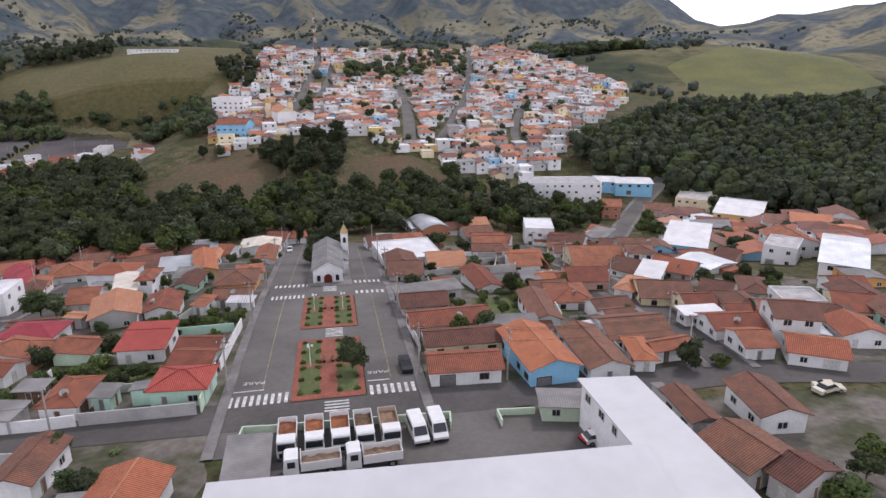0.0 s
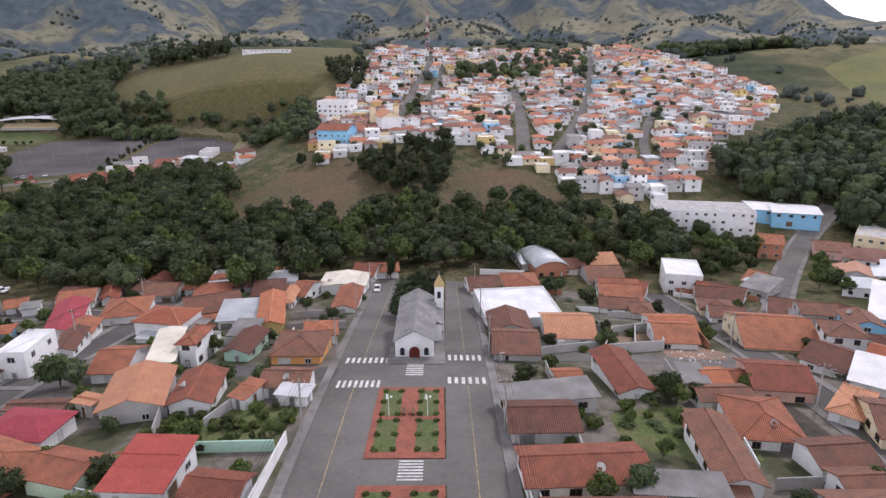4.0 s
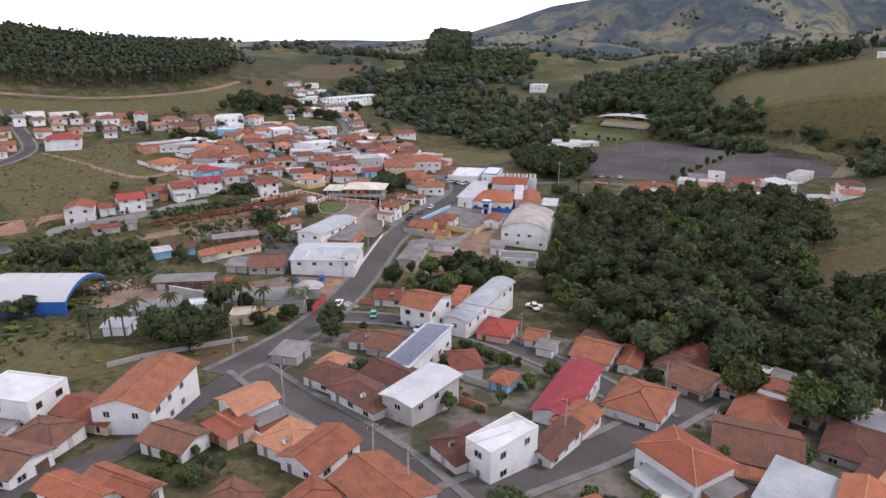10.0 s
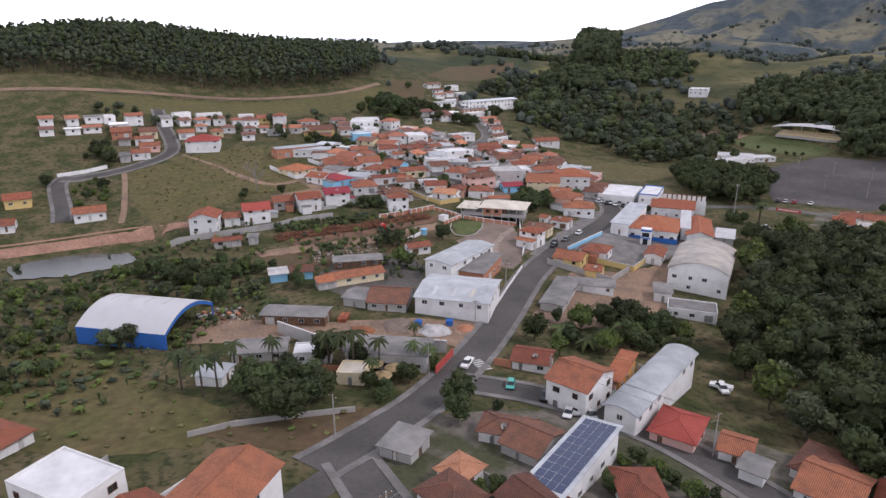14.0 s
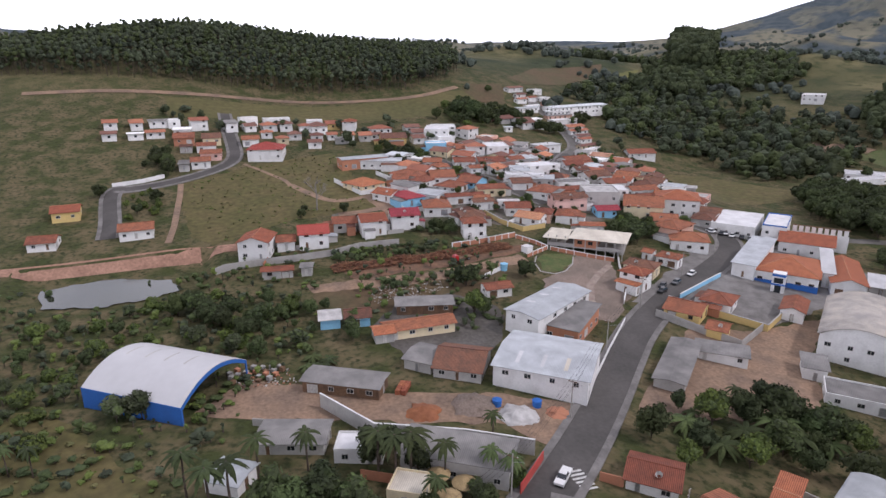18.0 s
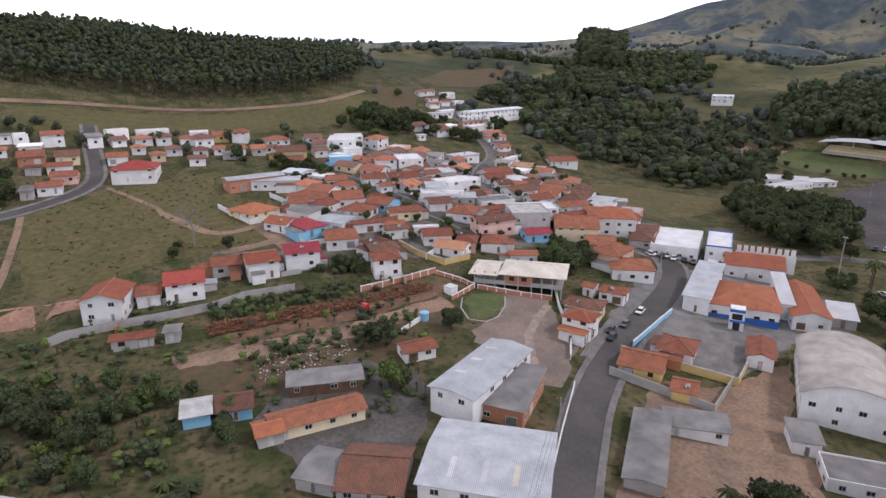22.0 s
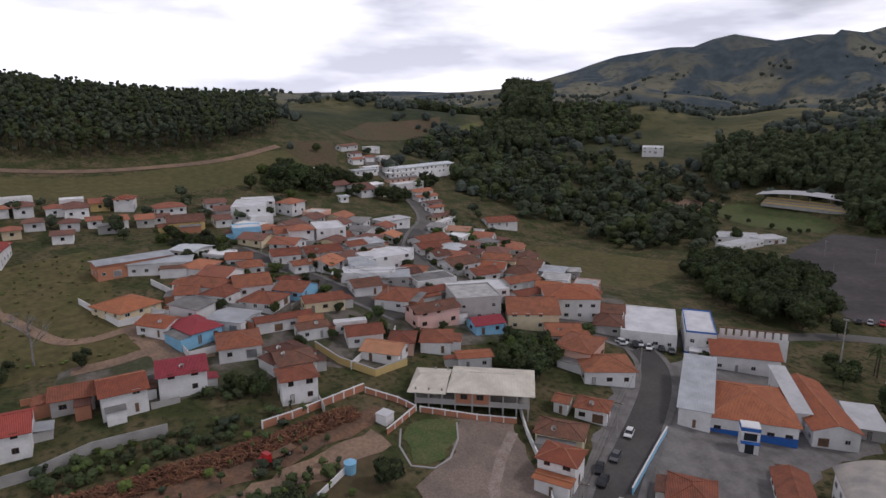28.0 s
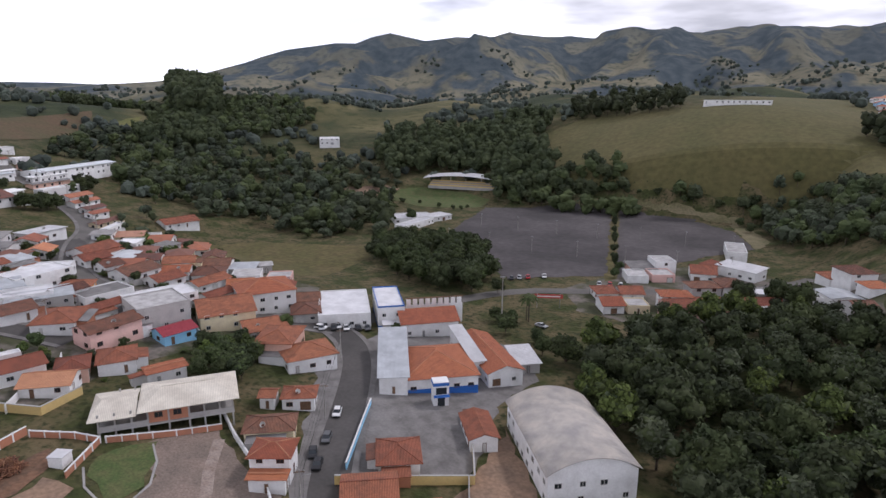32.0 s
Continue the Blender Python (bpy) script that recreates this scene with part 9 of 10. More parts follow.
def log_pile():
    """Long bank of stacked firewood under the houses."""
    rng = random.Random(8)
    line = resample([(-277.5, 163.0), (-275.5, 181.2), (-274.0, 200.0), (-275.5, 224.0)], 0.55)
    ends = {}
    solids = []
    for i, (x, y) in enumerate(line):
        for k in range(26):
            a = rng.uniform(-1.3, 1.3)
            off = rng.uniform(-2.9, 2.9)
            up = (2.2 - abs(off) * 0.66) * rng.uniform(0.1, 1.0) * (0.75 + 0.25 * math.sin(i * 0.21))
            cx, cy = x + off + rng.uniform(-0.3, 0.3), y + rng.uniform(-0.3, 0.3)
            cz = float(height(x, y)) + 0.15 + up
            dx, dy, dz = math.cos(a) * 0.75, math.sin(a) * 0.75, rng.uniform(-0.35, 0.35)
            solids.append(tube([(cx - dx, cy - dy, cz - dz), (cx + dx, cy + dy, cz + dz)], rng.uniform(0.08, 0.19), 0.09, 5))
    v, f = join(*solids)
    return tagged(new("log_pile", mesh_of("log_pile", v, f, [M["log"]])), "long pile of reddish split firewood logs", "logs", kind="stuff")


log_pile()
truck = thing("flatbed_truck", -269.0, 203.0, 15, "old flatbed truck with a red cab by the logs", "truck", lift=0.05)
part("bed", *box(-1.15, -1.0, 0.9, 1.15, 4.8, 1.1), [M["timber"]], truck)
part("cab", *profile([(-3.0, 0.5), (-3.0, 1.3), (-2.4, 1.5), (-2.1, 2.3), (-1.1, 2.3), (-1.1, 0.5)], 1.0, 0.1, 1.6), [M["car_red"]], truck)
for sx in (-0.95, 0.95):
    for wy in (-2.2, 3.0):
        put("wheel", TRUCK_WHEEL, truck, pose(sx, wy, 0.5))


def pavilion():
    """Hillside house with three cream roofs over a brick and open-pillared lower floor."""
    base = thing("pavilion", -266.5, 250.0, 46, "brick pavilion with cream sheet roofs on concrete pillars", "pavilion")
    TAKEN.append((-267, 250, 12))
    part("floor_slab", *box(-12.5, -5.5, 1.5, 13.5, 6.5, 1.9), [M["concrete"]], base)
    room = part("brick_room", *box(-3.2, -5.2, 1.9, 4.6, 6.0, 5.3), [M["brick"]], base, "bare brick room")
    part("plinth", *box(-12.0, 0.5, -2.5, 13.0, 6.2, 1.5), [M["concrete"]], base)
    for x in (-12.2, -9.2, -6.2, -3.2, 0.7, 4.6, 7.6, 10.6, 13.2):
        part("pillar", *box(x - 0.18, -5.4, -2.5, x + 0.18, -5.04, 5.3), [M["concrete"]], base)
    for x in (-9.2, -6.2, 7.6, 10.6, 13.2):
        part("pillar", *box(x - 0.18, 6.0, 1.9, x + 0.18, 6.36, 5.3), [M["concrete"]], base)
    for x0, x1 in ((4.6, 13.4), (-12.4, -3.2)):
        part("balustrade", *box(x0, -5.45, 1.9, x1, -5.35, 2.8), [M["concrete"]], base)
    for x in (-1.2, 2.4):
        put("window", window_mesh(1.6, 1.3, "brown_frame"), room, pose(x, -5.204, 2.9))
    v, f = sheet([(-5.0, -6.8, 5.2), (14.6, -6.8, 5.2), (14.6, 7.6, 5.2), (-5.0, 7.6, 5.2), (-0.5, 0.4, 7.1), (10.0, 0.4, 7.1)], [(0, 1, 5, 4), (1, 2, 5), (2, 3, 4, 5), (3, 0, 4)], 0.14)
    part("roof", v, f, [M["cream_sheet"]], base, "cream sheet roof")
    v, f = sheet([(-14.0, -6.4, 4.5), (-5.2, -6.4, 4.5), (-5.2, 0.4, 5.9), (-12.0, 0.4, 5.9), (-5.2, 7.2, 4.5), (-14.0, 7.2, 4.5)], [(0, 1, 2, 3), (3, 2, 4, 5), (0, 3, 5)], 0.14)
    part("roof", v, f, [M["cream_sheet"]], base, "cream sheet roof")
    part("ridge_cap", *tube([(-0.5, 0.4, 7.12), (10.0, 0.4, 7.12)], 0.13, 0.13, 6), [M["cream_sheet"]], base)
    for x in (7.6, 10.6):
        put("window", window_mesh(1.6, 1.3, "frame"), base, pose(x, 0.49, -1.2))


pavilion()
BRICK_FENCE = "brick garden wall with white pillars and coping"
wall_line([(-280.0, 205.0), (-280.1, 211.7), (-280.9, 219.1), (-282.4, 230.5)], 1.7, "brick", BRICK_FENCE, cap="white", pillars=1)
wall_line([(-281.2, 230.3), (-274.1, 234.6), (-269.2, 236.2), (-264.7, 225.9)], 1.3, "brick", BRICK_FENCE, cap="white", pillars=1)
wall_line([(-268.3, 236.9), (-262.6, 242.9), (-259.6, 246.1), (-254.2, 253.1)], 1.3, "brick", BRICK_FENCE, cap="white", pillars=1)
wall_line([(-258.5, 257.8), (-250.1, 252.2), (-239.9, 246.6), (-235.3, 244.0), (-226.5, 236.5)], 1.3, "white", "white garden wall with red panels along the slope", cap="white", pillars=1)
wall_line([(-254.2, 205.0), (-258.5, 213.2)], 1.4, "white", "short white garden wall")
wall_line([(-306.6, 229.8), (-296.2, 231.4), (-286.5, 236.1), (-287.7, 246.2)], 1.9, "yellow", "yellow-painted garden wall with grey coping", cap="grey")
wall_line([(-291.5, 128.0), (-290.9, 142.0), (-289.4, 153.0), (-288.6, 165.9), (-290.7, 174.9), (-288.8, 188.6)], 2.3, "concrete", "grey retaining wall below the terraced houses")
wall_line([(-225.2, 255.8), (-232.1, 273.5), (-234.9, 281.0)], 1.6, "blue", "blue and white depot wall along the street", cap="white")
wall_line([(-224.4, 250.7), (-201.9, 265.6), (-207.3, 277.5)], 2.0, "yellow", "cream-yellow yard wall", cap="grey")
wall_line([(-217.9, 240.7), (-196.8, 250.8), (-202.9, 265.0)], 2.2, "concrete", "bare grey block wall round the yard")
wall_line([(-193.5, 203.5), (-205.5, 216.4), (-217.5, 230.0)], 1.1, "white", "low white wall along the street")
wall_line([(-159.0, 116.5), (-159.2, 124.3), (-157.0, 135.0), (-154.5, 146.0)], 1.2, "concrete", "bare concrete retaining wall beside the empty lot")
wall_line([(-163.2, 168.0), (-170.6, 176.6)], 2.0, "red", "red-painted wall panel by the street")
wall_line([(-202.0, 143.5), (-187.0, 150.5), (-179.5, 165.5), (-172.5, 176.0)], 3.2, "grey", "stepped grey wall with white coping behind the yard", cap="white")
wall_line([(-200, 130), (-196, 137), (-190, 143)], 1.6, "concrete", "bare concrete yard wall")
wall_line([(-391.5, 92), (-394, 104), (-398, 113)], 1.8, "white", "pale rendered wall along the street")
wall_line([(-366.3, 183.5), (-344.9, 190), (-344.6, 202)], 1.9, "white", "white rendered garden wall round a tiled house")
wall_line([(-341.2, 199.5), (-317.4, 200.8), (-317.1, 218)], 1.9, "white", "white rendered garden wall round a red-roofed house")
wall_line([(-371.2, 204.4), (-347.5, 211.5), (-350.5, 238)], 1.9, "white", "white garden wall beside the brick shed")
for x, y, rot, tone, kind in ((-230.4, 253.6, 25, "black", "hatch"), (-234.4, 262.4, 24, "grey", "hatch"), (-238.6, 272.4, 26, "white", "hatch"), (-271.6, 312.0, 100, "white", "hatch"), (-268.4, 316.6, 40, "white", "sedan"),
                              (-266.0, 318.2, 40, "silver", "hatch"), (-263.4, 319.6, 40, "black", "hatch"), (-260.8, 321.2, 40, "grey", "sedan"), (-214.8, 354.5, 70, "silver", "sedan"), (-143.9, 186.2, 60, "black", "hatch"),
                              (-137.6, 185.6, 65, "white", "pickup"), (-134.4, 187.0, 65, "silver", "pickup"), (-151.6, 180.0, 50, "teal", "hatch"), (-164.4, 176.8, 40, "white", "pickup"), (-133.5, 224.7, 60, "white", "pickup"),
                              (-199.0, 410.0, 10, "white", "hatch"), (-203.0, 409.0, 10, "red", "hatch"), (-207.0, 408.0, 10, "silver", "hatch"), (-16.0, 214.0, 3, "white", "pickup"), (158, 282, 130, "white", "hatch")):
    car(x, y, rot, tone, kind)

# Works building of the public depot: white over blue, with a porch tower.
porch = thing("porch_tower", -221.7, 291.5, 36, "white and blue entrance tower with a glazed balcony", "porch")
part("tower", *box(-1.9, -1.6, -1.0, 1.9, 1.6, 6.2), [M["white"]], porch)
part("band", *box(-1.95, -1.65, 5.2, 1.95, 1.65, 6.0), [M["deep_blue"]], porch, "blue sign band")
part("window", *box(-1.3, -1.68, 3.1, 1.3, -1.55, 4.8), [M["pane"]], porch)
part("door", *box(-0.9, -1.68, 0.05, 0.9, -1.55, 2.3), [M["pane"]], porch)
part("balcony", *box(-1.9, -2.7, 2.7, 1.9, -1.6, 2.9), [M["deep_blue"]], porch)
parapet = thing("parapet_row", -247.5, 341.0, 36, "white pierced parapet above the tiled roof", "parapet")
for k in range(9):
    part("merlon", *box(-9 + 2.1 * k, -0.25, 6.0, -7.6 + 2.1 * k, 0.25, 8.2), [M["white"]], parapet)
part("rail", *box(-9.3, -0.3, 8.2, 9.6, 0.3, 8.5), [M["timber"]], parapet)
part("wall", *box(-9.3, -0.2, -0.5, 9.6, 0.2, 6.0), [M["white"]], parapet)


def solar_array():
    """Panels lying on the lean-to roof of the long white house."""
    base = thing("solar_array", -118.5, 169.2, -65, "rows of dark blue solar panels on a roof", "solar panels", lift=4.5)
    length, depth = 20.9, 5.7
    nx, ny = round(length / 2.0), 4
    for i in range(nx):
        for j in range(ny):
            x0, y0 = -length / 2 + (i + 0.03) * length / nx, -depth / 2 + (j + 0.03) * depth / ny
            x1, y1 = x0 + 0.94 * length / nx, y0 + 0.94 * depth / ny
            rise = lambda y: 0.34 + (y + depth / 2) / (depth + 1.1) * (0.1 * (depth + 0.4) - 0.1)
            part("panel", *sheet([(x0, y0, rise(y0)), (x1, y0, rise(y0)), (x1, y1, rise(y1)), (x0, y1, rise(y1))], [(0, 1, 2, 3)], 0.05), [M["solar"]], base)


solar_array()

# ---- far marks ----
def stand():
    base = thing("grandstand", -345.0, 592.0, 5, "concrete grandstand with curved white roof", "grandstand")
    for k in range(6):
        part("step", *box(-26, 4 - 1.6 * k - 1.6, -1, 26, 4 - 1.6 * k, 4.2 - 0.65 * k), [M["concrete" if k % 2 else "yellow"]], base)
    n = 16
    v = []
    for i in range(n + 1):
        a = -1 + 2 * i / n
        v += [(a * 30, -5.5, 6.4 + 2.6 * (1 - a * a)), (a * 30, 6.5, 7.6 + 2.6 * (1 - a * a))]
    part("roof", *sheet(v, [(2 * i, 2 * i + 2, 2 * i + 3, 2 * i + 1) for i in range(n)], 0.2), [M["white_sheet"]], base)
    for x in (-24, -12, 0, 12, 24):
        part("pillar", *box(x - 0.3, 5.2, -1, x + 0.3, 5.8, 8.2), [M["concrete"]], base)


stand()


def lattice_mast(x, y, h, w):
    base = thing("radio_mast", x, y, 0, "tall red and white lattice radio mast", "mast")
    for k in range(8):
        z0, z1 = h * k / 8, h * (k + 1) / 8
        a, b = w * (1 - 0.85 * k / 8) / 2, w * (1 - 0.85 * (k + 1) / 8) / 2
        c0 = [(-a, -a, z0), (a, -a, z0), (a, a, z0), (-a, a, z0)]
        c1 = [(-b, -b, z1), (b, -b, z1), (b, b, z1), (-b, b, z1)]
        bars = [tube([c0[i], c1[i]], 0.16, 0.16, 4) for i in range(4)] + [tube([c0[i], c1[(i + 1) % 4]], 0.1, 0.1, 4) for i in range(4)] + [tube([c1[i], c1[(i + 1) % 4]], 0.1, 0.1, 4) for i in range(4)]
        part("section", *join(*bars), [M["red" if k % 2 else "white"]], base)


lattice_mast(-12.5, 815, 46, 5)
upper = thing("church", -31.0, 445.0, 15, "white church with tiled roof and two yellow towers", "church")
part("nave_wall", *box(-6, -14, -4, 6, 14, 9), [M["white"]], upper)
v, f = sheet([(-6.5, -14.4, 8.9), (6.5, -14.4, 8.9), (6.5, 14.4, 8.9), (-6.5, 14.4, 8.9), (0, -14.4, 12.5), (0, 14.4, 12.5)], [(0, 4, 5, 3), (4, 1, 2, 5)], 0.2)
part("roof", v, f, [M["pale_clay"]], upper)
part("gable", [(-6, -14, 9), (6, -14, 9), (0, -14, 12.4)], [(0, 1, 2)], [M["cream"]], upper)
for sx in (-1, 1):
    part("tower", *box(sx * 7.5 - 1.6, 8, -4, sx * 7.5 + 1.6, 11.2, 13.5), [M["cream"]], upper)
    part("dome", [(sx * 7.5 - 1.7, 7.9, 13.5), (sx * 7.5 + 1.7, 7.9, 13.5), (sx * 7.5 + 1.7, 11.3, 13.5), (sx * 7.5 - 1.7, 11.3, 13.5), (sx * 7.5, 9.6, 17)], [(0, 1, 4), (1, 2, 4), (2, 3, 4), (3, 0, 4)], [M["gold"]], upper)
for k in range(4):
    put("window", window_mesh(1.2, 2.4, "frame"), upper, pose(6.0, -10 + 6 * k, 3, 0, 0, 90))
sign = thing("billboard", -217.9, 373.3, 20, "red banner sign on two posts", "sign")
for x in (-4, 4):
    part("post", *tube([(x, 0, -0.5), (x, 0, 5.2)], 0.12, 0.12, 6), [M["steel"]], sign)
part("panel", *box(-5, -0.1, 3.6, 5, 0.1, 5.0), [M["red"]], sign)
part("text_bar", *box(-4, -0.13, 4.1, 4, -0.1, 4.5), [M["white"]], sign)
mast = thing("lamp_mast", -226.5, 348.6, 0, "tall grey concrete lighting mast", "mast")
part("post", *tube([(0, 0, -1), (0, 0, 17)], 0.25, 0.14, 9), [M["pole"]], mast)
part("head", *box(-0.8, -0.2, 16.8, 0.8, 0.2, 17.2), [M["steel"]], mast)
for k in range(14):
    x, y = -292 + 22 * (k % 7), 450 + 45 * (k // 7)
    post = thing("lamp_post", x, y, 0, "slender grey lamp post on the event yard", "lamp", "lamp posts of the event yard")
    part("post", *tube([(0, 0, -0.5), (0, 0, 7.5)], 0.1, 0.07, 6), [M["pole"]], post)
    part("lamp", *box(-0.5, -0.12, 7.4, 0.5, 0.12, 7.6), [M["steel"]], post)


# ---- poles and wires ----
def pole_row(pts, off, group):
    """Concrete poles with cross-arms, lamps and slack wires along a street."""
    line = resample(curve_of(pts), 2.0)
    side = offset_line(line, off)
    spots = side[6::16]
    wires = []
    for i, (x, y) in enumerate(spots):
        n = min(6 + 16 * i, len(line) - 2)
        a = math.degrees(math.atan2(line[n + 1][1] - line[n][1], line[n + 1][0] - line[n][0]))
        pole = thing("utility_pole", x, y, a, "grey concrete utility pole with cross-arm and lamp", "pole", group)
        part("post", *tube([(0, 0, -1), (0, 0, 8.8)], 0.17, 0.11, 7), [M["pole"]], pole)
        part("cross_arm", *box(-0.06, -0.95, 8.2, 0.06, 0.95, 8.34), [M["timber"]], pole)
        part("lamp_arm", *tube([(0, 0, 7.2), (0, -1.1 if off > 0 else 1.1, 7.7), (0, -2.0 if off > 0 else 2.0, 7.8)], 0.035, 0.03, 5), [M["steel"]], pole)
        for s in (-0.8, 0, 0.8):
            part("insulator", *tube([(0, s, 8.34), (0, s, 8.55)], 0.05, 0.04, 6), [M["white"]], pole)
    for (x0, y0), (x1, y1) in zip(spots, spots[1:]):
        z0, z1 = float(height(x0, y0)), float(height(x1, y1))
        for h, o in ((8.5, -0.7), (8.5, 0.0), (8.5, 0.7), (6.6, 0.0)):
            wires.append(tube([(x0 + (x1 - x0) * s + o * 0.7, y0 + (y1 - y0) * s + o * 0.7, z0 + (z1 - z0) * s + h - 1.6 * s * (1 - s)) for s in (0, 0.25, 0.5, 0.75, 1)], 0.022, 0.022, 3, False))
    if wires:
        v, f = join(*wires)
        tagged(new("power_lines", mesh_of("power_lines", v, f, [M["black"]])), "slack black power lines between street poles", "wires", group, "stuff")



for line in ([(35.4, 156.0), (41.0, 171.3), (53.0, 177.3), (48.9, 160.7), (35.4, 156.0)], [(42.15, 158.35), (47.0, 174.3)]):
    wall_line(line, 2.4, "grey", "grey walls of a roofless unfinished building")
pole_row([(-138.7, 133), (-142, 140), (-146, 148), (-151.5, 158.5), (-159.5, 169.5), (-171.5, 184.5), (-186.5, 201.5), (-199.5, 215.5), (-211, 228.5), (-220, 241.5), (-227.5, 254), (-234.5, 268.5), (-242.5, 285.5), (-250, 299), (-258, 309), (-268, 315)], 4.3, "street poles")
pole_row([(-11.7, 76), (-11.9, 150), (-13, 232)], 5.4, "street poles")
pole_row([(7.1, 76), (7.2, 150), (8, 228)], -4.6, "street poles")
pole_row([(-80, 86.5), (-49.2, 83.3), (-16.1, 80.1)], -4.6, "street poles")
pole_row([(11.9, 78.7), (46.4, 79.5), (61.9, 80.9)], 4.6, "street poles")
pole_row([(-72.8, 125), (-74.2, 141), (-72.7, 152.2), (-71.1, 169.4), (-72, 186.9), (-73.1, 203.6), (-73.2, 212.3)], 3.9, "street poles")
pole_row([(-75, 138), (-103.5, 140.1), (-136, 138.6)], 3.9, "street poles")
pole_row([(-152.6, 177), (-130, 193), (-95, 196)], 4.1, "street poles")
pole_row([(62, 85), (67.5, 140), (68, 200)], 3.9, "street poles")
pole_row([(-394.6, 239.6), (-368.2, 247.7), (-349, 252.1), (-325.2, 258.6), (-312.7, 261.3)], 3.6, "street poles")
pole_row([(-544.4, 382), (-516.1, 374.4), (-495.9, 374.8), (-453.7, 363.5), (-421.3, 348.6), (-395.5, 320.8)], 4.1, "street poles")
# ---- annexes, garden walls, dishes and bushes between the houses ----
BOWL = mesh_of("dish", *sheet([(0.1 * k * math.cos(a * 0.5236), 0.1 * k * math.sin(a * 0.5236), 0.022 * k * k) for k in range(1, 7) for a in range(12)],
                              [(12 * k + a, 12 * k + (a + 1) % 12, 12 * k + 12 + (a + 1) % 12, 12 * k + 12 + a) for k in range(5) for a in range(12)] + [tuple(range(11, -1, -1))], 0.03), [M["frame"]])


def fill_in(seed, near):
    """Back-yard annexes, garden walls and roof dishes for the houses that the flight passes near."""
    rng = random.Random(seed)
    for base, x, y, z, rot, w, d, h, kind, wall, roof in list(HOMES):
        if not near(x, y) or w * d > 220 or 10 < x < 35 and y < 80:
            continue
        for _ in range(2):
            side = rng.randrange(4)
            length, depth = (w, d) if side in (0, 2) else (d, w)
            run, out, tall = rng.uniform(0.35, 0.8) * length, rng.uniform(2.0, 3.6), rng.uniform(2.2, 2.7)
            along = rng.uniform(-0.5, 0.5) * (length - run)
            turn = radians(rot + 90 * side)
            c, s = math.cos(turn), math.sin(turn)
            spot = lambda u, v: (x + c * u - s * v, y + s * u + c * v)
            mid = spot(along, -depth / 2 - out * 0.6)
            if h > 2.9 and kind != "b" and clear(*mid, 1.3) and rng.random() < 0.6:
                TAKEN.append((*mid, out * 0.5))
                low = min(float(height(*mid)) - z, 0) - 0.8
                m = pose(0, 0, 0, 0, 0, 90 * side)
                top = sheet([(along - run / 2 - 0.2, -depth / 2 - out - 0.3, tall), (along + run / 2 + 0.2, -depth / 2 - out - 0.3, tall), (along + run / 2 + 0.2, -depth / 2 - 0.06, tall + 0.35), (along - run / 2 - 0.2, -depth / 2 - 0.06, tall + 0.35)], [(0, 1, 2, 3)], 0.1)
                put("annex_roof", mesh_of("annex_roof", *top, [M[rng.choice(("fibre", "clay", "old_clay", "metal", "fibre", roof))]]), base, m)
                put("annex_wall", mesh_of("annex_wall", *box(along - run / 2, -depth / 2 - out, low, along + run / 2, -depth / 2 - 0.004, tall - 0.12), [M[rng.choice((wall, "grey", "white", "brick"))]]), base, m)
        for _ in range(1 if rng.random() < 0.75 and (x > -180 or x < -285) else 0):
            side, end = rng.randrange(4), rng.choice((-1, 1))
            length, depth = (w, d) if side in (0, 2) else (d, w)
            turn = radians(rot + 90 * side)
            c, s = math.cos(turn), math.sin(turn)
            run = 0
            while run < 6:
                u, v = end * (length / 2 - 0.1), -depth / 2 - run - 1.2
                if not clear(x + c * u - s * v, y + s * u + c * v, 0.2):
                    break
                run += 1
            if run >= 3:
                u, v = end * (length / 2 - 0.1), -depth / 2 - 0.3 - run / 2
                px, py = x + c * u - s * v, y + s * u + c * v
                tone = rng.choice(("white", "grey", "concrete", "brick", "grey"))
                ends = [float(height(px + k * s * run / 2, py - k * c * run / 2)) for k in (-1, 0, 1)]
                fence = new("garden_wall", mesh_of("garden_wall", *box(-0.09, -run / 2, min(ends) - max(ends) - 0.3, 0.09, run / 2, rng.uniform(1.3, 1.8)), [M[tone]]))
                fence.matrix_basis = pose(px, py, max(ends), 0, 0, rot + 90 * side)
                tagged(fence, {"white": "weathered white garden wall between yards", "grey": "stained grey rendered garden wall", "concrete": "bare concrete garden wall between yards", "brick": "bare red brick garden wall"}[tone], "wall", "garden walls")
        if kind in "gh" and rng.random() < 0.16:
            put("dish", BOWL, base, pose(rng.uniform(-0.3, 0.3) * w, -d * 0.27, h + 0.55, rng.uniform(30, 55), 0, rng.uniform(-40, 40)), "white satellite dish on the roof")


def shrubs(seed, poly, step, keep):
    rng = random.Random(seed)
    xs, ys = [p[0] for p in poly], [p[1] for p in poly]
    for _ in range(int((max(xs) - min(xs)) * (max(ys) - min(ys)) / step**2)):
        x, y = rng.uniform(min(xs), max(xs)), rng.uniform(min(ys), max(ys))
        if inside(x, y, poly) and clear(x, y, 0.5) and rng.random() < keep:
            kind = rng.choice(("bush", "bush", "broad", "bright", "palmy", "round"))
            h = rng.uniform(1.2, 3.2) if kind in ("bush", "palmy") else rng.uniform(3, 5.5)
            TAKEN.append((x, y, 0.3 * h))
            plant(kind, x, y, h, "garden bushes")


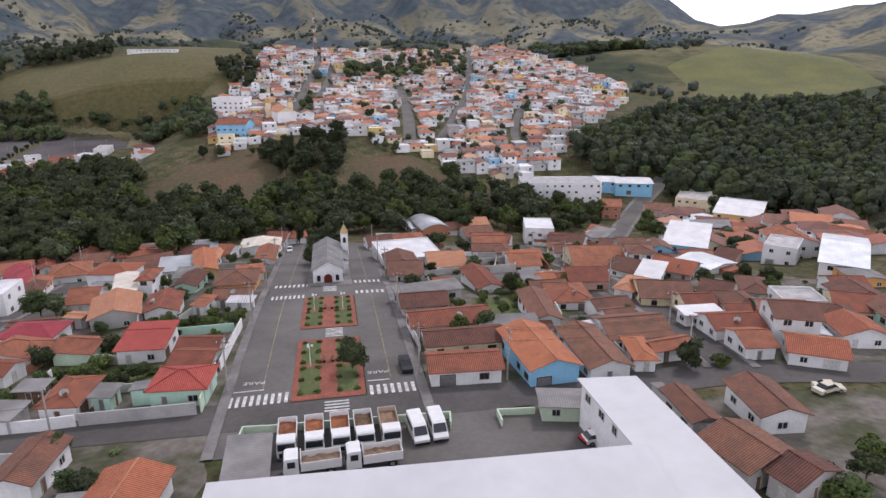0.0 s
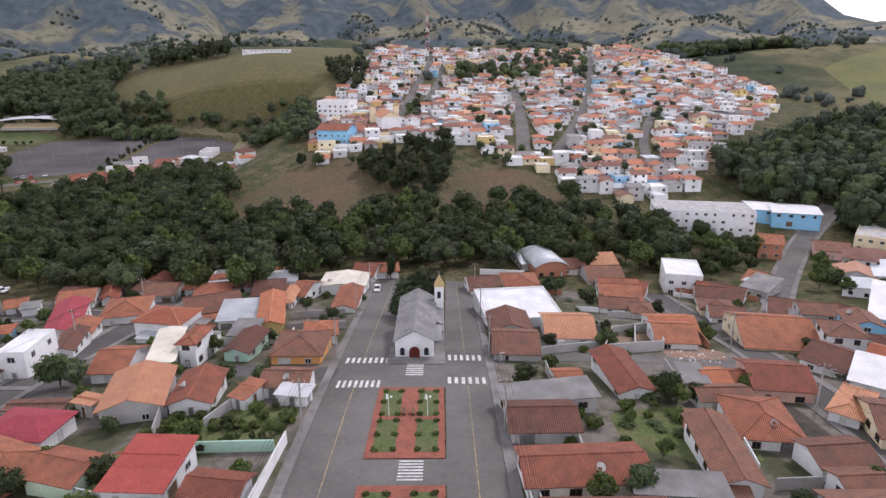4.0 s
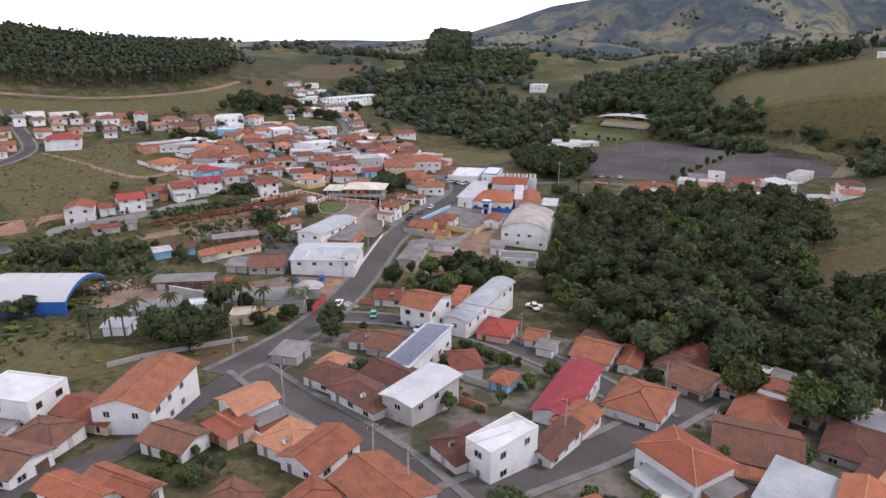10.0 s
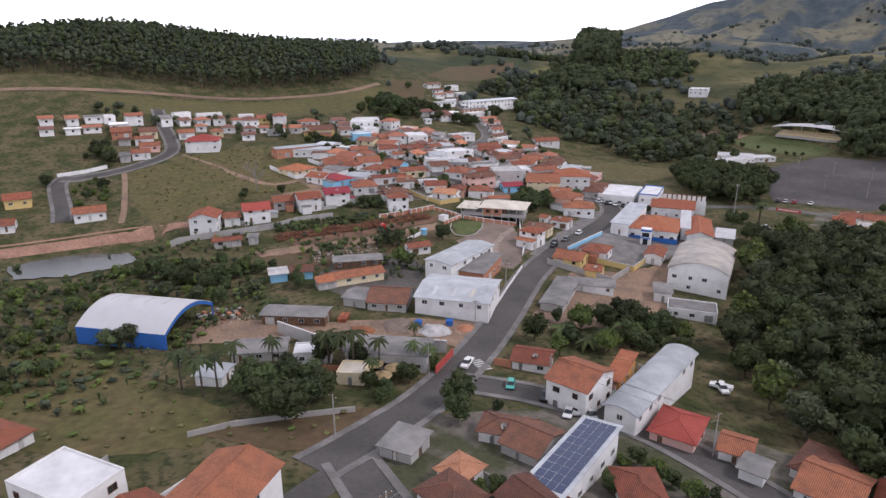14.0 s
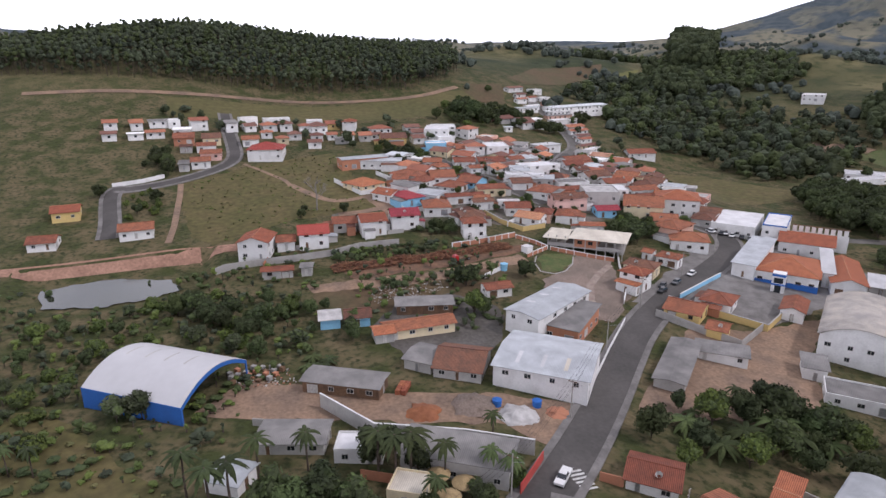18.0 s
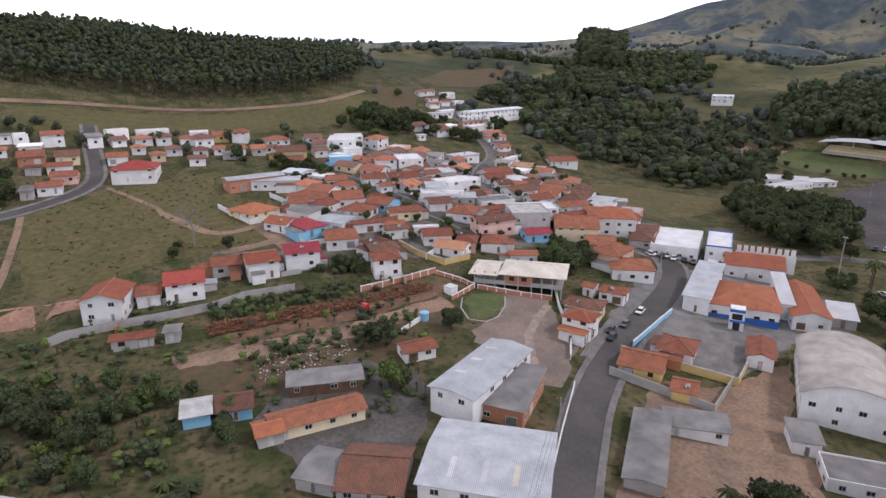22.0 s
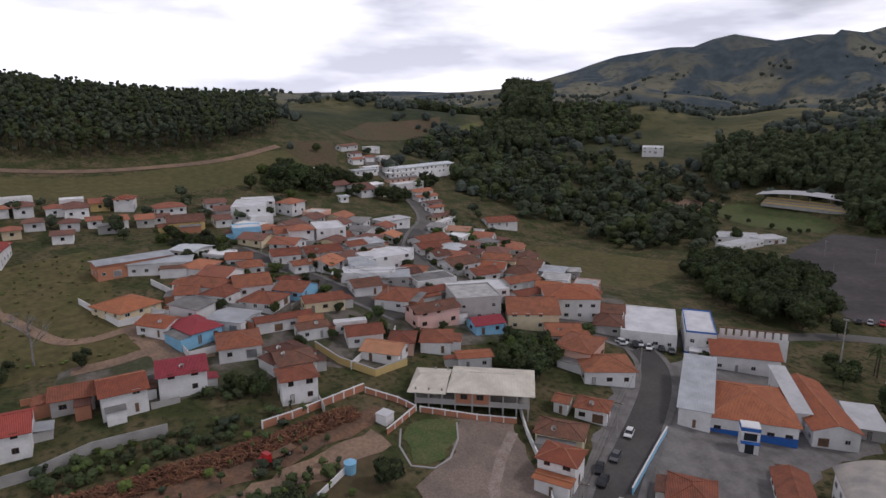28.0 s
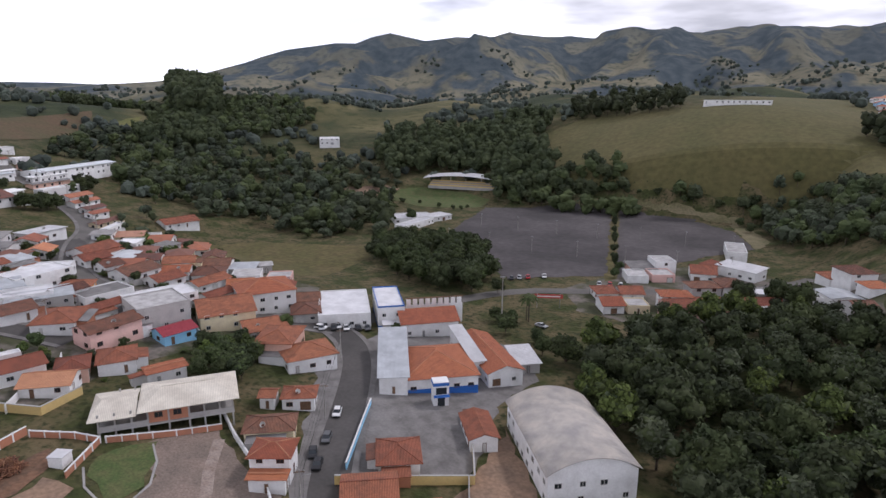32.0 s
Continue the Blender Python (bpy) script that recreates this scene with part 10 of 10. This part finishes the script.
fill_in(41, lambda x, y: -175 < x < 105 and 50 < y < 235 or -430 < x < -190 and 120 < y < 350)
shrubs(42, [(-70, 62), (-17, 62), (-17, 235), (-75, 235), (-135, 200), (-150, 150), (-140, 141), (-75, 133)], 6.5, 0.5)
shrubs(43, [(12, 82), (60, 84), (100, 90), (120, 140), (80, 215), (12, 228)], 6.5, 0.5)
shrubs(44, [(-337, 198), (-361, 220), (-422, 249), (-430, 310), (-401, 374), (-334, 352), (-278, 312), (-291, 234)], 7.5, 0.7)
# ---- parked cars, rubble and pallets ----
car(31.0, 65.0, -75, "red", "hatch")
car(34.0, 67.7, -60, "white", "hatch")
car(-271.2, 311.8, 40, "silver", "hatch")
car(-268.4, 314.3, 40, "black", "hatch")
car(-265.6, 316.8, 40, "white", "sedan")
car(-262.8, 319.2, 40, "black", "hatch")
car(-241.1, 400.7, 20, "black", "hatch")
car(-238.4, 402.8, 20, "silver", "hatch")
car(-235.5, 405.0, 20, "red", "hatch")
car(-229.9, 409.4, 20, "white", "sedan")
car(-144.3, 183.7, 40, "black", "pickup")
car(-136.8, 183.5, 40, "white", "sedan")
car(-134.3, 225.4, -60, "white", "pickup")
car(71.1, 72.4, 75, "beige", "sedan")
car(-233.4, 256.2, 35, "black", "hatch")
car(55.2, 204.5, 0, "white", "hatch")


def rubble(poly, seed, count, tones):
    """Broken blocks and boards strewn over a patch of ground."""
    rng = random.Random(seed)
    xs, ys = [p[0] for p in poly], [p[1] for p in poly]
    verts, faces, slots = [], [], []
    for _ in range(count):
        x, y = rng.uniform(min(xs), max(xs)), rng.uniform(min(ys), max(ys))
        if not inside(x, y, poly):
            continue
        s = rng.uniform(0.06, 0.24)
        m = pose(x, y, float(height(x, y)) + 0.1, rng.uniform(-25, 25), rng.uniform(-25, 25), rng.uniform(0, 360))
        v, f = box(-s, -s * rng.uniform(0.4, 1), -0.3 * s, s, s * rng.uniform(0.4, 1), 0.5 * s)
        n = len(verts)
        verts += [tuple(m @ Vector(q)) for q in v]
        faces += [tuple(i + n for i in q) for q in f]
        slots += [rng.randrange(len(tones))] * len(f)
    return tagged(new("rubble", mesh_of("rubble", verts, faces, [M[k] for k in tones], slots)), "strewn rubble of broken blocks and boards", "rubble", kind="stuff")


rubble([(-259.8, 170.1), (-259.5, 192.3), (-251.2, 192), (-248.5, 179.2), (-248.6, 168.4)], 3, 420, ["white", "concrete", "grey", "concrete", "timber", "grey"])
rubble([(-225.2, 127.1), (-222.8, 140.2), (-213.6, 140.9), (-216.5, 127.9)], 4, 300, ["concrete", "brick", "timber", "timber", "grey"])
rubble([(48.5, 160.6), (57.5, 166), (61.3, 160.8), (58.5, 152.1), (47.6, 154.2)], 5, 200, ["white", "brick", "concrete"])


def pallet(x, y, rot, tone, tall):
    base = thing("brick_pallet", x, y, rot, {"brick": "stack of hollow clay bricks on a pallet", "timber": "stack of sawn brown boards on a pallet"}.get(tone, "stack of grey roof tiles on a pallet"), "bricks", "stacked building goods", 0.06)
    for k in (-0.45, 0, 0.45):
        part("runner", *box(-0.55, k - 0.06, 0, 0.55, k + 0.06, 0.14), [M["timber"]], base)
    for i in range(tall):
        part("course", *box(-0.52 + 0.02 * (i % 2), -0.52, 0.145 + 0.24 * i, 0.52 - 0.02 * (i % 2), 0.52, 0.375 + 0.24 * i), [M[tone]], base)


for i in range(26):
    r = random.Random(i)
    px, py = -225.2 + (i % 7) * 1.9 * 0.180207 + (i // 7) * 2.0 * 0.995799, 127.1 + (i % 7) * 1.9 * 0.983629 + (i // 7) * 2.0 * 0.0915677
    if r.random() < 0.8:
        pallet(px + r.uniform(-0.3, 0.3), py + r.uniform(-0.3, 0.3), 45 + r.uniform(-8, 8), r.choice(("concrete", "timber", "concrete", "brick")), r.randint(2, 4))

# ---- garden parasols and roof lights ----
def thatch_parasol(x, y):
    base = thing("parasol", x, y, 20, "round straw-thatched garden parasol on a post", "parasol", "parasols of the walled garden")
    part("post", *tube([(0, 0, -0.3), (0, 0, 2.6)], 0.07, 0.06, 7), [M["timber"]], base)
    n = 14
    rim = [(2.1 * math.cos(6.2832 * i / n), 2.1 * math.sin(6.2832 * i / n), 1.9 + 0.06 * (i % 2)) for i in range(n)]
    low = [(0.97 * a, 0.97 * b, c - 0.16) for a, b, c in rim]
    v = rim + low + [(0, 0, 3.0), (0, 0, 2.75)]
    f = [(i, (i + 1) % n, 2 * n) for i in range(n)] + [(n + (i + 1) % n, n + i, 2 * n + 1) for i in range(n)] + [(n + i, n + (i + 1) % n, (i + 1) % n, i) for i in range(n)]
    part("canopy", v, f, [M["thatch"]], base)


for x, y in ((-170.2, 156.5), (-166.6, 159.6), (-164.0, 155.8)):
    thatch_parasol(x, y)


def roof_light(base, h, d, x, y0, y1, tone):
    """A strip of translucent sheet let into a low gable roof."""
    slope = 0.14
    rows = [(x + a, y, h + 0.175 + (d / 2 - abs(y)) * slope) for y in (y0, y1) for a in (0, 0.9)]
    part("roof_light", *sheet(rows, [(0, 1, 3, 2)], 0.03), [M[tone]], base, "dull translucent roof strip")


for x, tone in ((-6.0, "white_metal"), (-0.5, "white_metal"), (4.6, "cream_sheet")):
    roof_light(store_hall, 5.5, 18.5, x, -7.2, -2.6, tone)
for x in (-8.5, -2.0, 4.5):
    roof_light(work_hall, 6.0, 9.9, x, -4.0, -1.2, "white_metal")
